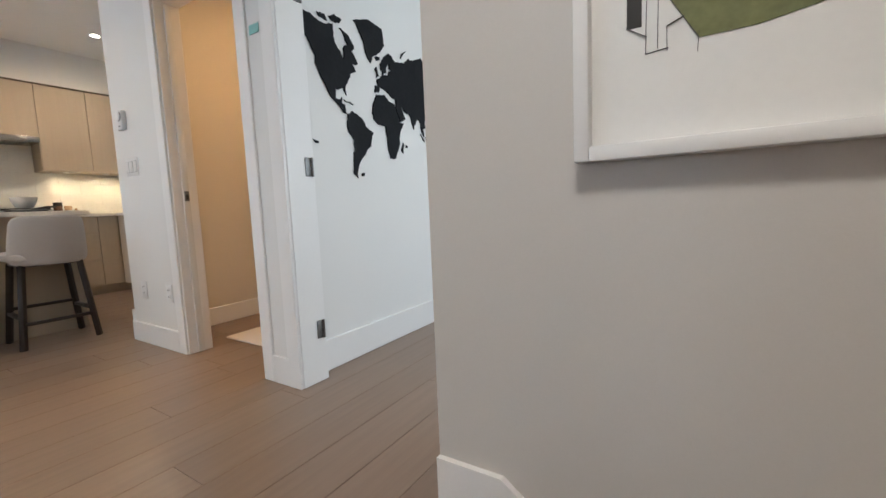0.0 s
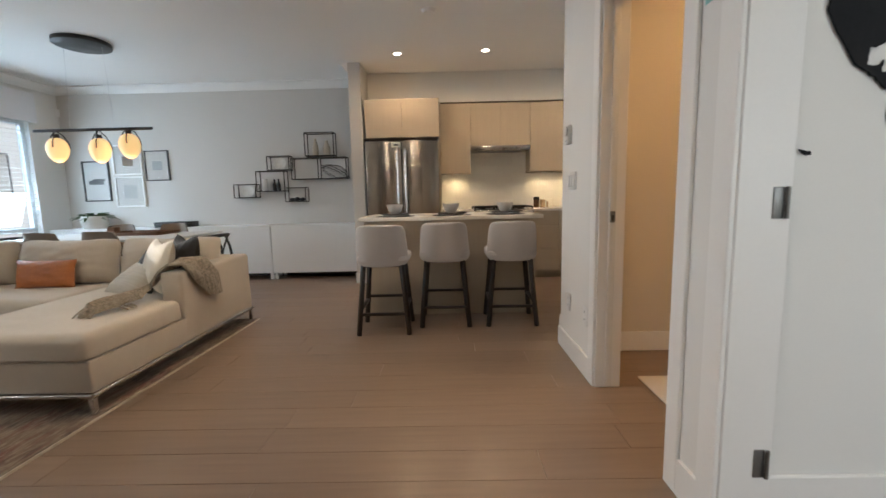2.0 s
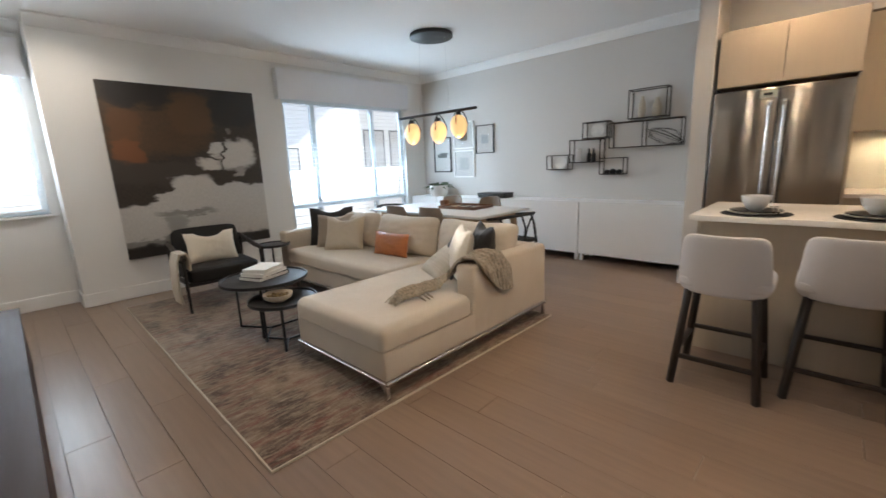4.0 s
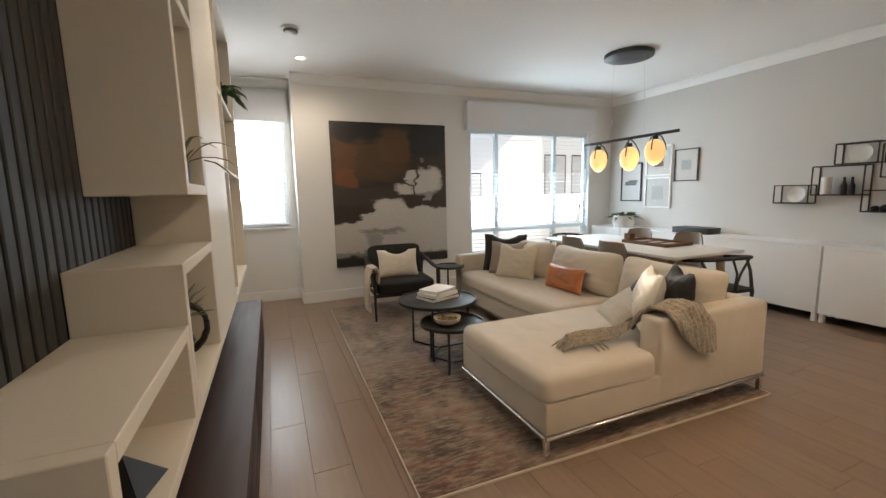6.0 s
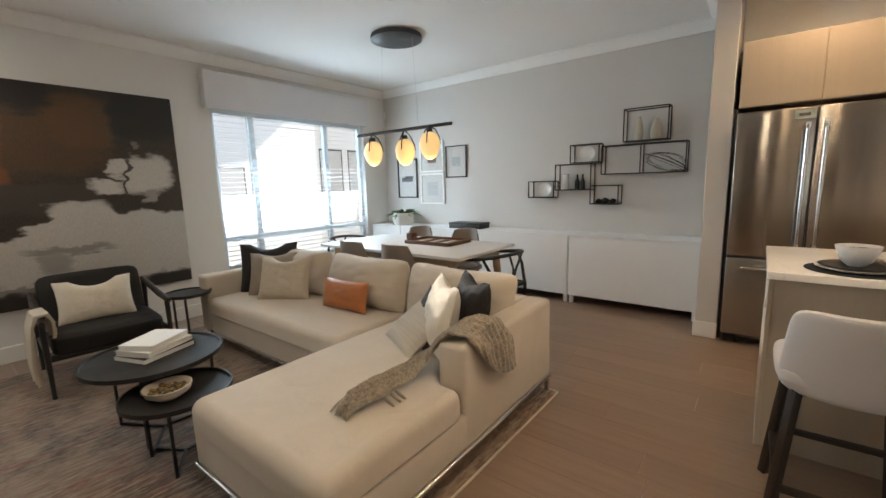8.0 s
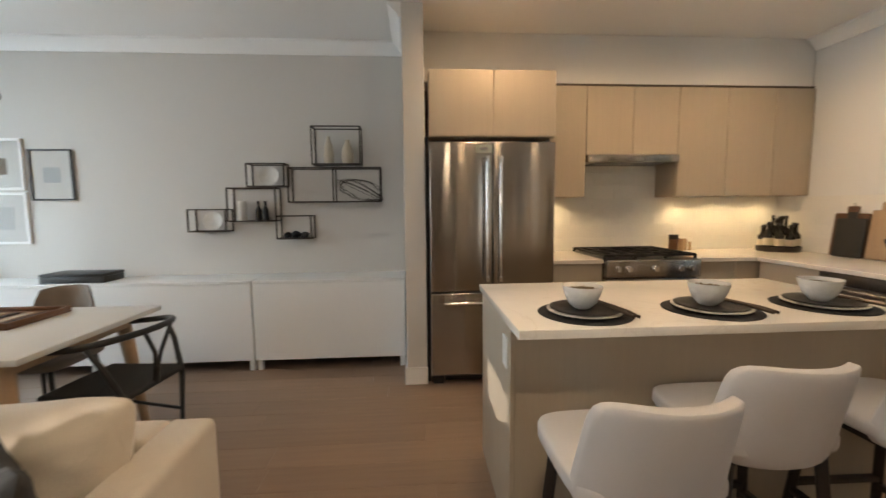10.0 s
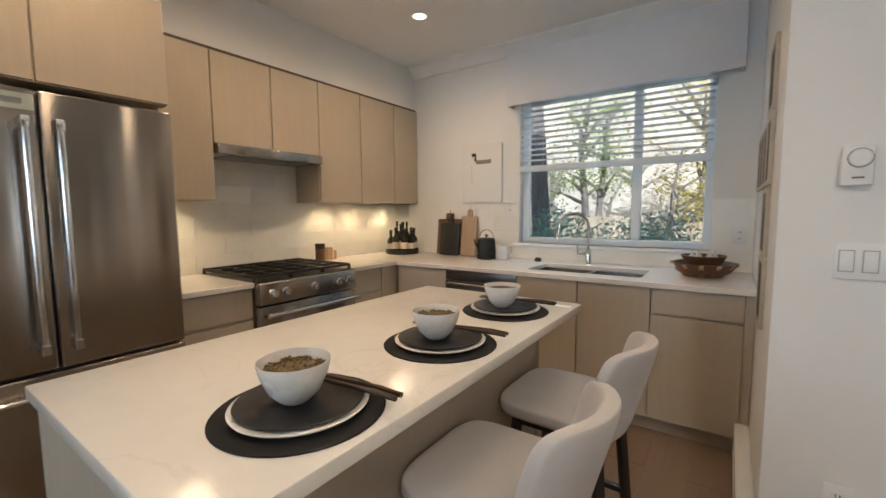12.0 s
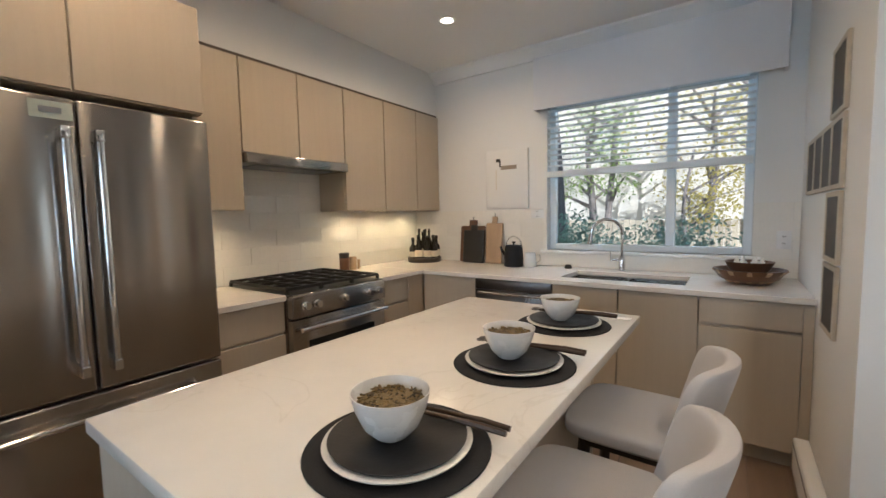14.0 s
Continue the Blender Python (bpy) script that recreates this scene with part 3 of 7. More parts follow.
def downlight(x, y, watts=9, colour=(1.0, 0.78, 0.54), soft=0.06):
    t = thing("downlight", (x, y, ZC), "small round recessed ceiling light, switched on; some are added out of view", "ceiling light", "recessed ceiling lights")
    part("trim_ring", turned([(0.040, -0.003), (0.052, -0.006), (0.058, -0.004), (0.060, 0.0)], 28), M_TRIM, t)
    part("lens", turned([(0.0, -0.004), (0.040, -0.003)], 24), M_LED, t, "glowing lens")
    d = bpy.data.lights.new("downlight_beam", "SPOT")
    d.energy, d.color, d.spot_size, d.spot_blend, d.shadow_soft_size = watts, colour, radians(165), 0.9, soft
    o = new("downlight_beam", d)
    o.matrix_world = look((x, y, ZC - 0.02), (x, y + 0.001, 0))


for x, y in ((-4.68, 0.81), (-4.65, 1.83), (-4.66, 2.85), (-3.27, 0.79), (-3.24, 1.83)):
    downlight(x, y, 40 if x < -4 else 14, (1.0, 0.70, 0.41))
# the second of this pair is added, unseen, to brighten the living room
for x, y in ((-0.87, -3.58), (-0.87, -1.55)):
    downlight(x, y, 34, (1.0, 0.85, 0.67))
# added unseen light that brightens the sofa side and the floor
downlight(-2.05, 0.35, 84, (1.0, 0.81, 0.58))
downlight(0.5, 3.4, 16, (1.0, 0.80, 0.50))
# added unseen light for the stair hall wall
downlight(0.75, 0.70, 145, (1.0, 0.88, 0.74), 0.30)
downlight(-1.6, 3.1, 55, (1.0, 0.56, 0.22))
det = thing("smoke_detector", (-0.74, -2.81, ZC), "white round ceiling smoke detector", "detector")
part("base", turned([(0.0, -0.014), (0.075, -0.014), (0.08, 0.0)], 32), M_PLASTIC, det)
part("dome", turned([(0.0, -0.052), (0.030, -0.051), (0.048, -0.040), (0.052, -0.014)], 32), M_PLASTIC, det)
part("vent_ring", turned([(0.053, -0.036), (0.058, -0.030), (0.058, -0.022), (0.053, -0.018)], 32), M_GREY, det, "grey vent ring")
det2 = thing("smoke_detector", (-3.60, 1.225, ZC), "flat white ceiling detector", "detector")
part("base", turned([(0.0, -0.030), (0.05, -0.028), (0.062, -0.012), (0.065, 0.0)], 32), M_PLASTIC, det2)

# ---- kitchen ----


def cabinet(name, a, b, face, doors, label, kick=0.0, top_open=0.0, gap=0.004):
    """A cabinet unit between corners a and b. face: '+x' or '-y', the side its fronts are on. doors: rows of (u0, u1, z0, z1) across the front."""
    w = thing(name, ((a[0] + b[0]) / 2, (a[1] + b[1]) / 2, a[2]), label, "cabinet")
    o = Vector(((a[0] + b[0]) / 2, (a[1] + b[1]) / 2, a[2]))
    la, lb = Vector(a) - o, Vector(b) - o
    fa, fb = la.copy(), lb.copy()
    fa.z += kick
    if face == "+x":
        fb.x -= 0.021
    else:
        fa.y += 0.021
    part("body", boxes((fa, fb)), M_CAB, w, "greige laminate body")
    if kick:
        ka, kb = la.copy(), lb.copy()
        kb.z = la.z + kick
        if face == "+x":
            kb.x -= 0.07
        else:
            ka.y += 0.07
        part("toe_kick", boxes((ka, kb)), M_CAB, w)
    for u0, u1, z0, z1 in doors:
        if face == "+x":
            p, q = (lb.x - 0.020, u0 - o.y + gap, z0 - o.z + gap), (lb.x, u1 - o.y - gap, z1 - o.z - gap)
        else:
            p, q = (u0 - o.x + gap, la.y, z0 - o.z + gap), (u1 - o.x - gap, la.y + 0.020, z1 - o.z - gap)
        part("door" if z1 - z0 > 0.3 else "drawer_front", boxes((p, q), bevel=0.0015, seg=1), M_CAB, w)
    return w


UF = -5.38
cabinet("wall_cabinet", (XW, 1.275, 1.41), (UF, 1.685, 2.33), "+x", [(1.275, 1.685, 1.41, 2.33)], "greige flat-front wall cabinet beside the range hood")
cabinet("wall_cabinet", (XW, 1.685, 1.765), (UF, 2.49, 2.33), "+x", [(1.685, 2.09, 1.765, 2.33), (2.09, 2.49, 1.765, 2.33)], "greige two-door wall cabinet above the range hood")
cabinet("wall_cabinet", (XW, 2.49, 1.41), (UF, 2.93, 2.33), "+x", [(2.49, 2.93, 1.41, 2.33)], "greige flat-front wall cabinet over the counter")
cabinet("wall_cabinet", (XW, 2.93, 1.41), (UF, 3.36, 2.33), "+x", [(2.93, 3.36, 1.41, 2.33)], "greige flat-front wall cabinet over the counter")
cabinet("wall_cabinet", (XW, 3.36, 1.41), (UF, YN - 0.004, 2.33), "+x", [(3.36, YN - 0.004, 1.41, 2.33)], "greige flat-front wall cabinet in the corner")
# dark strip drawn as the shade between cabinet tops and soffit
structure("trim_cabinet_cornice", boxes(((XW, 1.285, 2.334), (UF - 0.02, YN - 0.004, 2.35))), M_CABSHADE, "dark strip put in as shade in the gap over the wall cabinets", "trim")
structure("wall_soffit", boxes(((XW, 0.315, 2.352), (UF - 0.035, YN - 0.003, ZC - 0.002))), M_WHITEWALL, "white soffit over the wall cabinets", "wall")
cabinet("wall_cabinet", (XW, 0.345, 1.84), (-4.95, 1.275, 2.31), "+x", [(0.345, 0.812, 1.84, 2.31), (0.812, 1.275, 1.84, 2.31)], "greige two-door cabinet above the refrigerator")
structure("trim_fridge_panel", boxes(((XW, 1.257, 0.0), (-5.03, 1.275, 1.84))), M_CAB, "greige panel beside the refrigerator", "panel")
# black strip paints the shaded gap between wall end and refrigerator
structure("trim_fridge_gap", boxes(((XW, 0.316, 0.0), (-4.99, 0.342, 1.84))), M_BLACK, "black strip standing in for the dark gap beside the refrigerator", "panel")

# base cabinets on the back wall
BF, CT = -5.045, 0.885
cabinet("base_cabinet", (XW, 1.277, 0.0), (BF, 1.70, CT), "+x", [(1.277, 1.70, 0.70, CT), (1.277, 1.70, 0.40, 0.69), (1.277, 1.70, 0.10, 0.39)], "greige drawer cabinet beside the range", kick=0.10)
cabinet("base_cabinet", (XW, 2.465, 0.0), (BF, 2.80, CT), "+x", [(2.465, 2.80, 0.70, CT), (2.465, 2.80, 0.40, 0.69), (2.465, 2.80, 0.10, 0.39)], "greige drawer cabinet beside the range", kick=0.10)
cabinet("base_cabinet", (XW, 2.80, 0.0), (BF, YN - 0.003, CT), "+x", [(2.80, 2.985, 0.10, CT)], "greige corner base cabinet", kick=0.10)
CF = 2.985
cabinet("base_cabinet", (BF, CF, 0.0), (-4.535, YN - 0.003, CT), "-y", [(-5.02, -4.535, 0.10, CT)], "greige corner base cabinet", kick=0.10)
cabinet("base_cabinet", (-3.935, CF, 0.0), (-3.09, YN - 0.003, CT - 0.16), "-y", [(-3.935, -3.515, 0.10, CT), (-3.515, -3.09, 0.10, CT)], "greige two-door sink cabinet", kick=0.10)
cabinet("base_cabinet", (-3.09, CF, 0.0), (-2.645, YN - 0.003, CT), "-y", [(-3.09, -2.645, 0.735, CT), (-3.09, -2.645, 0.10, 0.725)], "greige base cabinet with one drawer", kick=0.10)
structure("trim_end_filler", boxes(((-2.645, CF + 0.004, 0.0), (XE - 0.003, CF + 0.03, CT))), M_CAB, "greige filler strip", "panel")

wt = thing("worktop", (-5.2, 3.2, CT), "white quartz worktop round the corner, with a sink cut-out", "worktop")
o = Vector((-5.2, 3.2, CT))
SX0, SX1, SY0, SY1 = -3.92, -3.17, 3.12, 3.50
for a, b in (((XW + 0.002, 1.277, 0), (-5.025, 1.70, 0.03)), ((XW + 0.002, 2.465, 0), (-5.025, CF - 0.02, 0.03)), ((XW + 0.002, CF - 0.02, 0), (SX0, YN - 0.002, 0.03)),
             ((SX1, CF - 0.02, 0), (XE - 0.002, YN - 0.002, 0.03)), ((SX0, CF - 0.02, 0), (SX1, SY0, 0.03)), ((SX0, SY1, 0), (SX1, YN - 0.002, 0.03))):
    part("slab", boxes(((a[0] - o.x, a[1] - o.y, a[2]), (b[0] - o.x, b[1] - o.y, b[2])), bevel=0.002, seg=1), M_QUARTZ, wt)
sk = thing("sink", ((SX0 + SX1) / 2, (SY0 + SY1) / 2, 0.72), "undermounted double-bowl stainless steel sink", "sink")
hx, hy = (SX1 - SX0) / 2, (SY1 - SY0) / 2
for s0, s1 in ((-hx, -0.012), (0.012, hx)):
    part("basin", boxes(((s0, -hy, 0), (s1, hy, 0.008)), ((s0, -hy, 0.008), (s0 + 0.008, hy, 0.163)), ((s1 - 0.008, -hy, 0.008), (s1, hy, 0.163)), ((s0 + 0.008, -hy, 0.008), (s1 - 0.008, -hy + 0.008, 0.163)), ((s0 + 0.008, hy - 0.008, 0.008), (s1 - 0.008, hy, 0.163))), M_STEELH, sk)
    part("drain", turned([(0.0, 0.009), (0.03, 0.012), (0.042, 0.009)], 20, ((s0 + s1) / 2, 0.0, 0)), M_CHROME, sk)
part("divider", boxes(((-0.012, -hy, 0.0), (0.012, hy, 0.150)), bevel=0.004), M_STEELH, sk)

fc = thing("kitchen_faucet", (-3.62, 3.60, 0.915), "chrome gooseneck pull-down kitchen faucet", "faucet")
part("base", turned([(0.030, 0), (0.030, 0.006), (0.024, 0.012), (0.022, 0.10), (0.018, 0.115), (0.0, 0.116)], 24), M_CHROME, fc)
bm = bmesh.new()
pts = [(0, 0, 0.10), (0, 0, 0.28)] + [(-0.10 + 0.10 * math.cos(a), -0.05 + 0.05 * math.cos(a), 0.28 + 0.11 * math.sin(a)) for a in [math.pi * i / 14 for i in range(1, 15)]]
tube(bm, pts, 0.0125, 14)
part("neck", bm, M_CHROME, fc)
part("spray_head", rods(((-0.20, -0.10, 0.285), (-0.212, -0.106, 0.20), 0.015, 0.020, 16)), M_CHROME, fc)
part("handle", rods(((0, -0.02, 0.085), (-0.075, -0.045, 0.085), 0.010, 0.008, 12), ((-0.068, -0.043, 0.08), (-0.075, -0.045, 0.15), 0.006, 0.005, 10)), M_CHROME, fc)

# dishwasher
M_DARKSTEEL = mat("dark_stainless", (0.17, 0.155, 0.145), 0.32, metal=1.0, var=0.03, bump=0)
dw = thing("dishwasher", (-4.235, CF, 0.0), "stainless steel built-in dishwasher with a bar handle", "dishwasher")
part("body", boxes(((-0.295, 0.025, 0.09), (0.295, 0.70, 0.88))), M_GREY, dw)
part("door", boxes(((-0.297, -0.004, 0.10), (0.297, 0.025, 0.80)), bevel=0.004), M_DARKSTEEL, dw)
part("control_strip", boxes(((-0.297, -0.002, 0.805), (0.297, 0.025, 0.882)), bevel=0.004), M_DARKSTEEL, dw)
part("handle", rods(((-0.25, -0.045, 0.785), (0.25, -0.045, 0.785), 0.010, None, 12), ((-0.23, -0.045, 0.785), (-0.23, 0.0, 0.785), 0.007, None, 8), ((0.23, -0.045, 0.785), (0.23, 0.0, 0.785), 0.007, None, 8)), M_CHROME, dw, "polished bar handle")
part("toe_kick", boxes(((-0.295, 0.07, 0.0), (0.295, 0.10, 0.09))), M_BLACK, dw)

# backsplash tiles are added with the small pieces below
structure("backsplash", boxes(((XW + 0.002, 1.277, 0.915), (XW + 0.006, YN - 0.004, 1.765)), ((XW + 0.006, YN - 0.006, 0.915), (-4.252, YN - 0.002, 1.40)), ((-2.838, YN - 0.006, 0.915), (XE - 0.002, YN - 0.002, 1.40)), ((-4.252, YN - 0.006, 0.915), (-2.838, YN - 0.002, 1.02))), M_GROUT, "pale grouted backsplash behind the counter", "backsplash")

# refrigerator
fr = thing("refrigerator", (-5.3, 0.80, 0.0), "stainless steel french-door refrigerator with a bottom drawer", "refrigerator")
part("body", boxes(((-0.36, -0.445, 0.05), (0.345, 0.445, 1.79)), bevel=0.004), M_GREY, fr, "dark grey cabinet")
FX = 0.41
for s, (y0, y1) in ((-1, (-0.456, -0.003)), (1, (0.003, 0.456))):
    dr = part("door", boxes(((0.35, y0, 0.715), (FX, y1, 1.795)), bevel=0.010, seg=3), M_STEEL, fr)
    yh = s * 0.048
    bm = rods(((FX + 0.055, yh, 0.80), (FX + 0.055, yh, 1.68), 0.0125, None, 14))
    part("handle", bm, M_CHROME, dr, "polished tubular handle")
    for z in (0.815, 1.665):
        part("bracket", boxes(((FX - 0.002, yh - 0.014, z - 0.022), (FX + 0.07, yh + 0.014, z + 0.022)), bevel=0.005), M_CHROME, dr)
fd = part("freezer_drawer", boxes(((0.35, -0.456, 0.085), (FX, 0.456, 0.705)), bevel=0.010, seg=3), M_STEEL, fr)
part("handle", rods(((FX + 0.05, -0.36, 0.635), (FX + 0.05, 0.36, 0.635), 0.0125, None, 14), ((FX, -0.33, 0.635), (FX + 0.05, -0.33, 0.635), 0.009, None, 10), ((FX, 0.33, 0.635), (FX + 0.05, 0.33, 0.635), 0.009, None, 10)), M_CHROME, fd, "polished tubular handle")
part("badge", boxes(((FX + 0.0025, -0.10, 1.735), (FX + 0.004, -0.04, 1.755))), M_CHROME, fr, "small maker's plate")
part("sticker", boxes(((FX, -0.125, 1.715), (FX + 0.0025, -0.01, 1.775))), mat("pale_green_sticker", (0.42, 0.46, 0.40), 0.5, var=0.1), fr, "pale green energy sticker")
for y in (-0.40, 0.40):
    part("foot", boxes(((0.25, y - 0.04, 0.0), (0.36, y + 0.04, 0.06)), bevel=0.006), M_BLACK, fr)
part("grille", boxes(((0.30, -0.35, 0.02), (0.34, 0.35, 0.08))), M_BLACK, fr, "black base grille")

# range
rg = thing("gas_range", (-5.35, 2.0825, 0.0), "stainless steel slide-in gas range with black grates", "range")
RX = 0.345
part("body", boxes(((-0.34, -0.378, 0.05), (RX - 0.03, 0.378, 0.895)), bevel=0.003), M_STEEL, rg)
part("cooktop", boxes(((-0.34, -0.38, 0.895), (RX, 0.38, 0.915)), bevel=0.004), M_BLACK, rg, "black enamel cooktop")
part("control_panel", boxes(((RX - 0.03, -0.38, 0.775), (RX + 0.035, 0.38, 0.913)), bevel=0.012, seg=3), M_STEELH, rg)
for y in (-0.30, -0.215, 0.0, 0.215, 0.30):
    kn = part("knob", turned([(0.026, 0.0), (0.026, 0.006), (0.021, 0.008), (0.020, 0.036), (0.0, 0.038)], 20), M_CHROME, rg, "polished control knob", pose(RX + 0.034, y, 0.845, 0, 90, 0))
ov = part("oven_door", boxes(((RX - 0.028, -0.378, 0.235), (RX + 0.020, 0.378, 0.765)), bevel=0.006), M_STEELH, rg)
part("oven_window", boxes(((RX + 0.020, -0.27, 0.31), (RX + 0.024, 0.27, 0.63)), bevel=0.001, seg=1), M_GLASSBLK, ov, "black glass window")
part("handle", rods(((RX + 0.07, -0.35, 0.715), (RX + 0.07, 0.35, 0.715), 0.014, None, 14), ((RX + 0.015, -0.32, 0.715), (RX + 0.07, -0.32, 0.715), 0.010, None, 10), ((RX + 0.015, 0.32, 0.715), (RX + 0.07, 0.32, 0.715), 0.010, None, 10)), M_CHROME, ov, "polished tubular handle")
part("bottom_drawer", boxes(((RX - 0.028, -0.378, 0.07), (RX + 0.015, 0.378, 0.225)), bevel=0.006), M_STEELH, rg)
for gy in (-0.25, 0.0, 0.25):
    bm = bmesh.new()
    y0, y1, x0, x1, z = gy - 0.12, gy + 0.12, -0.31, 0.31, 0.945
    for y in (y0, gy, y1):
        beam(bm, (x0, y, z), (x1, y, z), 0.014, 0.018)
    for x in (x0, -0.155, 0.0, 0.155, x1):
        beam(bm, (x, y0, z), (x, y1, z), 0.014, 0.018)
    for x in (x0, x1):
        for y in (y0, y1):
            beam(bm, (x, y, 0.912), (x, y, z), 0.016, 0.016)
    part("grate", bm, M_IRON, rg, "black cast-iron grate")
    for bx in (-0.16, 0.16):
        part("burner", turned([(0.045, 0.0), (0.045, 0.010), (0.032, 0.012), (0.032, 0.020), (0.0, 0.021)], 20, (bx, gy, 0.914)), M_IRON, rg)

hd = thing("range_hood", (-5.54, 2.0875, 1.70), "slim stainless steel under-cabinet range hood", "range hood")
part("canopy", boxes(((-0.155, -0.398, 0.0), (0.20, 0.398, 0.062)), bevel=0.006), M_STEELH, hd)
part("grease_filter", boxes(((-0.10, -0.30, -0.006), (0.14, 0.30, 0.001))), M_GREY, hd, "grey mesh filter")
for y0, y1 in ((1.30, 1.66), (2.52, 3.66)):
    n = 1 if y1 - y0 < 0.5 else 3
    for i in range(n):
        y = y0 + (y1 - y0) * (i + 0.5) / n
        pk = thing("puck_light", (-5.50, y, 1.408), "small warm under-cabinet puck light", "light", "under-cabinet lights")
        part("housing", turned([(0.0, -0.012), (0.030, -0.010), (0.032, 0.0)], 20), M_PLASTIC, pk)
        dd = bpy.data.lights.new("puck_beam", "SPOT")
        dd.energy, dd.color, dd.spot_size, dd.spot_blend, dd.shadow_soft_size = 5.5, (1.0, 0.74, 0.40), radians(140), 0.8, 0.03
        oo = new("puck_beam", dd)
        oo.matrix_world = look((-5.50, y, 1.39), (-5.66, y, 0.95))

# island
isl = thing("kitchen_island", (-3.70, 1.37, 0.0), "greige kitchen island with a white quartz top", "island")
part("body", boxes(((-0.362, -0.76, 0.10), (0.265, 0.76, 0.885))), M_CAB, isl)
part("toe_kick", boxes(((-0.34, -0.76, 0.0), (0.265, 0.76, 0.10))), M_CAB, isl)
part("end_panel", boxes(((-0.367, -0.78, 0.0), (0.270, -0.76, 0.885)), bevel=0.002, seg=1), M_CAB, isl)
part("end_panel", boxes(((-0.367, 0.76, 0.0), (0.270, 0.78, 0.885)), bevel=0.002, seg=1), M_CAB, isl)
part("worktop", boxes(((-0.40, -0.793, 0.885), (0.448, 0.815, 0.918)), bevel=0.003), M_QUARTZ, isl, "white quartz slab")
op = part("outlet_plate", boxes(((0.16, -0.787, 0.70), (0.235, -0.78, 0.82)), bevel=0.002), M_PLASTIC, isl, "white outlet plate")
part("sensor_tag", boxes(((0.36, 0.70, 0.918), (0.43, 0.74, 0.921))), M_PAPER, isl, "small pale sticker on the worktop")


def stool():
    t = thing("counter_stool", (0, 0, 0), "pale grey upholstered counter stool with dark wood legs", "stool", "stools along the island")
    bm = bmesh.new()
    puff(bm, (-0.235, -0.212, 0.575), (0.185, 0.212, 0.648), 5.0, 10, 0.10)
    part("seat", bm, M_STOOL, t)
    # curved backrest, leaning out
    bm = bmesh.new()
    puff(bm, (-0.026, -0.212, 0.0), (0.026, 0.212, 0.330), 7.0, 12, 0.0)
    for v in bm.verts:
        u, f = v.co.y / 0.212, v.co.z / 0.330
        v.co.y *= 1 - 0.13 * f
        v.co.x += 0.172 + 0.090 * f - 0.085 * abs(u) ** 2.2
        v.co.z += 0.552
    bk = part("backrest", bm, M_STOOL, t)
    part("seat_frame", boxes(((-0.17, -0.165, 0.545), (0.15, 0.165, 0.582)), bevel=0.006), M_DARKWOOD, t)
    feet = {}
    for sx in (-1, 1):
        for sy in (-1, 1):
            p, q = Vector((0.145 * sx - 0.01, 0.150 * sy, 0.56)), Vector((0.185 * sx - 0.01, 0.20 * sy, 0.0))
            bm = bmesh.new()
            beam(bm, q, p, 0.032, 0.032, 0.004)
            part("leg", bm, M_DARKWOOD, t)
            feet[sx, sy] = (p, q)

    def on(sx, sy, z):
        p, q = feet[sx, sy]
        return q + (p - q) * (z / 0.56)
    for a, b, z in (((1, -1), (1, 1), 0.17), ((-1, -1), (-1, 1), 0.24), ((-1, -1), (1, -1), 0.21), ((-1, 1), (1, 1), 0.21)):
        bm = bmesh.new()
        beam(bm, on(*a, z), on(*b, z), 0.028, 0.022, 0.003)
        part("stretcher", bm, M_DARKWOOD, t)
    return t


st = stool()
st.matrix_world = pose(-3.02, 0.832, 0, 0, 0, 1)
copy_thing(st, pose(-3.195, 1.325, 0, 0, 0, 0))
copy_thing(st, pose(-3.19, 1.884, 0, 0, 0, -1))


M_BRONZE = mat("dark_bronze", (0.055, 0.036, 0.024), 0.35, metal=0.4, var=0.1)


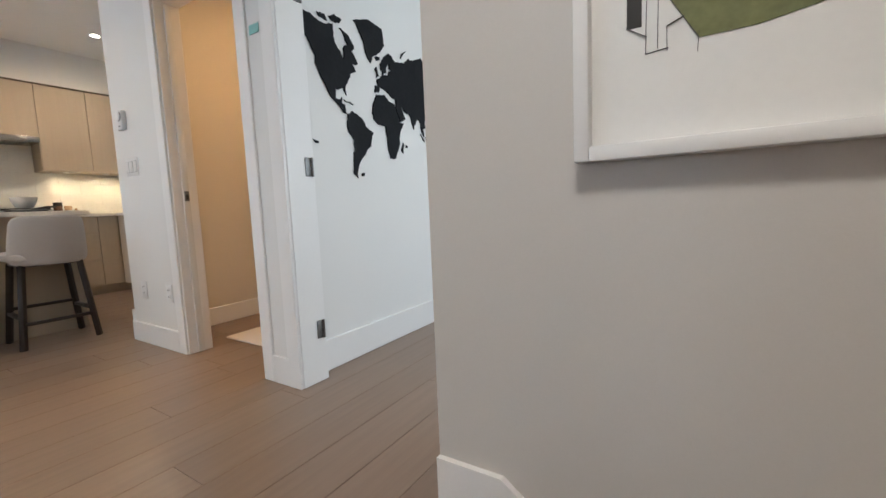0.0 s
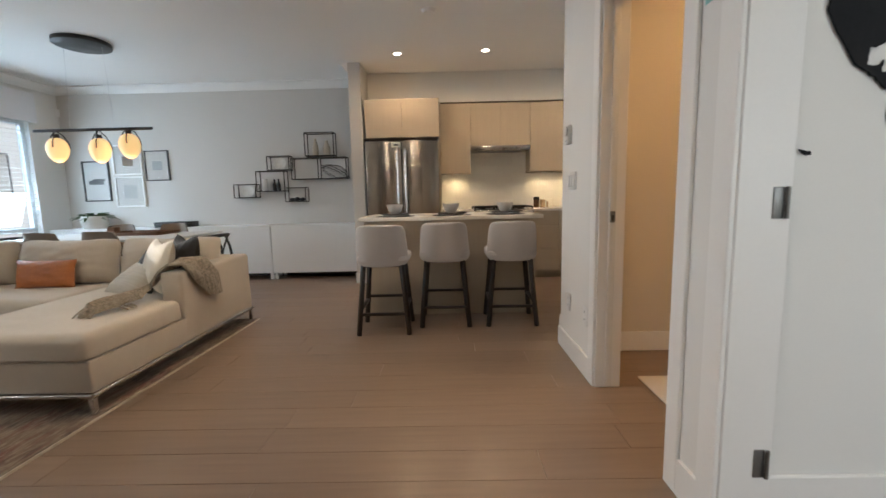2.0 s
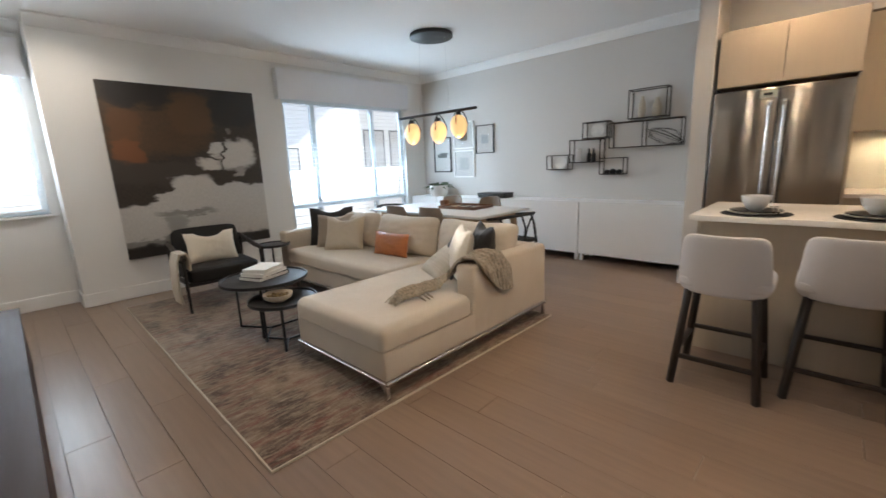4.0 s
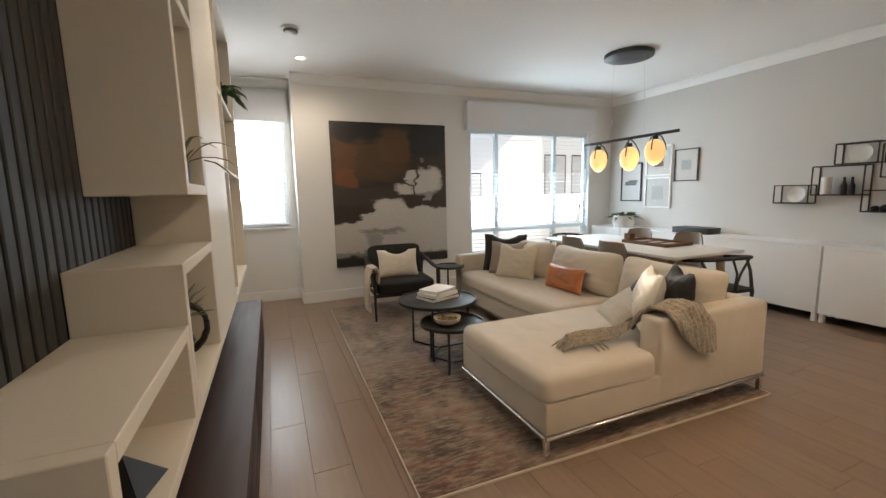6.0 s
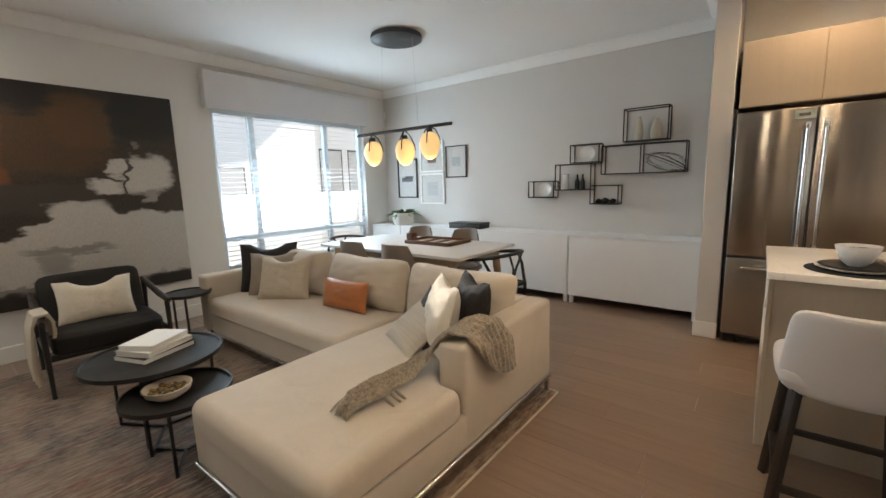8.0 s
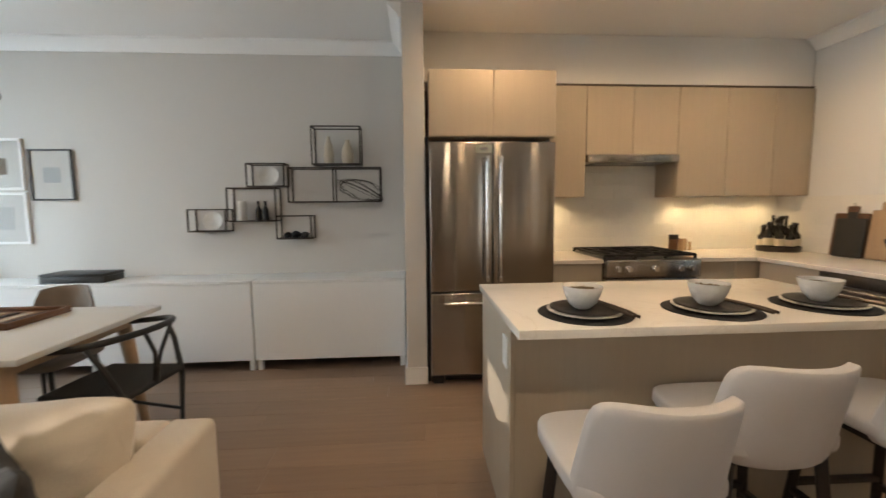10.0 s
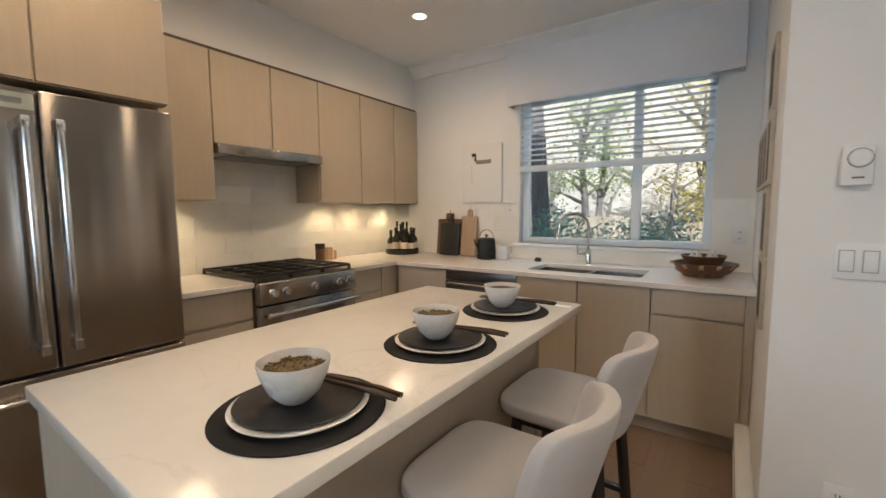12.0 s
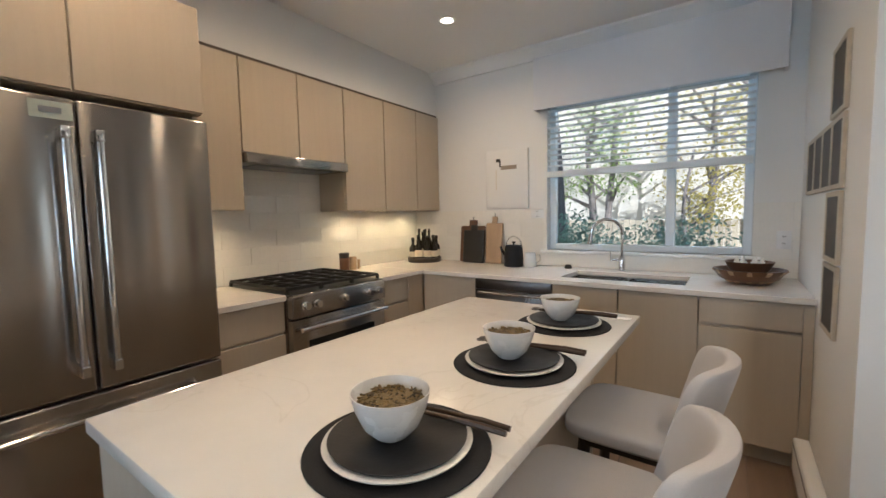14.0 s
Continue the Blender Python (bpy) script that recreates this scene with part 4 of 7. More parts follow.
def setting(x, y, turn):
    """A place setting: felt mat, plates, bowl of grain, cutlery."""
    z = 0.918
    solid("placemat", turned([(0, 0), (0.174, 0), (0.176, 0.002), (0.174, 0.004), (0, 0.004)], 48), M_PLACEMAT, "round charcoal felt placemat on the island", "placemat", at=(x, y, z), group="place settings")
    pl = thing("dinner_plate", (x, y, z + 0.004), "white rimmed dinner plate on the dark placemat", "plate", "place settings")
    part("plate_body", turned([(0, 0), (0.097, 0), (0.1390, 0.011), (0.1410, 0.0145), (0.1370, 0.0155), (0.087, 0.0065), (0, 0.005)], 48), M_CERAMIC, pl)
    p2 = thing("side_plate", (x, y, z + 0.012), "matte black plate stacked on a white plate", "plate", "place settings")
    part("plate_body", turned([(0, 0), (0.097, 0), (0.1290, 0.01), (0.1310, 0.0135), (0.1270, 0.0145), (0.092, 0.007), (0, 0.006)], 48), M_STONEWARE, p2)
    bw = thing("bowl", Matrix.Translation((x - 0.012, y - 0.005, z + 0.019)) @ Matrix.Diagonal((1.02, 1.02, 1.02, 1)), "off-white ceramic bowl filled with dry grain", "bowl", "place settings")
    part("bowl_body", turned([(0, 0), (0.02752, 0), (0.03268, 0.00368), (0.0516, 0.023), (0.06622, 0.0552), (0.07396, 0.08648), (0.07181, 0.08648), (0.06278, 0.0552), (0.04644, 0.02392), (0, 0.01104)], 40), M_CERAMIC, bw)
    bm = bmesh.new()
    lathe(bm, [(0.0645, 0.0644), (0.043, 0.06992), (0.01892, 0.0736), (0, 0.07452)], 24)
    rnd = random.Random(int(y * 100))
    for _ in range(190):
        a, r = rnd.uniform(0, 6.28), 0.061 * math.sqrt(rnd.random())
        c = Vector((r * math.cos(a), r * math.sin(a), 0.0735 - 0.06 * r))
        dv = Vector((rnd.uniform(-1, 1), rnd.uniform(-1, 1), rnd.uniform(-0.3, 0.4))).normalized() * 0.006
        rod(bm, c - dv, c + dv, 0.0026, 0.0012, 5)
    part("grain", bm, M_GRAIN, bw, "brown dry grain")
    cu = thing("cutlery", pose(x, y + 0.080, z + 0.026, 0, 0, turn), "dark bronze fork and spoon laid across the plate", "cutlery", "place settings")
    for k in (0, 1):
        bm = bmesh.new()
        yy = 0.020 * k
        tube(bm, [(-0.13, yy, 0.003), (-0.04, yy, 0.005), (0.06, yy, 0.007), (0.12, yy, 0.007), (0.178, yy, 0.004)], [0.0030, 0.0035, 0.005, 0.007, 0.006], 8)
        lathe(bm, [(0.0, 0.0), (0.016, 0.003), (0.017, 0.005), (0.0, 0.002)], 14, (-0.145, yy, 0.001))
        part("fork" if k else "spoon", bm, M_BRONZE, cu)


setting(-3.448, 0.882, 6)
setting(-3.455, 1.395, 6)
setting(-3.478, 1.890, 6)
# ---- living room ----
rug = thing("area_rug", pose(-2.20, -2.1, 0.0, 0, 0, -1.0), "faded brown and grey distressed area rug with a pale bound edge", "rug")
RM = mat("distressed_rug", (0.23, 0.185, 0.145), 0.95, var=0.4, scale=3.2, fine=45, bump=0.35, stretch=(2.4, 1, 1), sheen=0.1)
rt = RM.node_tree
rn, rl = rt.nodes, rt.links
rc = rn.new("ShaderNodeTexCoord")
cols = [(0.235, 0.175, 0.122), (0.060, 0.040, 0.031), (0.170, 0.070, 0.050), (0.29, 0.235, 0.175)]
last = None
for q, (sc_, edge_, soft_) in enumerate(((1.3, 0.5, 0.08), (3.6, 0.53, 0.08), (5.5, 0.56, 0.07), (26.0, 0.56, 0.11))):
    mpg, tx, rg_ = rn.new("ShaderNodeMapping"), rn.new("ShaderNodeTexNoise"), rn.new("ShaderNodeMapRange")
    mpg.inputs["Scale"].default_value, mpg.inputs["Location"].default_value = ((1.0, 0.6, 1) if q < 2 else (0.45, 2.0, 1)), (q * 3.1, q * 1.7, 0)
    tx.inputs["Scale"].default_value, tx.inputs["Detail"].default_value, tx.inputs["Roughness"].default_value = sc_, 8, 0.7
    rg_.inputs["From Min"].default_value, rg_.inputs["From Max"].default_value = edge_ - soft_, edge_ + soft_
    rl.new(rc.outputs["Object"], mpg.inputs[0]), rl.new(mpg.outputs[0], tx.inputs["Vector"]), rl.new(tx.outputs["Fac"], rg_.inputs["Value"])
    if last is None:
        mx = rn.new("ShaderNodeMix")
        mx.data_type = "RGBA"
        mx.inputs[6].default_value, mx.inputs[7].default_value = (0.145, 0.094, 0.065, 1), (*cols[q], 1)
    else:
        mx = rn.new("ShaderNodeMix")
        mx.data_type = "RGBA"
        rl.new(last, mx.inputs[6])
        mx.inputs[7].default_value = (*cols[q], 1)
    rl.new(rg_.outputs[0], mx.inputs["Factor"])
    last = mx.outputs[2]
rl.new(last, rn["Principled BSDF"].inputs["Base Color"])
part("woven_field", boxes(((-1.183, -1.673, 0.004), (1.183, 1.673, 0.012)), bevel=0.003), RM, rug)
part("binding", boxes(((-1.19, -1.68, 0.0), (-1.183, 1.68, 0.011)), ((1.183, -1.68, 0.0), (1.19, 1.68, 0.011)), ((-1.183, -1.68, 0.0), (1.183, -1.673, 0.011)), ((-1.183, 1.673, 0.0), (1.183, 1.68, 0.011))), M_PBEIGE, rug, "pale woven edge")

RZ = 0.012
sf = thing("sectional_sofa", (-2.95, -1.85, RZ), "cream linen sectional sofa with a chaise and chrome base rail", "sofa")
so = Vector((-2.95, -1.85, RZ))


def sbox(a, b, bevel=0.02, seg=3):
    return boxes((Vector(a) - so, Vector(b) - so), bevel=bevel, seg=seg)


X0, X1, X2, X3 = -3.35, -2.46, -2.40, -1.64   # back, seat front, arm front, chaise front
Y0, Y1, YC = -3.28, -0.455, -1.40   # far end, near end, chaise side
part("base", sbox((X0, Y0, 0.130), (X1, Y1, 0.30), 0.012), M_SOFA, sf)
part("chaise_base", sbox((X1 - 0.1, YC, 0.130), (X3, Y1 + 0.001, 0.300), 0.012), M_SOFA, sf)
part("arm", sbox((X0, Y1 - 0.15, 0.135), (X2, Y1 + 0.003, 0.620), 0.028, 4), M_SOFA, sf)
part("arm", sbox((X0, Y0 - 0.003, 0.135), (X1 + 0.02, Y0 + 0.15, 0.620), 0.028, 4), M_SOFA, sf)
part("back", sbox((X0 - 0.003, Y0 + 0.14, 0.135), (X0 + 0.16, Y1 - 0.14, 0.618), 0.028, 4), M_SOFA, sf)


def slab_cushion(corners, z0, z1, r=0.055, round_=0.065):
    """A boxed seat cushion over a plan of right-angled corners (counter-clockwise), with a soft upper edge and a low crown."""
    k, out = len(corners), []
    for i, c in enumerate(corners):
        c = Vector(c)
        a, b = (Vector(corners[i - 1]) - c).normalized(), (Vector(corners[(i + 1) % k]) - c).normalized()
        turn = b.x * a.y - b.y * a.x
        for j in range(7):
            t = j / 6
            p = c + a * round_ * (1 - t) ** 2 + b * round_ * t ** 2
            nrm = ((a * math.sin(math.pi / 2 * t) + b * math.cos(math.pi / 2 * t)) * (1 if turn > 0 else -1))
            out.append((p, nrm.normalized()))
    bm = bmesh.new()
    rings = []
    prof = [(0.010, z0), (0.0, z0 + 0.012), (0.0, z1 - r)] + [(r * (1 - math.cos(q)), z1 - r + r * math.sin(q)) for q in (0.4, 0.8, 1.2, 1.5708)]
    for d, z in prof:
        ring = []
        for p, nrm in out:
            w = 0.006 * noise.noise(Vector((p.x * 3.1, p.y * 3.1, z * 6)))
            ring.append(bm.verts.new(Vector((p.x + nrm.x * (d + w), p.y + nrm.y * (d + w), z + w * 0.8)) - so))
        rings.append(ring)
    m = len(out)
    for p, q in zip(rings, rings[1:]):
        for i in range(m):
            bm.faces.new((p[i], p[(i + 1) % m], q[(i + 1) % m], q[i]))
    bm.faces.new(rings[-1])
    bm.faces.new(rings[0][::-1])
    return bm


part("seat_cushion", slab_cushion([(X0 + 0.16, Y0 + 0.15), (X1 + 0.03, Y0 + 0.15), (X1 + 0.03, YC - 0.004), (X0 + 0.16, YC - 0.004)], 0.302, 0.436), M_SOFA, sf)
part("chaise_cushion", slab_cushion([(X0 + 0.16, YC), (X3 + 0.012, YC), (X3 + 0.012, Y1 + 0.006), (X2 + 0.004, Y1 + 0.006), (X2 + 0.004, Y1 - 0.154), (X0 + 0.16, Y1 - 0.154)], 0.302, 0.436), M_SOFA, sf)
for i, (y0, y1) in enumerate(((-3.13, -2.28), (-2.28, -1.41), (-1.41, -0.55))):
    bm = bmesh.new()
    pillow(bm, y1 - y0 + 0.015, 0.405, 0.29, 24, 0.02, i * 3.7, 0.10)
    part("back_cushion", bm, M_SOFA, sf, "", pose(X0 + 0.305 - so.x, (y0 + y1) / 2 - so.y, 0.412 - so.z, 13, 0, -90))
ring = [(X0, Y0), (X1, Y0), (X1, YC), (X3, YC), (X3, Y1), (X0, Y1)]
for (a, b), (c, dd2) in zip(ring, ring[1:] + ring[:1]):
    part("base_rail", rods((Vector((a, b, 0.117)) - so, Vector((c, dd2, 0.117)) - so, 0.0125, None, 14)), M_CHROME, sf, "chrome rail")
for x, y in ring:
    bm = bmesh.new()
    dx, dy = (0.012 if x < -3 else -0.012), (0.012 if y < -2 else -0.012)
    box(bm, Vector((x + dx - 0.013, y + dy - 0.013, RZ)) - so, Vector((x + dx + 0.013, y + dy + 0.013, 0.112)) - so, 0.002)
    part("leg", bm, M_CHROME, sf, "chrome leg")


def cushion(at, w, h, th, material, label, dent=0.06, seed=0):
    bm = bmesh.new()
    pillow(bm, w, h, th, 20, dent, seed)
    return solid("scatter_cushion", bm, material, label, "cushion", at=at, group="sofa cushions")


SZ = 0.436
cushion(pose(-2.87, -2.89, SZ - 0.01, 14, 0, -44), 0.50, 0.44, 0.15, M_PBLACK, "black cushion in the far corner of the sofa", 0.10, 1)
cushion(pose(-2.81, -2.74, SZ - 0.01, 20, 0, -50), 0.42, 0.38, 0.15, M_PTAUPE, "taupe cushion leaning on a black cushion", 0.05, 2)
cushion(pose(-2.77, -2.52, SZ - 0.01, 24, 0, -56), 0.44, 0.38, 0.16, M_PBEIGE, "oatmeal linen cushion with a dented top", 0.12, 3)
cushion(pose(-2.86, -1.86, SZ - 0.005, 12, 0, -88), 0.48, 0.23, 0.13, M_LEATHER, "tan leather lumbar cushion", 0.0, 4)
cushion(pose(-2.58, -1.06, SZ - 0.01, 55, 0, -118), 0.42, 0.36, 0.13, M_PRIB, "ribbed oatmeal cushion on the chaise", 0.04, 5)
cushion(pose(-2.66, -0.97, SZ - 0.01, 32, 0, -120), 0.42, 0.34, 0.09, M_PBLACK, "black cushion between pale cushions", 0.04, 6)
cushion(pose(-2.68, -0.86, SZ - 0.01, 15, 0, -130), 0.42, 0.40, 0.16, M_PWHITE, "ivory cushion in the sun", 0.06, 7)
cushion(pose(-2.77, -0.72, SZ - 0.01, 12, 0, -128), 0.42, 0.42, 0.15, M_PBLACK, "charcoal cushion with a pinched top", 0.08, 8)


def throw():
    """A knitted throw: a gathered roll on the chaise, then spread over the front of the arm, hanging to a point outside."""
    M_KNIT = mat("grey_brown_knit", (0.34, 0.285, 0.215), 0.95, var=0.6, scale=60, fine=160, bump=0.8, sheen=0.2)
    t = thing("throw_blanket", (0, 0, 0), "chunky grey-brown knitted throw draped over the sofa arm", "blanket")
    yo, top = Y1 + 0.016, 0.640
    # the run of the cloth for its front and its rear edge: outer hem, arm top, inner side, chaise, gathered end
    front = [(-2.52, yo, 0.53), (-2.47, yo, 0.59), (-2.44, yo - 0.03, top), (-2.42, yo - 0.11, top + 0.012), (-2.39, yo - 0.185, 0.58), (-2.36, yo - 0.215, 0.50), (-2.30, yo - 0.225, 0.466), (-2.20, yo - 0.215, 0.462), (-2.08, yo - 0.225, 0.458), (-1.98, yo - 0.24, 0.455)]
    rear = [(-2.83, yo, 0.395), (-2.80, yo, 0.55), (-2.74, yo - 0.03, top + 0.02), (-2.69, yo - 0.11, top + 0.035), (-2.62, yo - 0.20, 0.60), (-2.52, yo - 0.27, 0.52), (-2.38, yo - 0.32, 0.480), (-2.24, yo - 0.325, 0.470), (-2.11, yo - 0.335, 0.462), (-1.99, yo - 0.325, 0.457)]
    nu, nv = 60, 40

    def at(line, s):
        k = min(int(s), len(line) - 2)
        f = s - k
        f = f * f * (3 - 2 * f) * 0.5 + f * 0.5
        return Vector(line[k]).lerp(Vector(line[k + 1]), f)
    mid = [[], []]
    for i in range(nu + 1):
        s = i / nu * (len(front) - 1)
        a, b = at(front, s), at(rear, s)
        e0, e1 = at(front, max(s - 0.1, 0)), at(front, min(s + 0.1, len(front) - 1))
        nrm = (e1 - e0).cross(b - a).normalized()
        if s > 1.5 and nrm.z < 0 or s <= 1.5 and nrm.y < 0:
            nrm = -nrm
        gather = min(1, max(0, (s - 5.2) / 1.5))
        rows = ([], [])
        for j in range(nv + 1):
            v = j / nv
            c = a.lerp(b, v)
            if s < 1.2:
                c.z -= (1.2 - s) * 0.05 * math.sin(v * math.pi)
            arch = math.sin(v * math.pi) * (0.006 + 0.042 * gather)
            fold = 0.010 * math.sin(v * 9 + s * 0.8) * (1 - 0.4 * gather) + 0.012 * noise.noise(Vector((s * 1.6, v * 4, 2)))
            rib = 0.0035 * math.sin(v * 62 + 1.5 * math.sin(s * 2))
            rows[0].append(mid_vert(c + nrm * (0.016 + arch + fold + rib)))
            rows[1].append(mid_vert(c + nrm * (0.004 + (arch + fold) * 0.75)))
        mid[0].append(rows[0])
        mid[1].append(rows[1])
    bm = bmesh.new()
    g = [[[bm.verts.new(p) for p in r] for r in m] for m in mid]
    for i in range(nu):
        for j in range(nv):
            bm.faces.new((g[0][i][j], g[0][i][j + 1], g[0][i + 1][j + 1], g[0][i + 1][j]))
            bm.faces.new((g[1][i][j], g[1][i + 1][j], g[1][i + 1][j + 1], g[1][i][j + 1]))
        for j in (0, nv):
            bm.faces.new((g[0][i][j], g[0][i + 1][j], g[1][i + 1][j], g[1][i][j]))
    for i in (0, nu):
        for j in range(nv):
            bm.faces.new((g[0][i][j], g[0][i][j + 1], g[1][i][j + 1], g[1][i][j]))
    part("cloth", bm, M_KNIT, t)
    rnd = random.Random(4)
    bm = bmesh.new()
    for j in range(0, nv + 1, 2):
        p = mid[0][nu][j] - Vector((0, 0, 0.008))
        q = p + Vector((0.035 + rnd.uniform(0, 0.035), rnd.uniform(-0.03, 0.03), 0))
        q.z = 0.446
        tube(bm, [p - Vector((0.02, 0, 0)), (p + q) / 2 + Vector((0, rnd.uniform(-0.01, 0.01), 0.006)), q], [0.006, 0.006, 0.004], 6)
    part("fringe", bm, M_KNIT, t)
    for x in (-2.17, -2.10, -2.14):
        y = yo - 0.21
        bm = bmesh.new()
        tube(bm, [(x, y, 0.462), (x + 0.01, y + 0.03, 0.462), (x + 0.004, y + 0.06, 0.447)], [0.007, 0.008, 0.005], 6)
        part("tassel", bm, M_KNIT, t)


def mid_vert(p):
    """Keeps cloth above the cushion that it lies on."""
    return Vector((p.x, p.y, max(p.z, 0.447))) if p.y < Y1 - 0.16 else p


throw()


def round_table(name, x, y, r, h, label, base):
    t = thing(name, (x, y, base), label, "table")
    part("tabletop", turned([(0.0, h - 0.020), (r - 0.006, h - 0.020), (r, h - 0.016), (r, h + 0.006), (r - 0.010, h + 0.006), (r - 0.012, h - 0.006), (0.0, h - 0.006)], 56), M_BLACK, t, "black metal tray top")
    feet = []
    for k in range(3):
        a = math.radians(-60 + 120 * k)
        p = Vector((r * 0.86 * math.cos(a), r * 0.86 * math.sin(a), 0))
        feet.append(p)
        bm = bmesh.new()
        beam(bm, p + Vector((0, 0, 0)), p + Vector((0, 0, h - 0.019)), 0.014, 0.014)
        part("leg", bm, M_BLACK, t)
        bm = bmesh.new()
        beam(bm, p + Vector((0, 0, 0.008)), Vector((0, 0, 0.008)), 0.012, 0.012)
        part("foot_bar", bm, M_BLACK, t)
    return t


round_table("coffee_table", -1.72, -2.06, 0.33, 0.44, "taller round black metal nesting coffee table", RZ)
round_table("coffee_table", -1.70, -1.72, 0.247, 0.34, "lower round black metal nesting coffee table", RZ)
round_table("side_table", -2.31, -3.15, 0.17, 0.50, "small round black side table beside the armchair", 0.012)
for i, (w, dpt, th, c, lab) in enumerate(((0.30, 0.23, 0.030, M_PBLACK, "black cloth-bound book at the bottom of a stack"), (0.28, 0.22, 0.028, M_PAPER, "white hardback book in a stack"), (0.26, 0.20, 0.030, M_PAPER, "white hardback book on top of a stack"))):
    z = RZ + 0.434 + sum((0.030, 0.028, 0.030)[:i])
    b = thing("book", pose(-1.74, -2.10, z, 0, 0, 20 + 6 * i), lab, "book", "books on the coffee table")
    part("pages", boxes(((-w / 2 + 0.004, -dpt / 2 + 0.004, 0.003), (w / 2 - 0.002, dpt / 2 - 0.004, th - 0.003))), M_PAPER, b)
    part("cover", boxes(((-w / 2, -dpt / 2, 0), (w / 2, dpt / 2, 0.003)), ((-w / 2, -dpt / 2, th - 0.003), (w / 2, dpt / 2, th)), ((-w / 2, -dpt / 2, 0.003), (-w / 2 + 0.003, dpt / 2, th - 0.003))), c, b)
wb = thing("wooden_bowl", (-1.65, -1.69, RZ + 0.334), "shallow pale wooden bowl of nuts on the low table", "bowl")
part("bowl_body", turned([(0.0, 0.0), (0.05, 0.0), (0.095, 0.03), (0.105, 0.06), (0.099, 0.06), (0.085, 0.032), (0.0, 0.012)], 40), M_PBEIGE, wb)
bm = bmesh.new()
rnd = random.Random(2)
for _ in range(45):
    a, r = rnd.uniform(0, 6.28), 0.075 * math.sqrt(rnd.random())
    c = Vector((r * math.cos(a), r * math.sin(a), 0.034 + 0.01 * rnd.random()))
    bmesh.ops.create_icosphere(bm, subdivisions=1, radius=0.013, matrix=Matrix.Translation(c))
part("nuts", bm, M_GRAIN, wb, "tan nuts")

# armchair
ac = thing("armchair", pose(-1.78, -3.32, 0.012, 0, 0, -4), "black leather armchair with dark wood arms", "armchair")
ML = mat("black_leather", (0.010, 0.009, 0.0085), 0.5, var=0.2, scale=9, fine=90, bump=0.12, spec=0.3)
bm = bmesh.new()
puff(bm, (-0.315, -0.27, 0.265), (0.315, 0.33, 0.40), 9, 10, 0.10)
part("seat", bm, ML, ac)
bm = bmesh.new()
puff(bm, (-0.315, -0.055, 0.0), (0.315, 0.055, 0.42), 9, 10, 0.03)
part("backrest", bm, ML, ac, "", pose(0, -0.24, 0.315, 17, 0, 0))
for s in (-1, 1):
    for ya, yb, za in ((0.31, 0.30, 0.505), (-0.40, -0.32, 0.585)):
        part("leg", rods(((0.345 * s, ya, 0.0), (0.345 * s, yb, za), 0.012, 0.018, 12)), M_BLACK, ac)
    bm = bmesh.new()
    tube(bm, [(0.345 * s, -0.36, 0.60), (0.347 * s, -0.15, 0.565), (0.348 * s, 0.12, 0.530), (0.345 * s, 0.345, 0.515)], [0.016, 0.022, 0.024, 0.018], 12)
    part("armrest", bm, M_DARKWOOD, ac)
    bm = bmesh.new()
    beam(bm, (0.338 * s, -0.36, 0.25), (0.338 * s, 0.30, 0.29), 0.022, 0.04, 0.004)
    part("rail", bm, M_BLACK, ac)
for y in (-0.26, 0.29):
    part("cross_rail", boxes(((-0.34, y - 0.012, 0.245), (0.34, y + 0.012, 0.285)), bevel=0.003, seg=1), M_BLACK, ac)
cushion(pose(-1.76, -3.32, 0.410, 22, 0, -8), 0.46, 0.32, 0.13, M_PWHITE, "ivory cushion in the black armchair", 0.16, 9)
bm = bmesh.new()
sec = [(0.050, 0.10), (0.058, 0.22), (0.052, 0.38), (0.046, 0.50), (0.022, 0.560), (-0.016, 0.566), (-0.040, 0.52), (-0.044, 0.44), (-0.040, 0.405)]
cloth = {}
for k in range(13):
    w = k / 12
    for i, (a, b) in enumerate(sec):
        rip = 0.010 * math.sin(w * 13 + b * 5) * (1 if b < 0.5 else 0.3)
        for side, off in ((0, 0.0), (1, 0.016 if a > 0 else -0.016)):
            cloth[k, i, side] = bm.verts.new((-1.428 + a + off + rip, -3.30 + 0.23 * w + 0.05 * (0.5 - b) * (1 - 2 * w), b + (0.014 if side and 0.55 < b else 0)))
for k in range(12):
    for i in range(len(sec) - 1):
        for side in (0, 1):
            bm.faces.new((cloth[k, i, side], cloth[k + 1, i, side], cloth[k + 1, i + 1, side], cloth[k, i + 1, side]))
    for i in (0, len(sec) - 1):
        bm.faces.new((cloth[k, i, 0], cloth[k + 1, i, 0], cloth[k + 1, i, 1], cloth[k, i, 1]))
for k in (0, 12):
    for i in range(len(sec) - 1):
        bm.faces.new((cloth[k, i, 0], cloth[k, i + 1, 0], cloth[k, i + 1, 1], cloth[k, i, 1]))
solid("throw_blanket", bm, M_PBEIGE, "beige throw folded over the armchair arm", "blanket")

# painting
pt = thing("abstract_painting", (-1.963, YS, 0.42), "large unframed abstract painting in black, rust, white and grey", "painting")
M_ART = bpy.data.materials.new("abstract_paint")
M_ART.use_nodes = True
nt = M_ART.node_tree
nn, ll = nt.nodes, nt.links
tc = nn.new("ShaderNodeTexCoord")
sepx = nn.new("ShaderNodeSeparateXYZ")
ll.new(tc.outputs["Object"], sepx.inputs[0])


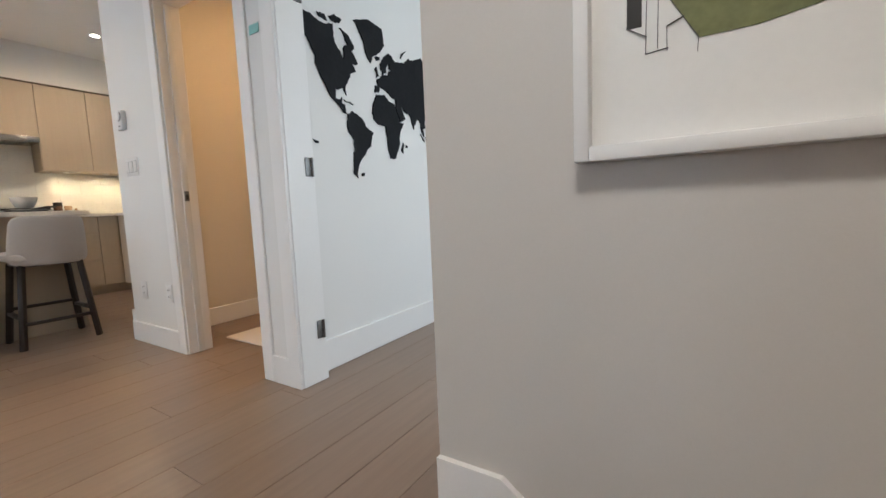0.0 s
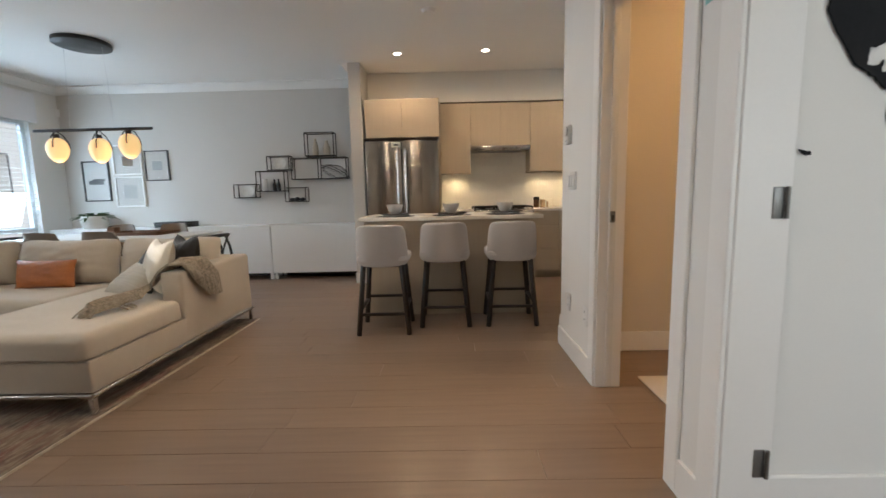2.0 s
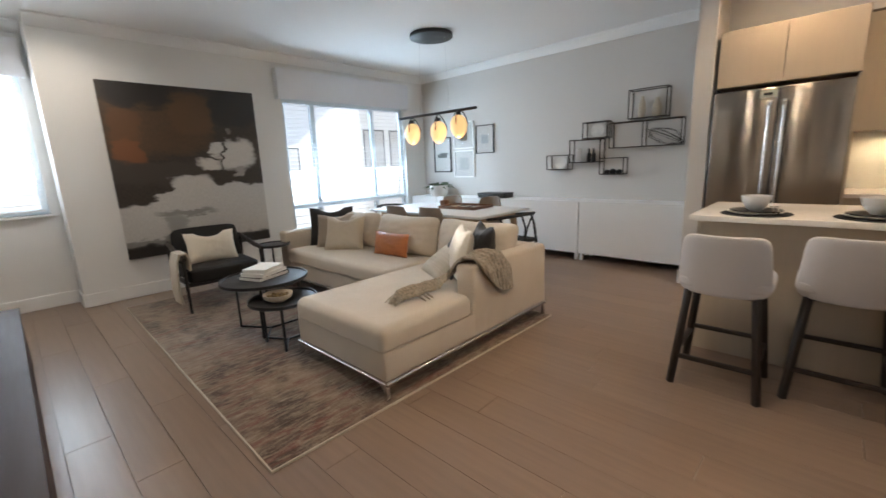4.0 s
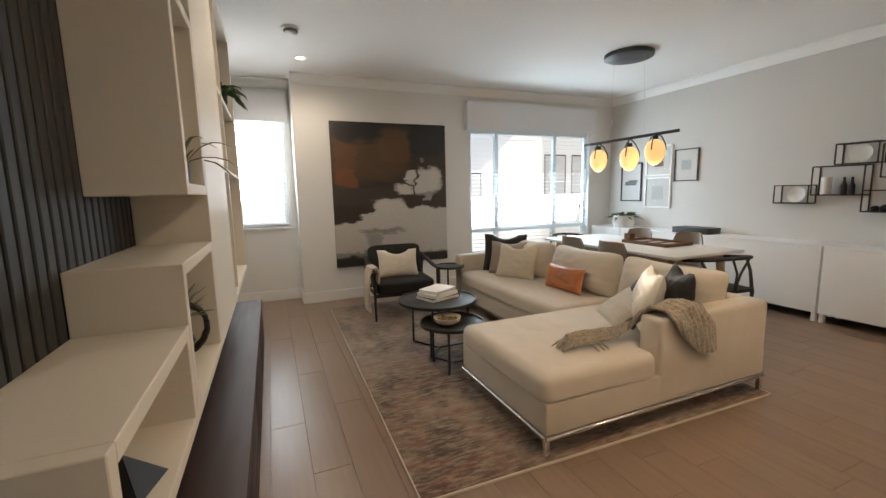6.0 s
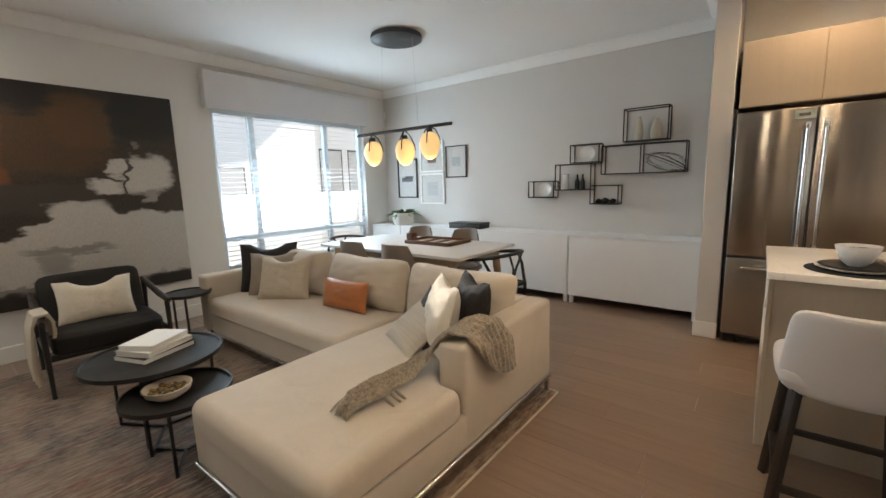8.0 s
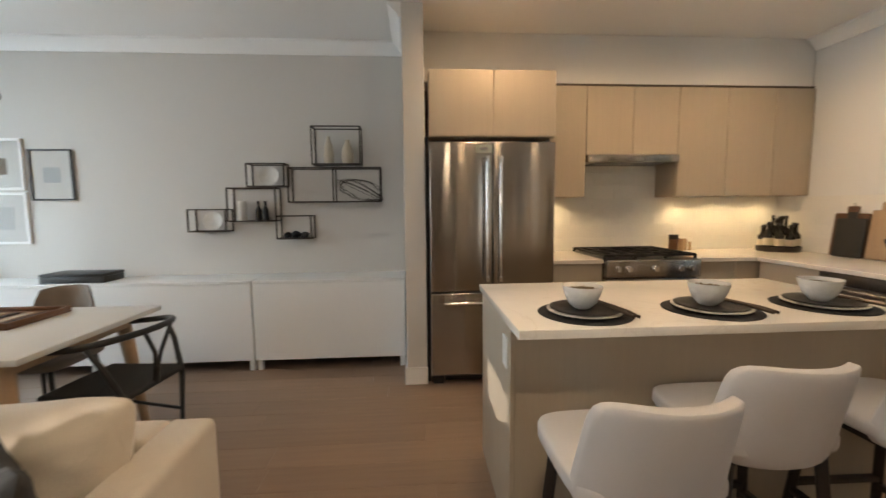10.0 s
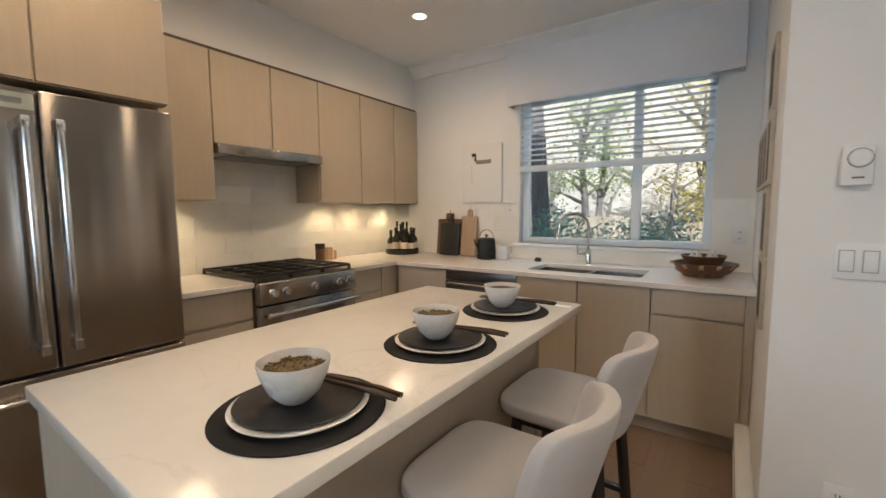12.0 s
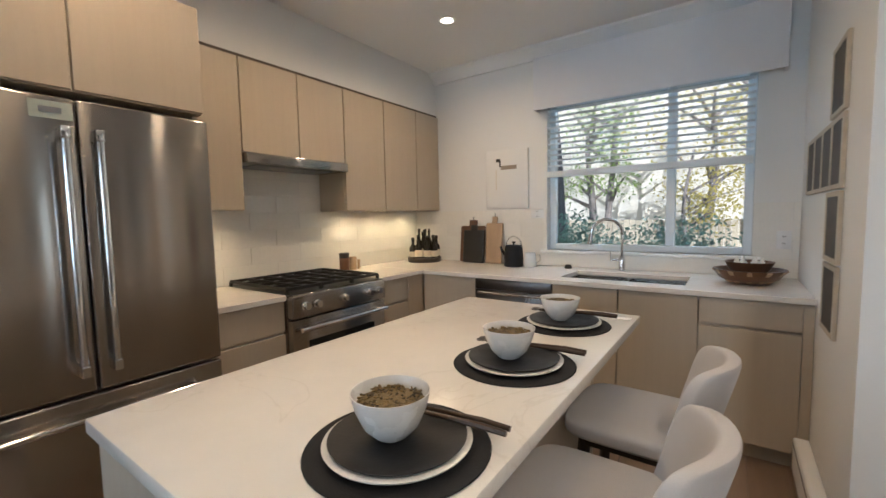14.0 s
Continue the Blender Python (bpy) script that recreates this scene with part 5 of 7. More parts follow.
def nmath(op, a, b=None, clamp=False):
    m = nn.new("ShaderNodeMath")
    m.operation, m.use_clamp = op, clamp
    for i, q in enumerate((a, b)):
        if q is None:
            continue
        if isinstance(q, (int, float)):
            m.inputs[i].default_value = q
        else:
            ll.new(q, m.inputs[i])
    return m.outputs[0]


def nnoise(scale, detail=5, stretch=(1, 1, 1)):
    mp = nn.new("ShaderNodeMapping")
    mp.inputs["Scale"].default_value = stretch
    ll.new(tc.outputs["Object"], mp.inputs[0])
    t = nn.new("ShaderNodeTexNoise")
    t.inputs["Scale"].default_value, t.inputs["Detail"].default_value = scale, detail
    ll.new(mp.outputs[0], t.inputs["Vector"])
    return t.outputs["Fac"]


def nstep(v, edge, soft):
    m = nn.new("ShaderNodeMapRange")
    m.interpolation_type = "SMOOTHSTEP"
    m.inputs["From Min"].default_value, m.inputs["From Max"].default_value = edge - soft, edge + soft
    ll.new(v, m.inputs["Value"])
    return m.outputs[0]


def nmix(fac, a, b):
    m = nn.new("ShaderNodeMix")
    m.data_type = "RGBA"
    ll.new(fac, m.inputs["Factor"])
    for i, q in ((6, a), (7, b)):
        if isinstance(q, tuple):
            m.inputs[i].default_value = (*q, 1)
        else:
            ll.new(q, m.inputs[i])
    return m.outputs[2]


ax, az = sepx.outputs["X"], sepx.outputs["Z"]
n1, n2, n3 = nnoise(2.2), nnoise(6, 6, (1, 1, 2.2)), nnoise(30, 5, (3, 1, 1))
wob1, wob2 = nmath("MULTIPLY", nmath("SUBTRACT", n1, 0.5), 0.16), nmath("MULTIPLY", nmath("SUBTRACT", n2, 0.5), 0.10)
# u across from the viewer's left, v down from the top, both 0 to 1 and unsteady like brush edges
pu = nmath("ADD", nmath("MULTIPLY", nmath("SUBTRACT", 0.762, ax), 1 / 1.524), nmath("ADD", wob1, wob2))
pv = nmath("ADD", nmath("MULTIPLY", nmath("SUBTRACT", 1.815, az), 1 / 1.815), nmath("SUBTRACT", wob2, nmath("MULTIPLY", wob1, 0.4)))


def patch(u0, u1, v0, v1, soft=0.02, power=4.0):
    """A brushed patch with rounded corners."""
    du = nmath("POWER", nmath("ABSOLUTE", nmath("DIVIDE", nmath("SUBTRACT", pu, (u0 + u1) / 2), (u1 - u0) / 2)), power)
    dv = nmath("POWER", nmath("ABSOLUTE", nmath("DIVIDE", nmath("SUBTRACT", pv, (v0 + v1) / 2), (v1 - v0) / 2)), power)
    return nstep(nmath("SUBTRACT", 1.0, nmath("ADD", du, dv)), 0.0, min(0.9, soft / (u1 - u0) * power * 2))


grain = nstep(n3, 0.5, 0.25)
white = nmix(grain, (0.50, 0.475, 0.44), (0.58, 0.555, 0.52))
col = nmix(grain, (0.026, 0.019, 0.015), (0.046, 0.033, 0.024))
col = nmix(patch(-0.05, 0.62, 0.08, 0.40, 0.07), col, nmix(grain, (0.060, 0.032, 0.014), (0.090, 0.046, 0.019)))
col = nmix(patch(0.40, 0.66, 0.04, 0.28, 0.05), col, (0.100, 0.050, 0.019))
col = nmix(patch(0.02, 0.20, 0.12, 0.34, 0.05), col, (0.110, 0.048, 0.016))
col = nmix(patch(0.03, 0.215, 0.31, 0.455, 0.02, 6), col, (0.165, 0.060, 0.018))
col = nmix(patch(0.02, 0.42, -0.06, 0.135, 0.05), col, (0.017, 0.014, 0.013))
col = nmix(patch(0.66, 1.08, -0.06, 0.22, 0.03, 6), col, (0.019, 0.016, 0.014))
col = nmix(patch(-0.1, 0.55, 0.44, 0.58, 0.08), col, (0.048, 0.036, 0.029))
# the pale ground, its upper edge stepped up towards the middle
low = nmath("SUBTRACT", nmath("ADD", pv, nmath("MULTIPLY", nstep(pu, 0.27, 0.13), 0.13)), nmath("MULTIPLY", nstep(pu, 0.62, 0.04), 0.03))
col = nmix(nstep(low, 0.70, 0.012), col, white)
col = nmix(patch(0.33, 0.60, 0.535, 0.66, 0.03), col, white)
col = nmix(patch(0.70, 0.955, 0.315, 0.495, 0.03), col, white)
col = nmix(patch(0.61, 0.71, 0.335, 0.405, 0.02), col, white)
col = nmix(patch(0.53, 0.70, 0.425, 0.500, 0.03), col, white)
col = nmix(patch(0.79, 0.85, 0.48, 0.555, 0.02), col, (0.30, 0.28, 0.25))
col = nmix(patch(0.705, 0.722, 0.33, 0.50, 0.006), col, (0.06, 0.05, 0.045))
col = nmix(patch(0.755, 0.80, 0.235, 0.275, 0.02), col, (0.16, 0.14, 0.12))
col = nmix(patch(0.20, 0.60, 0.735, 0.775, 0.10), col, (0.29, 0.275, 0.25))
col = nmix(patch(0.25, 0.40, 0.77, 0.86, 0.09), col, (0.34, 0.325, 0.30))
col = nmix(patch(-0.05, 0.36, 0.895, 0.94, 0.12), col, (0.26, 0.25, 0.23))
col = nmix(patch(-0.2, 0.44, 0.925, 1.2, 0.03, 8), col, (0.026, 0.023, 0.022))
col = nmix(patch(0.70, 1.2, 0.925, 1.2, 0.03, 8), col, (0.030, 0.027, 0.025))
pb = nn["Principled BSDF"]
ll.new(col, pb.inputs["Base Color"])
pb.inputs["Roughness"].default_value = 0.55
bpn = nn.new("ShaderNodeBump")
bpn.inputs["Strength"].default_value, bpn.inputs["Distance"].default_value = 0.3, 0.006
ll.new(n3, bpn.inputs["Height"])
ll.new(bpn.outputs[0], pb.inputs["Normal"])
part("canvas", boxes(((-0.762, 0.002, 0.0), (0.762, 0.036, 1.815)), bevel=0.003), M_ART, pt)

# media wall: slats, bench and stepped shelving
sw = thing("slat_panel", (XM, -0.55, 0.0), "charcoal fluted wood slat wall panel", "wall panel")
part("backing", boxes(((-0.012, -2.20, 0.0), (0.0, 1.40, ZC - 0.002))), M_SLAT, sw)
bm = boxes(((-0.030, 0.0, 0.0), (-0.012, 0.038, ZC - 0.003)), bevel=0.003, seg=1)
sme = mesh_of("slat", bm, M_SLAT)
for k in range(72):
    s = new("slat", sme)
    s.parent = sw
    s.matrix_local = Matrix.Translation((0, 1.36 - 0.05 * k, 0))
FXU, BXU = -0.25, 0.0
bn = thing("media_bench", (-0.14, -1.2, 0.0), "long low dark brown veneer media bench", "bench")
part("top", boxes(((-0.197, -1.775, 0.36), (0.135, 2.0, 0.40)), bevel=0.003), M_BENCH, bn)
part("body", boxes(((-0.175, -1.765, 0.0), (0.135, 1.99, 0.36))), M_BENCH, bn)
for k in range(4):
    part("door", boxes(((-0.192, -1.76 + 0.9375 * k, 0.02), (-0.175, -0.830 + 0.9375 * k, 0.352)), bevel=0.002), M_BENCH, bn)


def unit(name, y0, y1, z0, z1, label, shelves=(), t=0.035, back=True, x0=FXU):
    """An open-fronted shelf box on the media wall."""
    w = thing(name, (0.0, (y0 + y1) / 2, z0), label, "shelf unit", "media wall boxes")
    h, q = z1 - z0, (y1 - y0) / 2
    part("side", boxes(((x0, -q, 0), (0, -q + t, h)), bevel=0.002, seg=1), M_UNIT, w)
    part("side", boxes(((x0, q - t, 0), (0, q, h)), bevel=0.002, seg=1), M_UNIT, w)
    part("bottom", boxes(((x0, -q + t, 0), (0, q - t, t)), bevel=0.002, seg=1), M_UNIT, w)
    part("top", boxes(((x0, -q + t, h - t), (0, q - t, h)), bevel=0.002, seg=1), M_UNIT, w)
    if back:
        part("back", boxes(((-0.014, -q + t, t), (-0.002, q - t, h - t))), M_UNIT, w)
    for z in shelves:
        part("shelf", boxes(((x0 + 0.01, -q + t, z - z0), (-0.014, q - t, z - z0 + 0.025)), bevel=0.002, seg=1), M_UNIT, w)
    return w


unit("shelf_unit", -0.14, 0.46, 0.73, 1.008, "low open beige shelf box on the media wall")
unit("shelf_unit", -0.745, -0.145, 0.73, 1.17, "taller open beige shelf box on the media wall")
unit("shelf_unit", -0.745, -0.34, 1.35, 1.98, "open beige wall box near the ceiling")
pn = thing("tall_panel", (0.0, -1.125, 0.73), "tall beige flush panel between the shelf boxes", "wall panel")
part("panel", boxes(((-0.25, -0.375, 0), (0, 0.375, 2.0)), bevel=0.002, seg=1), M_UNIT, pn)
unit("shelf_unit", -2.80, -1.505, 0.73, 2.60, "tall open beige shelf unit beside the window", shelves=(1.49, 1.955))
part("upright", boxes(((-0.245, 0.30, 0.035), (-0.014, 0.33, 1.83))), M_UNIT, bpy.data.objects["shelf_unit.003"])

# window-side things on the shelves


def leafy(name, at, n, length, width, spread, label, droop=0.5, seed=0, pot=None, material=None):
    """A plant of many curved blades, standing in its pot when it has one."""
    t = thing(name, at, label, "plant")
    z0 = 0.0
    if pot:
        r, h, m = pot
        part("pot", turned([(0.0, 0.0), (r * 0.80, 0.0), (r * 0.95, h * 0.25), (r, h * 0.7), (r * 0.97, h), (r * 0.88, h), (r * 0.86, h * 0.85), (0.0, h * 0.82)], 32), m, t)
        z0 = h * 0.82
    rnd = random.Random(seed)
    bm = bmesh.new()
    for k in range(n):
        a = rnd.uniform(0, 6.283)
        L = length * rnd.uniform(0.55, 1.0)
        up = rnd.uniform(0.35, 1.0)
        prev = None
        for i in range(6):
            f = i / 5
            r = spread * 0.15 * rnd.random() + L * f * math.cos(up * 1.2) + 0.01
            z = z0 + L * (f * math.sin(up * 1.3) - droop * f * f * 0.9)
            c = Vector((r * math.cos(a), r * math.sin(a), max(z, 0.004)))
            w = width * (1 - (2 * f - 0.8) ** 2 * 0.55) * (0.1 if i == 5 else 1)
            sd = Vector((-math.sin(a), math.cos(a), 0)) * w
            cur = (bm.verts.new(c - sd), bm.verts.new(c + Vector((0, 0, -w * 0.5))), bm.verts.new(c + sd))
            if prev:
                bm.faces.new((prev[0], prev[1], cur[1], cur[0]))
                bm.faces.new((prev[1], prev[2], cur[2], cur[1]))
            prev = cur
    part("leaves", bm, material or M_LEAF, t, "green leaves")
    return t


leafy("trailing_plant", (-0.19, -2.30, 1.981), 60, 0.26, 0.016, 0.3, "trailing green plant in a dark pot on a high shelf", 0.9, 3, (0.06, 0.10, M_STONEWARE))
leafy("spiky_plant", (-0.17, -0.655, 1.385), 18, 0.34, 0.008, 0.1, "thin spiky grass plant in the upper wall box", 0.7, 5, (0.045, 0.08, M_STONEWARE), mat("dry_grass_leaf", (0.16, 0.15, 0.07), 0.6, var=0.3))
leafy("air_plant", (-0.12, -0.62, 0.90), 30, 0.20, 0.007, 0.1, "spiky green air plant on a round sculpture", 0.35, 7, None, mat("pale_green_leaf", (0.17, 0.22, 0.10), 0.6, var=0.3))
rs = thing("ring_sculpture", pose(-0.135, -0.60, 0.765, 0, 0, -62), "dark woven ring sculpture in the open shelf box", "sculpture")
bm = bmesh.new()
for s in range(3):
    tube(bm, [(0.010 * math.cos(6 * a + s * 2.1), 0.095 * math.cos(a), 0.103 + 0.093 * math.sin(a) + 0.006 * math.sin(6 * a + s * 2.1)) for a in [2 * math.pi * i / 48 for i in range(48)]], 0.008, 8, True)
part("ring", bm, M_DARKWOOD, rs)
part("core", turned([(0.0, 0.012), (0.035, 0.012), (0.05, 0.06), (0.03, 0.12), (0.0, 0.13)], 20), M_STONEWARE, rs)
ft = thing("faceted_ornament", pose(-0.165, 0.15, 0.766, 0, 0, 30), "small dark faceted pyramid ornament on the low shelf", "ornament")
bm = bmesh.new()
bmesh.ops.create_cone(bm, cap_ends=True, segments=4, radius1=0.075, radius2=0.0, depth=0.075, matrix=Matrix.Translation((0, 0, 0.0375)))
part("pyramid", bm, M_STONEWARE, ft)
vs2 = thing("black_vase", (-0.15, -2.25, 1.516), "tall black vase on the middle shelf", "vase")
part("vase_body", turned([(0.0, 0.0), (0.05, 0.0), (0.07, 0.08), (0.05, 0.18), (0.02, 0.25), (0.035, 0.32), (0.03, 0.32), (0.015, 0.25), (0.0, 0.24)], 28), M_STONEWARE, vs2)
tv = thing("framed_print", (-0.05, -2.0, 0.767), "dark framed picture leaning in the low shelf", "picture")
part("frame", boxes(((-0.02, -0.25, 0), (0.02, -0.23, 0.5)), ((-0.02, 0.23, 0), (0.02, 0.25, 0.5)), ((-0.02, -0.23, 0), (0.02, 0.23, 0.02)), ((-0.02, -0.23, 0.48), (0.02, 0.23, 0.5))), M_BLACK, tv)
part("print", boxes(((-0.012, -0.23, 0.02), (0.012, 0.23, 0.48))), M_GREY, tv)
# ---- dining ----
dt = thing("dining_table", (-4.06, -2.22, 0.0), "white-topped dining table with pale oak legs", "table")
part("tabletop", boxes(((-0.46, -0.90, 0.722), (0.46, 0.90, 0.75)), bevel=0.004), M_TABLE, dt, "matt white top")
part("apron", boxes(((-0.36, -0.78, 0.65), (0.36, -0.75, 0.722)), ((-0.36, 0.75, 0.65), (0.36, 0.78, 0.722)), ((-0.36, -0.75, 0.65), (-0.33, 0.75, 0.722)), ((0.33, -0.75, 0.65), (0.36, 0.75, 0.722))), M_OAK, dt)
for sx in (-1, 1):
    for sy in (-1, 1):
        bm = rods(((0.40 * sx, 0.80 * sy, 0.0), (0.35 * sx, 0.74 * sy, 0.722), 0.022, 0.040, 16))
        part("leg", bm, M_OAK, dt)


def dining_chair():
    t = thing("dining_chair", (0, 0, 0), "taupe upholstered dining chair with a curved back", "chair", "chairs round the table")
    bm = bmesh.new()
    puff(bm, (-0.23, -0.23, 0.41), (0.22, 0.23, 0.48), 5, 8, 0.08)
    part("seat", bm, M_TAUPE, t)
    bm = bmesh.new()
    n, m = 14, 6
    g = {}
    for k in (0, 1):
        for i in range(n + 1):
            for j in range(m + 1):
                u, v = 2 * i / n - 1, j / m
                hw = 0.225 - 0.05 * v - 0.03 * v ** 4
                g[k, i, j] = bm.verts.new((-0.20 - 0.08 * v + 0.09 * abs(u) ** 2 + (0.012 if k else -0.012), u * hw, 0.44 + 0.40 * v - 0.015 * abs(u) ** 4 * v))
    for i in range(n):
        for j in range(m):
            bm.faces.new((g[0, i, j], g[0, i + 1, j], g[0, i + 1, j + 1], g[0, i, j + 1]))
            bm.faces.new((g[1, i, j], g[1, i, j + 1], g[1, i + 1, j + 1], g[1, i + 1, j]))
    rim = [(i, 0) for i in range(n)] + [(n, j) for j in range(m)] + [(i, m) for i in range(n, 0, -1)] + [(0, j) for j in range(m, 0, -1)]
    for (i, j), (p, q) in zip(rim, rim[1:] + rim[:1]):
        bm.faces.new((g[0, i, j], g[1, i, j], g[1, p, q], g[0, p, q]))
    part("backrest", bm, M_TAUPE, t)
    for sx in (-1, 1):
        for sy in (-1, 1):
            part("leg", rods(((0.21 * sx, 0.21 * sy, 0.0), (0.16 * sx, 0.16 * sy, 0.42), 0.010, 0.015, 12)), M_BLACK, t)
    return t


ch = dining_chair()
ch.matrix_world = pose(-3.70, -1.94, 0, 0, 0, 180)
copy_thing(ch, pose(-3.68, -2.47, 0, 0, 0, 176))
copy_thing(ch, pose(-4.52, -2.02, 0, 0, 0, 0))
copy_thing(ch, pose(-4.52, -2.66, 0, 0, 0, 4))


def wishbone_chair():
    t = thing("wishbone_chair", (0, 0, 0), "black wooden chair with a bent rail and a Y-shaped back", "chair", "end chairs of the table")
    part("seat", boxes(((-0.21, -0.22, 0.42), (0.22, 0.22, 0.455)), bevel=0.015, seg=3), mat("black_cord_seat", (0.02, 0.02, 0.02), 0.8, var=0.2, fine=200, bump=0.4), t, "black woven seat")
    arc = [(-0.02 - 0.22 * math.sin(a), 0.27 * math.cos(a), 0.70 + 0.035 * math.sin(a)) for a in [math.pi * i / 20 for i in range(21)]]
    bm = bmesh.new()
    tube(bm, [(0.13, 0.265, 0.685)] + arc + [(0.13, -0.265, 0.685)], 0.016, 10)
    part("top_rail", bm, M_BLACK, t)
    for s in (-1, 1):
        bm = bmesh.new()
        tube(bm, [(-0.19, 0.18 * s, 0.0), (-0.20, 0.20 * s, 0.42), (-0.14, 0.24 * s, 0.60), (-0.08, 0.26 * s, 0.71)], [0.012, 0.016, 0.014, 0.011], 10)
        part("back_leg", bm, M_BLACK, t)
        part("front_leg", rods(((0.21, 0.21 * s, 0.0), (0.19, 0.20 * s, 0.45), 0.012, 0.017, 12)), M_BLACK, t)
        bm = bmesh.new()
        tube(bm, [(-0.21, 0.01 * s, 0.52), (-0.225, 0.02 * s, 0.60), (-0.235, 0.09 * s, 0.725)], 0.010, 8)
        part("back_splat", bm, M_BLACK, t)
        part("stretcher", rods(((-0.19, 0.19 * s, 0.20), (0.20, 0.205 * s, 0.24), 0.009, None, 10)), M_BLACK, t)
    bm = rods(((-0.20, 0, 0.44), (-0.21, 0, 0.525), 0.018, 0.016, 10))
    part("back_splat", bm, M_BLACK, t)
    return t


wc = wishbone_chair()
wc.matrix_world = pose(-4.12, -1.32, 0, 0, 0, -96)
copy_thing(wc, pose(-4.16, -3.28, 0, 0, 0, 88))

tr = thing("serving_tray", (-4.22, -2.03, 0.75), "walnut serving tray on the dining table", "tray")
part("tray_base", boxes(((-0.19, -0.28, 0.0), (0.19, 0.28, 0.012)), bevel=0.003), M_WALNUT, tr)
for a, b in (((-0.19, -0.28, 0.012), (-0.175, 0.28, 0.035)), ((0.175, -0.28, 0.012), (0.19, 0.28, 0.035)), ((-0.175, -0.28, 0.012), (0.175, -0.265, 0.035)), ((-0.175, 0.265, 0.012), (0.175, 0.28, 0.035))):
    part("rim", boxes((a, b), bevel=0.003), M_WALNUT, tr)
for k in range(6):
    part("inlay", boxes(((-0.13, -0.20 + 0.075 * k, 0.012), (0.13, -0.165 + 0.075 * k, 0.016))), M_PBLACK if k % 2 else M_PBEIGE, tr)
cp = thing("wooden_cup", (-4.20, -2.36, 0.75), "square dark wooden cup on the dining table", "cup")
part("cup_body", boxes(((-0.04, -0.04, 0), (0.04, 0.04, 0.008)), ((-0.04, -0.04, 0.008), (-0.033, 0.04, 0.085)), ((0.033, -0.04, 0.008), (0.04, 0.04, 0.085)), ((-0.033, -0.04, 0.008), (0.033, -0.033, 0.085)), ((-0.033, 0.033, 0.008), (0.033, 0.04, 0.085)), bevel=0.002, seg=1), M_WALNUT, cp)

# pendant
pnd = thing("pendant_lamp", (-4.09, -2.36, ZC), "black linear pendant with three amber glass globes, switched on", "pendant lamp")
part("canopy", turned([(0.0, -0.045), (0.235, -0.045), (0.245, -0.040), (0.245, -0.002), (0.0, -0.002)], 48), M_BLACK, pnd, "round black ceiling canopy")
part("bar", rods(((0, -0.63, 1.873 - ZC), (0, 0.63, 1.873 - ZC), 0.016, None, 16)), M_BLACK, pnd, "black metal bar")
for y in (-0.20, 0.20):
    part("cable", rods(((0, y, -0.045), (0, y * 1.2, 1.88 - ZC), 0.0018, None, 6)), M_CHROME, pnd)
M_GLOBE = glow("amber_glass_lit", (1.0, 0.63, 0.24), 0.70, (0.80, 0.62, 0.36))
for y, z in ((-0.40, 1.675), (0.055, 1.66), (0.375, 1.70)):
    gl = part("globe", turned([(0.0, -0.135)] + [(0.096 * math.sin(q) * (1 - 0.08 * math.cos(q)), -0.135 * math.cos(q) if q < 1.57 else -0.125 * math.cos(q)) for q in [math.pi * i / 20 for i in range(1, 20)]] + [(0.0, 0.125)], 36, (0, y, z - ZC)), M_GLOBE, pnd, "glowing amber glass globe")
    part("socket", rods(((0, y, z - ZC + 0.118), (0, y, z - ZC + 0.160), 0.030, 0.026, 20)), M_BLACK, gl)
    for k in range(3):
        a = k * 2.094 + 0.4
        bm = bmesh.new()
        tube(bm, [(0, y, 1.873 - ZC), (0.060 * math.cos(a), y + 0.060 * math.sin(a), z - ZC + 0.145), (0.094 * math.cos(a), y + 0.094 * math.sin(a), z - ZC + 0.075), (0.103 * math.cos(a), y + 0.103 * math.sin(a), z - ZC + 0.015)], 0.006, 8)
        part("strap", bm, M_BLACK, gl, "dark leather strap")
    d = bpy.data.lights.new("globe_light", "POINT")
    d.energy, d.color, d.shadow_soft_size = 2.5, (1.0, 0.66, 0.32), 0.05
    o2 = new("globe_light", d)
    o2.location = (-4.09, -2.36 + y, z - 0.22)

# sideboard units
for y1, w in ((0.145, 1.235), (-1.095, 1.235), (-2.335, 1.235), (-3.575, 0.60)):
    y0 = y1 - w
    sb = thing("sideboard", (XW + 0.19, (y0 + y1) / 2, 0.0), "white lacquered sideboard with push-open doors on short legs", "sideboard", "sideboards along the wall")
    hx, hy = 0.19, w / 2
    part("body", boxes(((-hx + 0.002, -hy + 0.002, 0.09), (hx - 0.006, hy - 0.002, 0.735))), M_WHITE, sb)
    part("top", boxes(((-hx + 0.002, -hy + 0.002, 0.735), (hx + 0.012, hy - 0.002, 0.755)), bevel=0.002, seg=1), M_WHITE, sb)
    part("door", boxes(((hx - 0.004, -hy + 0.006, 0.092), (hx + 0.012, hy - 0.006, 0.731)), bevel=0.002, seg=1), M_WHITE, sb)
    for fy in (-hy + 0.03, hy - 0.03):
        for fx in (-hx + 0.06, hx - 0.03):
            part("leg", boxes(((fx - 0.02, fy - 0.02, 0), (fx + 0.02, fy + 0.02, 0.09)), bevel=0.003), M_WHITE, sb)
# black strip put in for the shade behind the sideboard legs
structure("trim_plinth_shadow", boxes(((XW + 0.017, -4.16, 0.0), (XW + 0.05, 0.14, 0.088))), M_BLACK, "black strip standing in for the shade under the sideboards", "panel")
bx = thing("storage_box", (-5.47, -2.49, 0.755), "flat black lidded box on the sideboard", "box")
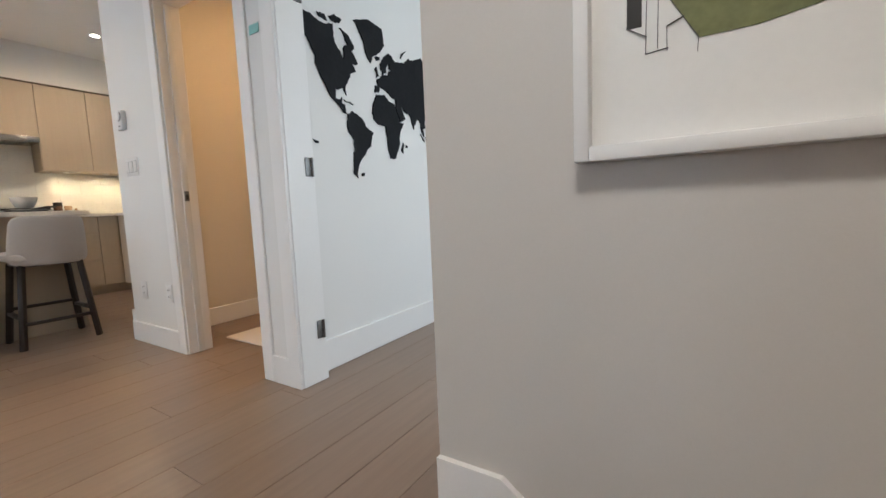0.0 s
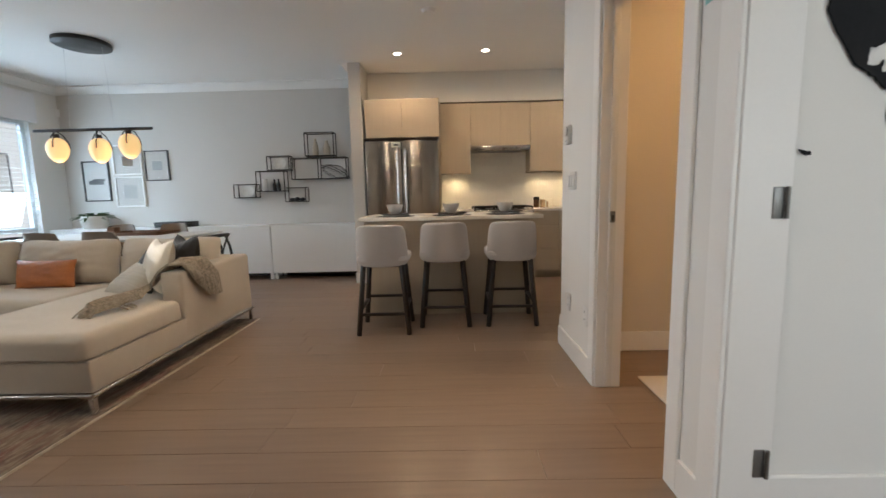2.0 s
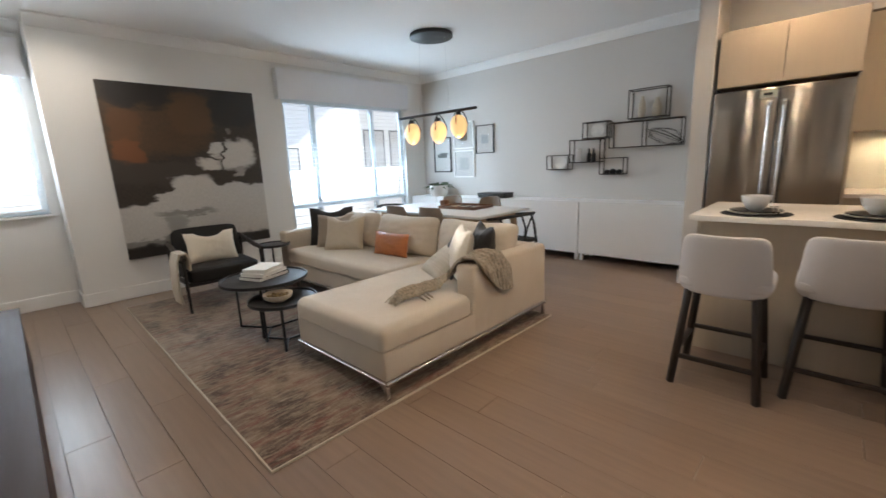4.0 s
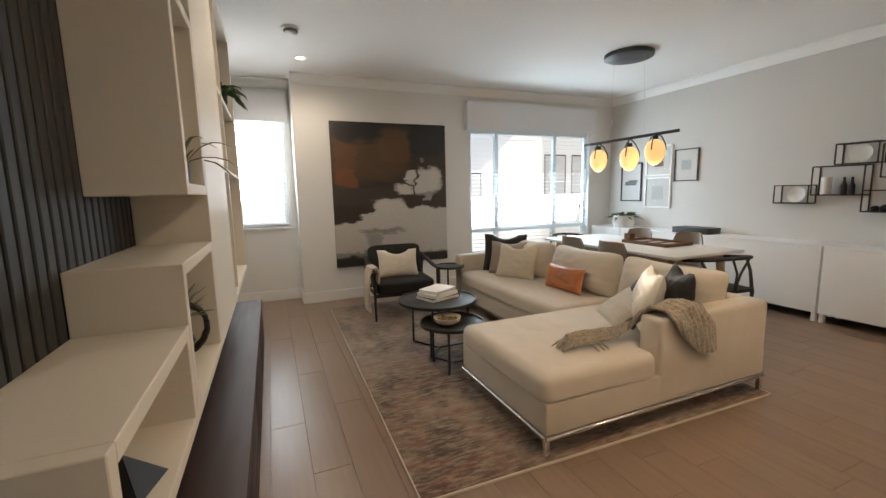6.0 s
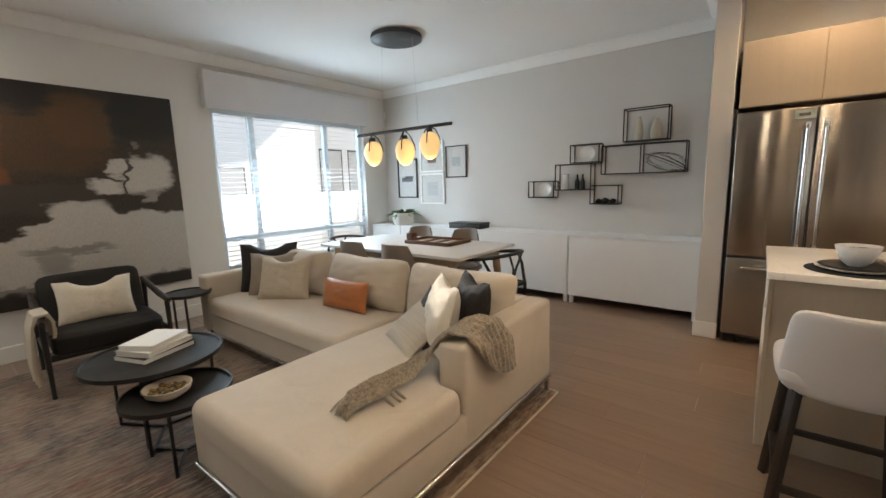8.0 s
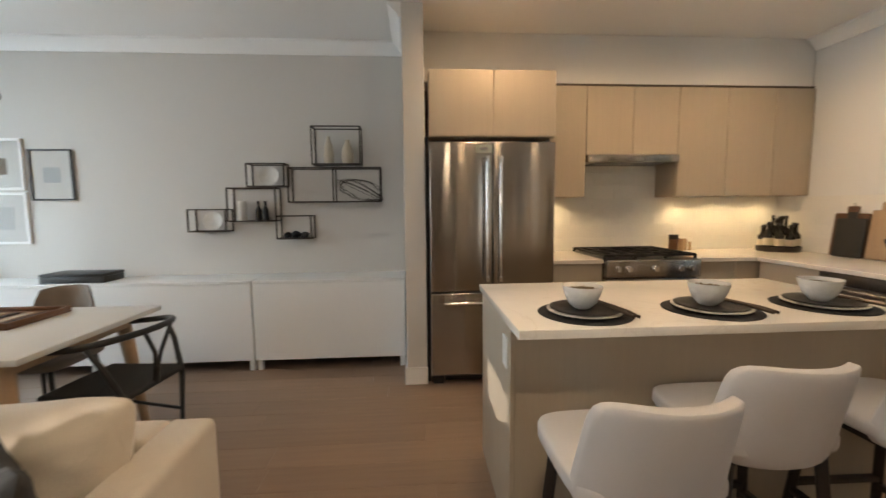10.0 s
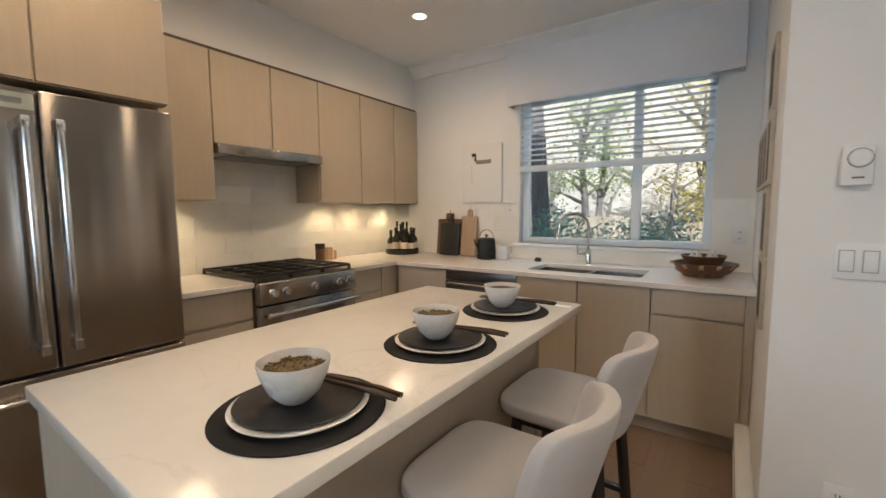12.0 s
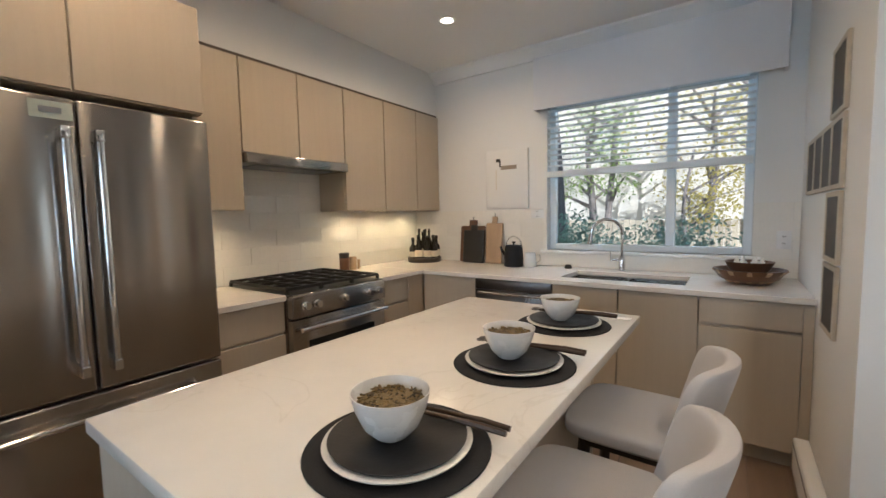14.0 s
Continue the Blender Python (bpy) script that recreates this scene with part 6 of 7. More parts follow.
part("box_body", boxes(((-0.12, -0.24, 0), (0.12, 0.24, 0.05)), bevel=0.004), M_BLACK, bx)
part("lid", boxes(((-0.123, -0.243, 0.051), (0.123, 0.243, 0.075)), bevel=0.004), M_BLACK, bx)
leafy("potted_plant", (-5.45, -3.64, 0.755), 60, 0.26, 0.022, 0.6, "leafy green plant in a white ribbed pot", 0.75, 11, (0.16, 0.18, M_CERAMIC))


def wall_frame(y0, y1, z0, z1, fw, fm, label, art=None, x=XW, dpt=0.025):
    t = thing("framed_picture", (x, (y0 + y1) / 2, z0), label, "picture", "pictures on the dining wall")
    a, h = (y1 - y0) / 2, z1 - z0
    for p, q in (((0.001, -a, 0), (dpt, -a + fw, h)), ((0.001, a - fw, 0), (dpt, a, h)), ((0.001, -a + fw, 0), (dpt, a - fw, fw)), ((0.001, -a + fw, h - fw), (dpt, a - fw, h))):
        part("frame", boxes((p, q), bevel=0.002, seg=1), fm, t)
    pr = part("print", boxes(((0.002, -a + fw, fw), (0.010, a - fw, h - fw))), M_PAPER, t)
    part("glazing", boxes(((0.014, -a + fw, fw), (0.016, a - fw, h - fw))), M_GLASS, t).visible_shadow = False
    for (u0, u1, v0, v1, m) in art or ():
        part("drawn_shape", boxes(((0.010, -a + 2 * a * u0, h * v0), (0.0115, -a + 2 * a * u1, h * v1))), m, pr)
    return t


wall_frame(-3.94, -3.55, 1.14, 1.72, 0.018, M_BLACK, "black framed print of a grey landscape", [(0.2, 0.75, 0.42, 0.52, M_GREY), (0.35, 0.8, 0.50, 0.56, M_GREY)])
wall_frame(-3.48, -3.05, 1.51, 1.94, 0.022, M_TRIM, "white framed print with a small dark motif", [(0.32, 0.68, 0.30, 0.62, M_PTAUPE)])
wall_frame(-3.48, -3.05, 1.05, 1.49, 0.022, M_TRIM, "white framed pale print", [(0.28, 0.72, 0.28, 0.72, mat("pale_grey_print", (0.62, 0.63, 0.62), 0.8))])
wall_frame(-3.01, -2.66, 1.42, 1.85, 0.014, M_BLACK, "black framed pale print", [(0.3, 0.7, 0.35, 0.65, mat("misty_print", (0.55, 0.58, 0.60), 0.8))])


def cage(y0, y1, z0, z1, label, mids=(), solid_back=False):
    """A thin metal wall shelf: front and back rectangles, corner rods, a shelf plate."""
    t = thing("wall_shelf", (XW, (y0 + y1) / 2, z0), label, "shelf", "metal wall shelves")
    a, h, dp, r = (y1 - y0) / 2, z1 - z0, 0.145, 0.010
    for x in (0.006, dp):
        bm = bmesh.new()
        for p, q in (((x, -a, 0), (x, a, 0)), ((x, -a, h), (x, a, h)), ((x, -a, 0), (x, -a, h)), ((x, a, 0), (x, a, h))):
            beam(bm, p, q, r, r)
        part("frame", bm, M_SHELF, t)
    for y in (-a, a):
        for z in (0, h):
            bm = bmesh.new()
            beam(bm, (0.006, y, z), (dp, y, z), r, r)
            part("side_bar", bm, M_SHELF, t)
    for m in mids:
        bm = bmesh.new()
        beam(bm, (dp, m - (y0 + y1) / 2, 0), (dp, m - (y0 + y1) / 2, h), r, r)
        beam(bm, (0.006, m - (y0 + y1) / 2, 0), (0.006, m - (y0 + y1) / 2, h), r, r)
        part("divider", bm, M_SHELF, t)
    part("shelf_plate", boxes(((0.006, -a, -0.006), (dp, a, 0.0))), M_SHELF, t)
    return t


M_SHELF = mat("bronze_metal", (0.045, 0.036, 0.030), 0.45, metal=0.6, var=0.1)
cage(-0.63, -0.225, 1.71, 2.025, "bronze metal wall shelf with two pale vases")
cage(-1.18, -0.87, 1.525, 1.715, "small bronze metal wall shelf with a shallow dish")
cage(-1.68, -1.37, 1.145, 1.33, "small bronze metal wall shelf with a shallow dish")
cage(-1.35, -0.95, 1.23, 1.51, "bronze metal wall shelf with a candle and bottles")
cage(-0.84, -0.06, 1.39, 1.68, "long bronze metal wall shelf with a wire bowl", mids=(-0.46,))
cage(-0.95, -0.66, 1.075, 1.27, "small bronze metal wall shelf with dark stones")
SXF = XW + 0.075
for y, hh, r in ((-0.50, 0.24, 0.045), (-0.34, 0.21, 0.055)):
    v = thing("vase", (SXF, y, 1.71), "pale ceramic vase on a metal wall shelf", "vase", "vases on the shelf")
    part("vase_body", turned([(0.0, 0.0), (r * 0.8, 0.0), (r, hh * 0.3), (r * 0.8, hh * 0.65), (r * 0.35, hh * 0.9), (r * 0.4, hh), (r * 0.3, hh), (0.0, hh * 0.9)], 28), M_PBEIGE, v)
for y, z, r in ((-1.02, 1.525, 0.085), (-1.51, 1.145, 0.082)):
    v = thing("dish", pose(SXF - 0.03, y, z + r + 0.001, 0, 78, 0), "round cream dish standing on its edge", "dish", "dishes on the shelves")
    part("dish_body", turned([(0.0, 0.0), (r * 0.6, 0.002), (r * 0.95, 0.022), (r, 0.030), (r * 0.92, 0.028), (r * 0.6, 0.012), (0.0, 0.010)], 36), M_CERAMIC, v)
cn = thing("pillar_candle", (SXF, -1.26, 1.23), "white pillar candle on a metal wall shelf", "candle")
part("wax", turned([(0.0, 0.0), (0.04, 0.0), (0.042, 0.004), (0.042, 0.17), (0.036, 0.176), (0.0, 0.170)], 28), M_CERAMIC, cn)
part("wick", rods(((0, 0, 0.168), (0, 0, 0.185), 0.0015, None, 6)), M_BLACK, cn)
for y in (-1.12, -1.06):
    v = thing("bottle", (SXF, y, 1.23), "small dark glass bottle on a metal wall shelf", "bottle", "bottles on the shelf")
    part("bottle_body", turned([(0.0, 0.0), (0.024, 0.0), (0.026, 0.01), (0.026, 0.09), (0.011, 0.125), (0.010, 0.165), (0.013, 0.17), (0.0, 0.171)], 20), M_STONEWARE, v)
wbw = thing("wire_bowl", (SXF, -0.24, 1.39), "twisted wire bowl on the long wall shelf", "bowl")
rnd = random.Random(9)
for k in range(16):
    a0, tl = rnd.uniform(0, 6.28), rnd.uniform(-0.5, 0.5)
    bm = bmesh.new()
    tube(bm, [(0.055 * math.cos(a), 0.19 * math.cos(a + a0) * rnd.uniform(0.8, 1.05), 0.10 + 0.09 * math.sin(a + a0 * 0.5) + 0.02 * tl * math.cos(a)) for a in [math.pi * i / 9 for i in range(10)]], 0.002, 5)
    part("wire", bm, M_SHELF, wbw)
for k, (y, r) in enumerate(((-0.88, 0.035), (-0.81, 0.042), (-0.73, 0.034))):
    bm = bmesh.new()
    bmesh.ops.create_icosphere(bm, subdivisions=3, radius=r)
    for v in bm.verts:
        v.co *= 1 + 0.25 * noise.noise(v.co * 22 + Vector((k, 0, 0)))
        v.co.z *= 0.8
    lo = min(v.co.z for v in bm.verts)
    for v in bm.verts:
        v.co.z -= lo
    solid("stone", bm, M_STONEWARE, "dark rough stone on a small wall shelf", "stone", at=(SXF, y, 1.075), group="stones on the shelf")
solid("corner_sensor", boxes(((-0.02, -0.02, -0.05), (0.02, 0.02, 0.05)), bevel=0.008), M_PLASTIC, "small white motion sensor in the ceiling corner", "sensor", at=pose(XW + 0.03, YS + 0.03, 2.40, 0, 0, 45))

# ---- kitchen counter things ----
ZT = 0.916
tn = thing("lazy_susan", (-5.42, 3.50, ZT), "dark round turntable tray", "tray")
part("tray_base", turned([(0.0, 0.0), (0.16, 0.0), (0.165, 0.02), (0.165, 0.045), (0.158, 0.045), (0.156, 0.022), (0.0, 0.020)], 40), M_DARKWOOD, tn)
MB = mat("dark_bottle_glass", (0.018, 0.014, 0.008), 0.12, var=0.1, bump=0)
MLAB = mat("cream_label_paper", (0.60, 0.52, 0.40), 0.8)
rnd = random.Random(12)
for k in range(14):
    a = 2 * math.pi * k / 9
    rr = 0.118 if k < 9 else 0.050 if k < 13 else 0.0
    h = rnd.uniform(0.17, 0.24) if k < 9 else rnd.uniform(0.25, 0.30)
    if k >= 9:
        a = 2 * math.pi * (k - 9) / 4 + 0.4
    b = thing("oil_bottle", pose(-5.42 + rr * math.cos(a), 3.50 + rr * math.sin(a), ZT + 0.021, 0, 0, math.degrees(a)), "dark glass oil bottle with a pale label on the turntable", "bottle", "bottles on the turntable")
    r = 0.036 if k < 9 else 0.028
    part("bottle_body", turned([(0.0, 0.0), (r * 0.95, 0.0), (r, 0.006), (r, h * 0.58), (r * 0.4, h * 0.75), (r * 0.36, h * 0.94), (r * 0.45, h * 0.95), (r * 0.45, h), (0.0, h)], 20), MB, b)
    part("paper_label", turned([(r + 0.0008, h * 0.16), (r + 0.0008, h * 0.44)], 20), MLAB, b, "cream paper label")
    part("cap", turned([(0.0, h + 0.018), (r * 0.42, h + 0.017), (r * 0.42, h - 0.012), (r * 0.46, h - 0.012)], 16), M_BLACK, b)


def board(x, w, h, th, y, lean, m, label):
    t = thing("cutting_board", pose(x, y, ZT, -lean, 0, 0), label, "cutting board", "boards against the wall")
    bm = boxes(((-w / 2, 0, 0), (w / 2, th, h * 0.86)), bevel=0.012, seg=3)
    part("board_body", bm, m, t)
    part("grip", boxes(((-w * 0.16, 0.001, h * 0.86 - 0.01), (w * 0.16, th - 0.001, h)), bevel=0.008, seg=3), m, t)
    part("hanging_loop", rods(((0, th / 2, h * 0.95), (0, th / 2, h + 0.03), 0.003, None, 6)), M_BLACK, t)


board(-4.97, 0.27, 0.40, 0.02, 3.645, 6, M_WALNUT, "dark walnut cutting board leaning on the wall")
board(-4.93, 0.225, 0.355, 0.018, 3.600, 6, M_BLACK, "small black cutting board leaning on a walnut one")
board(-4.73, 0.17, 0.43, 0.02, 3.625, 6, M_OAK, "pale wooden cutting board leaning on the wall")
kt = thing("kettle", (-4.47, 3.52, ZT), "matte black kettle with a thin bail handle", "kettle")
part("kettle_body", turned([(0.0, 0.0), (0.075, 0.0), (0.080, 0.006), (0.080, 0.06), (0.082, 0.062), (0.078, 0.12), (0.072, 0.175), (0.060, 0.182), (0.0, 0.186)], 32), M_STONEWARE, kt)
part("lid_knob", turned([(0.008, 0.184), (0.008, 0.195), (0.016, 0.200), (0.014, 0.212), (0.0, 0.214)], 16), M_BLACK, kt)
bm = bmesh.new()
tube(bm, [(-0.070, 0, 0.09), (-0.105, 0, 0.12), (-0.125, 0, 0.165)], [0.016, 0.012, 0.008], 10)
part("spout", bm, M_STONEWARE, kt)
bm = bmesh.new()
tube(bm, [(0.072 * math.cos(a), 0.0, 0.17 + 0.085 * math.sin(a)) for a in [math.pi * i / 14 for i in range(15)]], 0.004, 8)
part("bail", bm, M_CHROME, kt, "thin steel bail handle")
jg = thing("glass_jug", (-4.33, 3.54, ZT), "small clear glass jug behind the kettle", "jug")
part("jug_body", turned([(0.0, 0.0), (0.050, 0.0), (0.054, 0.01), (0.050, 0.09), (0.044, 0.12), (0.041, 0.12), (0.046, 0.09), (0.050, 0.012), (0.0, 0.006)], 28), mat("pale_glass", (0.70, 0.72, 0.72), 0.1, var=0.02, bump=0), jg)
bm = bmesh.new()
tube(bm, [(0.047, 0, 0.10), (0.085, 0, 0.105), (0.09, 0, 0.06), (0.052, 0, 0.03)], 0.004, 8)
part("handle", bm, M_CHROME, jg)
dc = thing("drain_stopper", (-4.02, 3.58, ZT), "small black sink plug on the worktop", "plug")
part("plug_body", turned([(0.0, 0.0), (0.026, 0.0), (0.030, 0.006), (0.022, 0.03), (0.0, 0.034)], 20), M_BLACK, dc)
for k, (z, r, h, lab) in enumerate(((0, 0.185, 0.085, "large slatted brown wooden bowl on the counter"), (0.055, 0.125, 0.075, "smaller brown wooden bowl nested in a large one"))):
    b = thing("wooden_bowl", (-2.86, 3.40, ZT + z), lab, "bowl", "wooden bowls")
    part("bowl_body", turned([(0.0, 0.0), (r * 0.45, 0.0), (r * 0.8, h * 0.35), (r, h), (r * 0.93, h), (r * 0.72, h * 0.42), (0.0, h * 0.18)], 40), M_WALNUT, b)
    if k == 0:
        for q in range(12):
            a = 2 * math.pi * q / 12
            bm = bmesh.new()
            beam(bm, (r * 0.56 * math.cos(a), r * 0.56 * math.sin(a), 0.006), (r * 1.0 * math.cos(a), r * 1.0 * math.sin(a), h - 0.006), 0.024, 0.008)
            part("pale_stave", bm, M_OAK, b)
    else:
        for q in range(6):
            a = q * 1.05
            sp = part("ornament", turned([(0.0, 0.0), (0.022, 0.006), (0.026, 0.022), (0.012, 0.045), (0.004, 0.07), (0.0, 0.075)], 16, (0.06 * math.cos(a), 0.06 * math.sin(a), h * 0.45)), M_CERAMIC, b, "white glazed pear")
for k, (y, h, r, m) in enumerate(((2.62, 0.15, 0.040, M_WALNUT), (2.71, 0.11, 0.034, M_OAK), (2.78, 0.08, 0.012, M_OAK))):
    t = thing("spice_jar", (-5.58, y, ZT), "small wooden-lidded jar on the counter by the range", "jar", "jars by the range")
    part("jar_body", turned([(0.0, 0.0), (r, 0.0), (r, h * 0.72), (0.0, h * 0.72)], 24), m, t)
    part("lid", turned([(r * 1.03, h * 0.72), (r * 1.03, h * 0.98), (r * 0.95, h), (0.0, h)], 24), M_BLACK if k == 0 else m, t)

kp = thing("canvas_print", (-4.62, YN, 1.41), "white canvas print with a small dark bird drawing", "picture")
part("canvas", boxes(((-0.205, -0.028, 0.0), (0.205, -0.001, 0.525)), bevel=0.003), M_WHITEWALL, kp)
for a, b, m in (((-0.07, 0.375), (-0.055, 0.43), M_BLACK), ((-0.10, 0.42), (-0.06, 0.45), M_BLACK), ((-0.055, 0.35), (0.10, 0.385), M_PTAUPE), ((-0.105, 0.17), (-0.098, 0.35), M_PWHITE)):
    part("drawn_shape", boxes(((a[0], -0.0305, a[1]), (b[0], -0.028, b[1]))), m, kp)


def plate(name, x, z, w, h, label, n=1, y=YH - 0.002, cat="switch"):
    t = thing(name, (x, y, z), label, cat)
    part("cover", boxes(((-w / 2, -0.006, -h / 2), (w / 2, 0, h / 2)), bevel=0.003), M_PLASTIC, t)
    for k in range(n):
        cx = -w / 2 + w * (k + 0.5) / n
        if cat == "switch":
            part("rocker_gap", boxes(((cx - 0.019, -0.0075, -0.035), (cx + 0.019, -0.006, 0.035))), M_GAP, t, "grey gap round the rocker")
            part("rocker", boxes(((cx - 0.016, -0.010, -0.032), (cx + 0.016, -0.006, 0.032)), bevel=0.002), M_PLASTIC, t)
        else:
            for s in (-1, 1):
                part("socket", boxes(((cx - 0.016, -0.008, s * 0.022 - 0.014), (cx + 0.016, -0.006, s * 0.022 + 0.014)), bevel=0.002), M_PLASTIC, t)
                part("slot", boxes(((cx - 0.007, -0.0085, s * 0.022 - 0.005), (cx - 0.004, -0.0079, s * 0.022 + 0.006))), M_BLACK, t)
                part("slot", boxes(((cx + 0.004, -0.0085, s * 0.022 - 0.005), (cx + 0.007, -0.0079, s * 0.022 + 0.006))), M_BLACK, t)
    return t


plate("light_switch", -2.37, 1.165, 0.165, 0.115, "white three-rocker light switch plate", 3)
plate("wall_outlet", -2.40, 0.365, 0.075, 0.115, "white duplex wall outlet", 1, cat="outlet")
plate("wall_outlet", -2.06, 0.365, 0.075, 0.115, "white duplex wall outlet", 1, cat="outlet")
ts = thing("thermostat", (-2.42, YH - 0.002, 1.46), "white wall thermostat with a round dial", "thermostat")
part("case", boxes(((-0.037, -0.028, -0.06), (0.037, 0, 0.06)), bevel=0.006), M_PLASTIC, ts)
part("dial", turned([(0.027, 0.0), (0.027, 0.006), (0.022, 0.010), (0.0, 0.010)], 28), M_PLASTIC, ts, "round dial", pose(0.004, -0.028, 0.022, 90, 0, 0))
part("dial_ring", turned([(0.027, 0.0), (0.0295, 0.0), (0.0295, 0.004), (0.027, 0.004)], 28), M_GREY, ts, "grey ring", pose(0.004, -0.028, 0.022, 90, 0, 0))
part("label_bar", boxes(((-0.012, -0.0285, -0.040), (0.016, -0.028, -0.034))), M_GREY, ts, "small grey marking")

# slim frames on the kitchen end wall
M_FRAME = mat("limed_wood", (0.50, 0.43, 0.33), 0.6, var=0.12, fine=40)
M_PANEL = mat("dark_brown_panel", (0.060, 0.048, 0.038), 0.7, var=0.2)
for (y0, y1, z0, z1, n) in ((2.50, 2.78, 1.73, 2.02, 1), (2.50, 3.42, 1.43, 1.72, 4), (2.50, 2.78, 1.13, 1.42, 1), (2.50, 2.78, 0.83, 1.12, 1)):
    t = thing("slim_picture", (XE, (y0 + y1) / 2, z0), "pale wooden frame with dark panels" if n == 1 else "long pale wooden frame with four dark panels", "picture", "frames on the kitchen wall")
    a, h, fw = (y1 - y0) / 2, z1 - z0, 0.02
    part("frame", boxes(((-0.016, -a, 0), (-0.001, -a + fw, h)), ((-0.016, a - fw, 0), (-0.001, a, h)), ((-0.016, -a + fw, 0), (-0.001, a - fw, fw)), ((-0.016, -a + fw, h - fw), (-0.001, a - fw, h)), *[((-0.016, -a + 2 * a * k / n - 0.01, fw), (-0.001, -a + 2 * a * k / n + 0.01, h - fw)) for k in range(1, n)], bevel=0.002, seg=1), M_FRAME, t)
    for k in range(n):
        part("panel", boxes(((-0.013, -a + 2 * a * k / n + fw, fw), (-0.003, -a + 2 * a * (k + 1) / n - fw, h - fw))), M_PANEL, t, "dark panel")
ht = thing("baseboard_heater", (XE, 2.62, 0.0), "white electric baseboard heater along the wall", "heater")
part("casing", boxes(((-0.065, -0.42, 0.03), (-0.002, 0.36, 0.20)), bevel=0.010, seg=3), M_PLASTIC, ht)
part("end_cap", boxes(((-0.068, -0.45, 0.025), (-0.001, -0.42, 0.205)), bevel=0.008), M_PLASTIC, ht)
part("grille_slot", boxes(((-0.067, -0.40, 0.165), (-0.064, 0.34, 0.178))), M_GREY, ht, "grey outlet slot")

# ---- hall, den and bathroom ----
mt = thing("bath_mat", (-1.72, 2.75, 0.0), "white bath mat on the bathroom floor", "mat")
part("cotton_top", boxes(((-0.28, -0.30, 0.003), (0.28, 0.30, 0.016)), bevel=0.006), M_MATT, mt)
pf = thing("framed_picture", (0.497, 1.87, 0.905), "wide white framed ink drawing with a green shape", "picture")
W, HH = 1.05, 0.95
for p, q in (((0, -0.045, 0), (0.030, -0.001, HH)), ((W - 0.03, -0.045, 0), (W, -0.001, HH)), ((0.03, -0.045, 0), (W - 0.03, -0.001, 0.030)), ((0.03, -0.045, HH - 0.03), (W - 0.03, -0.001, HH))):
    part("frame", boxes((p, q), bevel=0.003), M_TRIM, pf)
part("print", boxes(((0.03, -0.012, 0.03), (W - 0.03, -0.002, HH - 0.03))), M_PAPER, pf)
MG = mat("olive_paint", (0.16, 0.17, 0.07), 0.7, var=0.25, scale=12)
bm = bmesh.new()
vs = [bm.verts.new((x, -0.0135, z)) for x, z in ((0.15, 0.31), (0.215, 0.203), (0.30, 0.204), (0.385, 0.218), (0.44, 0.45), (0.16, 0.45))]
bm.faces.new(vs)
r = bmesh.ops.extrude_face_region(bm, geom=bm.faces[:])
for v in r["geom"]:
    if isinstance(v, bmesh.types.BMVert):
        v.co.y += 0.0012
part("green_shape", bm, MG, pf, "olive green brushed shape")
bm = bmesh.new()
for p, q, w in (((0.108, 0.245), (0.108, 0.45), 0.026), ((0.128, 0.193), (0.131, 0.45), 0.0045), ((0.148, 0.20), (0.150, 0.45), 0.003), ((0.128, 0.193), (0.166, 0.197), 0.004), ((0.164, 0.192), (0.163, 0.236), 0.005), ((0.163, 0.235), (0.191, 0.246), 0.007), ((0.095, 0.247), (0.130, 0.224), 0.006), ((0.212, 0.180), (0.214, 0.215), 0.002), ((0.150, 0.31), (0.214, 0.204), 0.003)):
    beam(bm, (p[0], -0.0125, p[1]), (q[0], -0.0125, q[1]), w, 0.001)
part("ink_lines", bm, M_BLACK, pf, "black ink strokes")

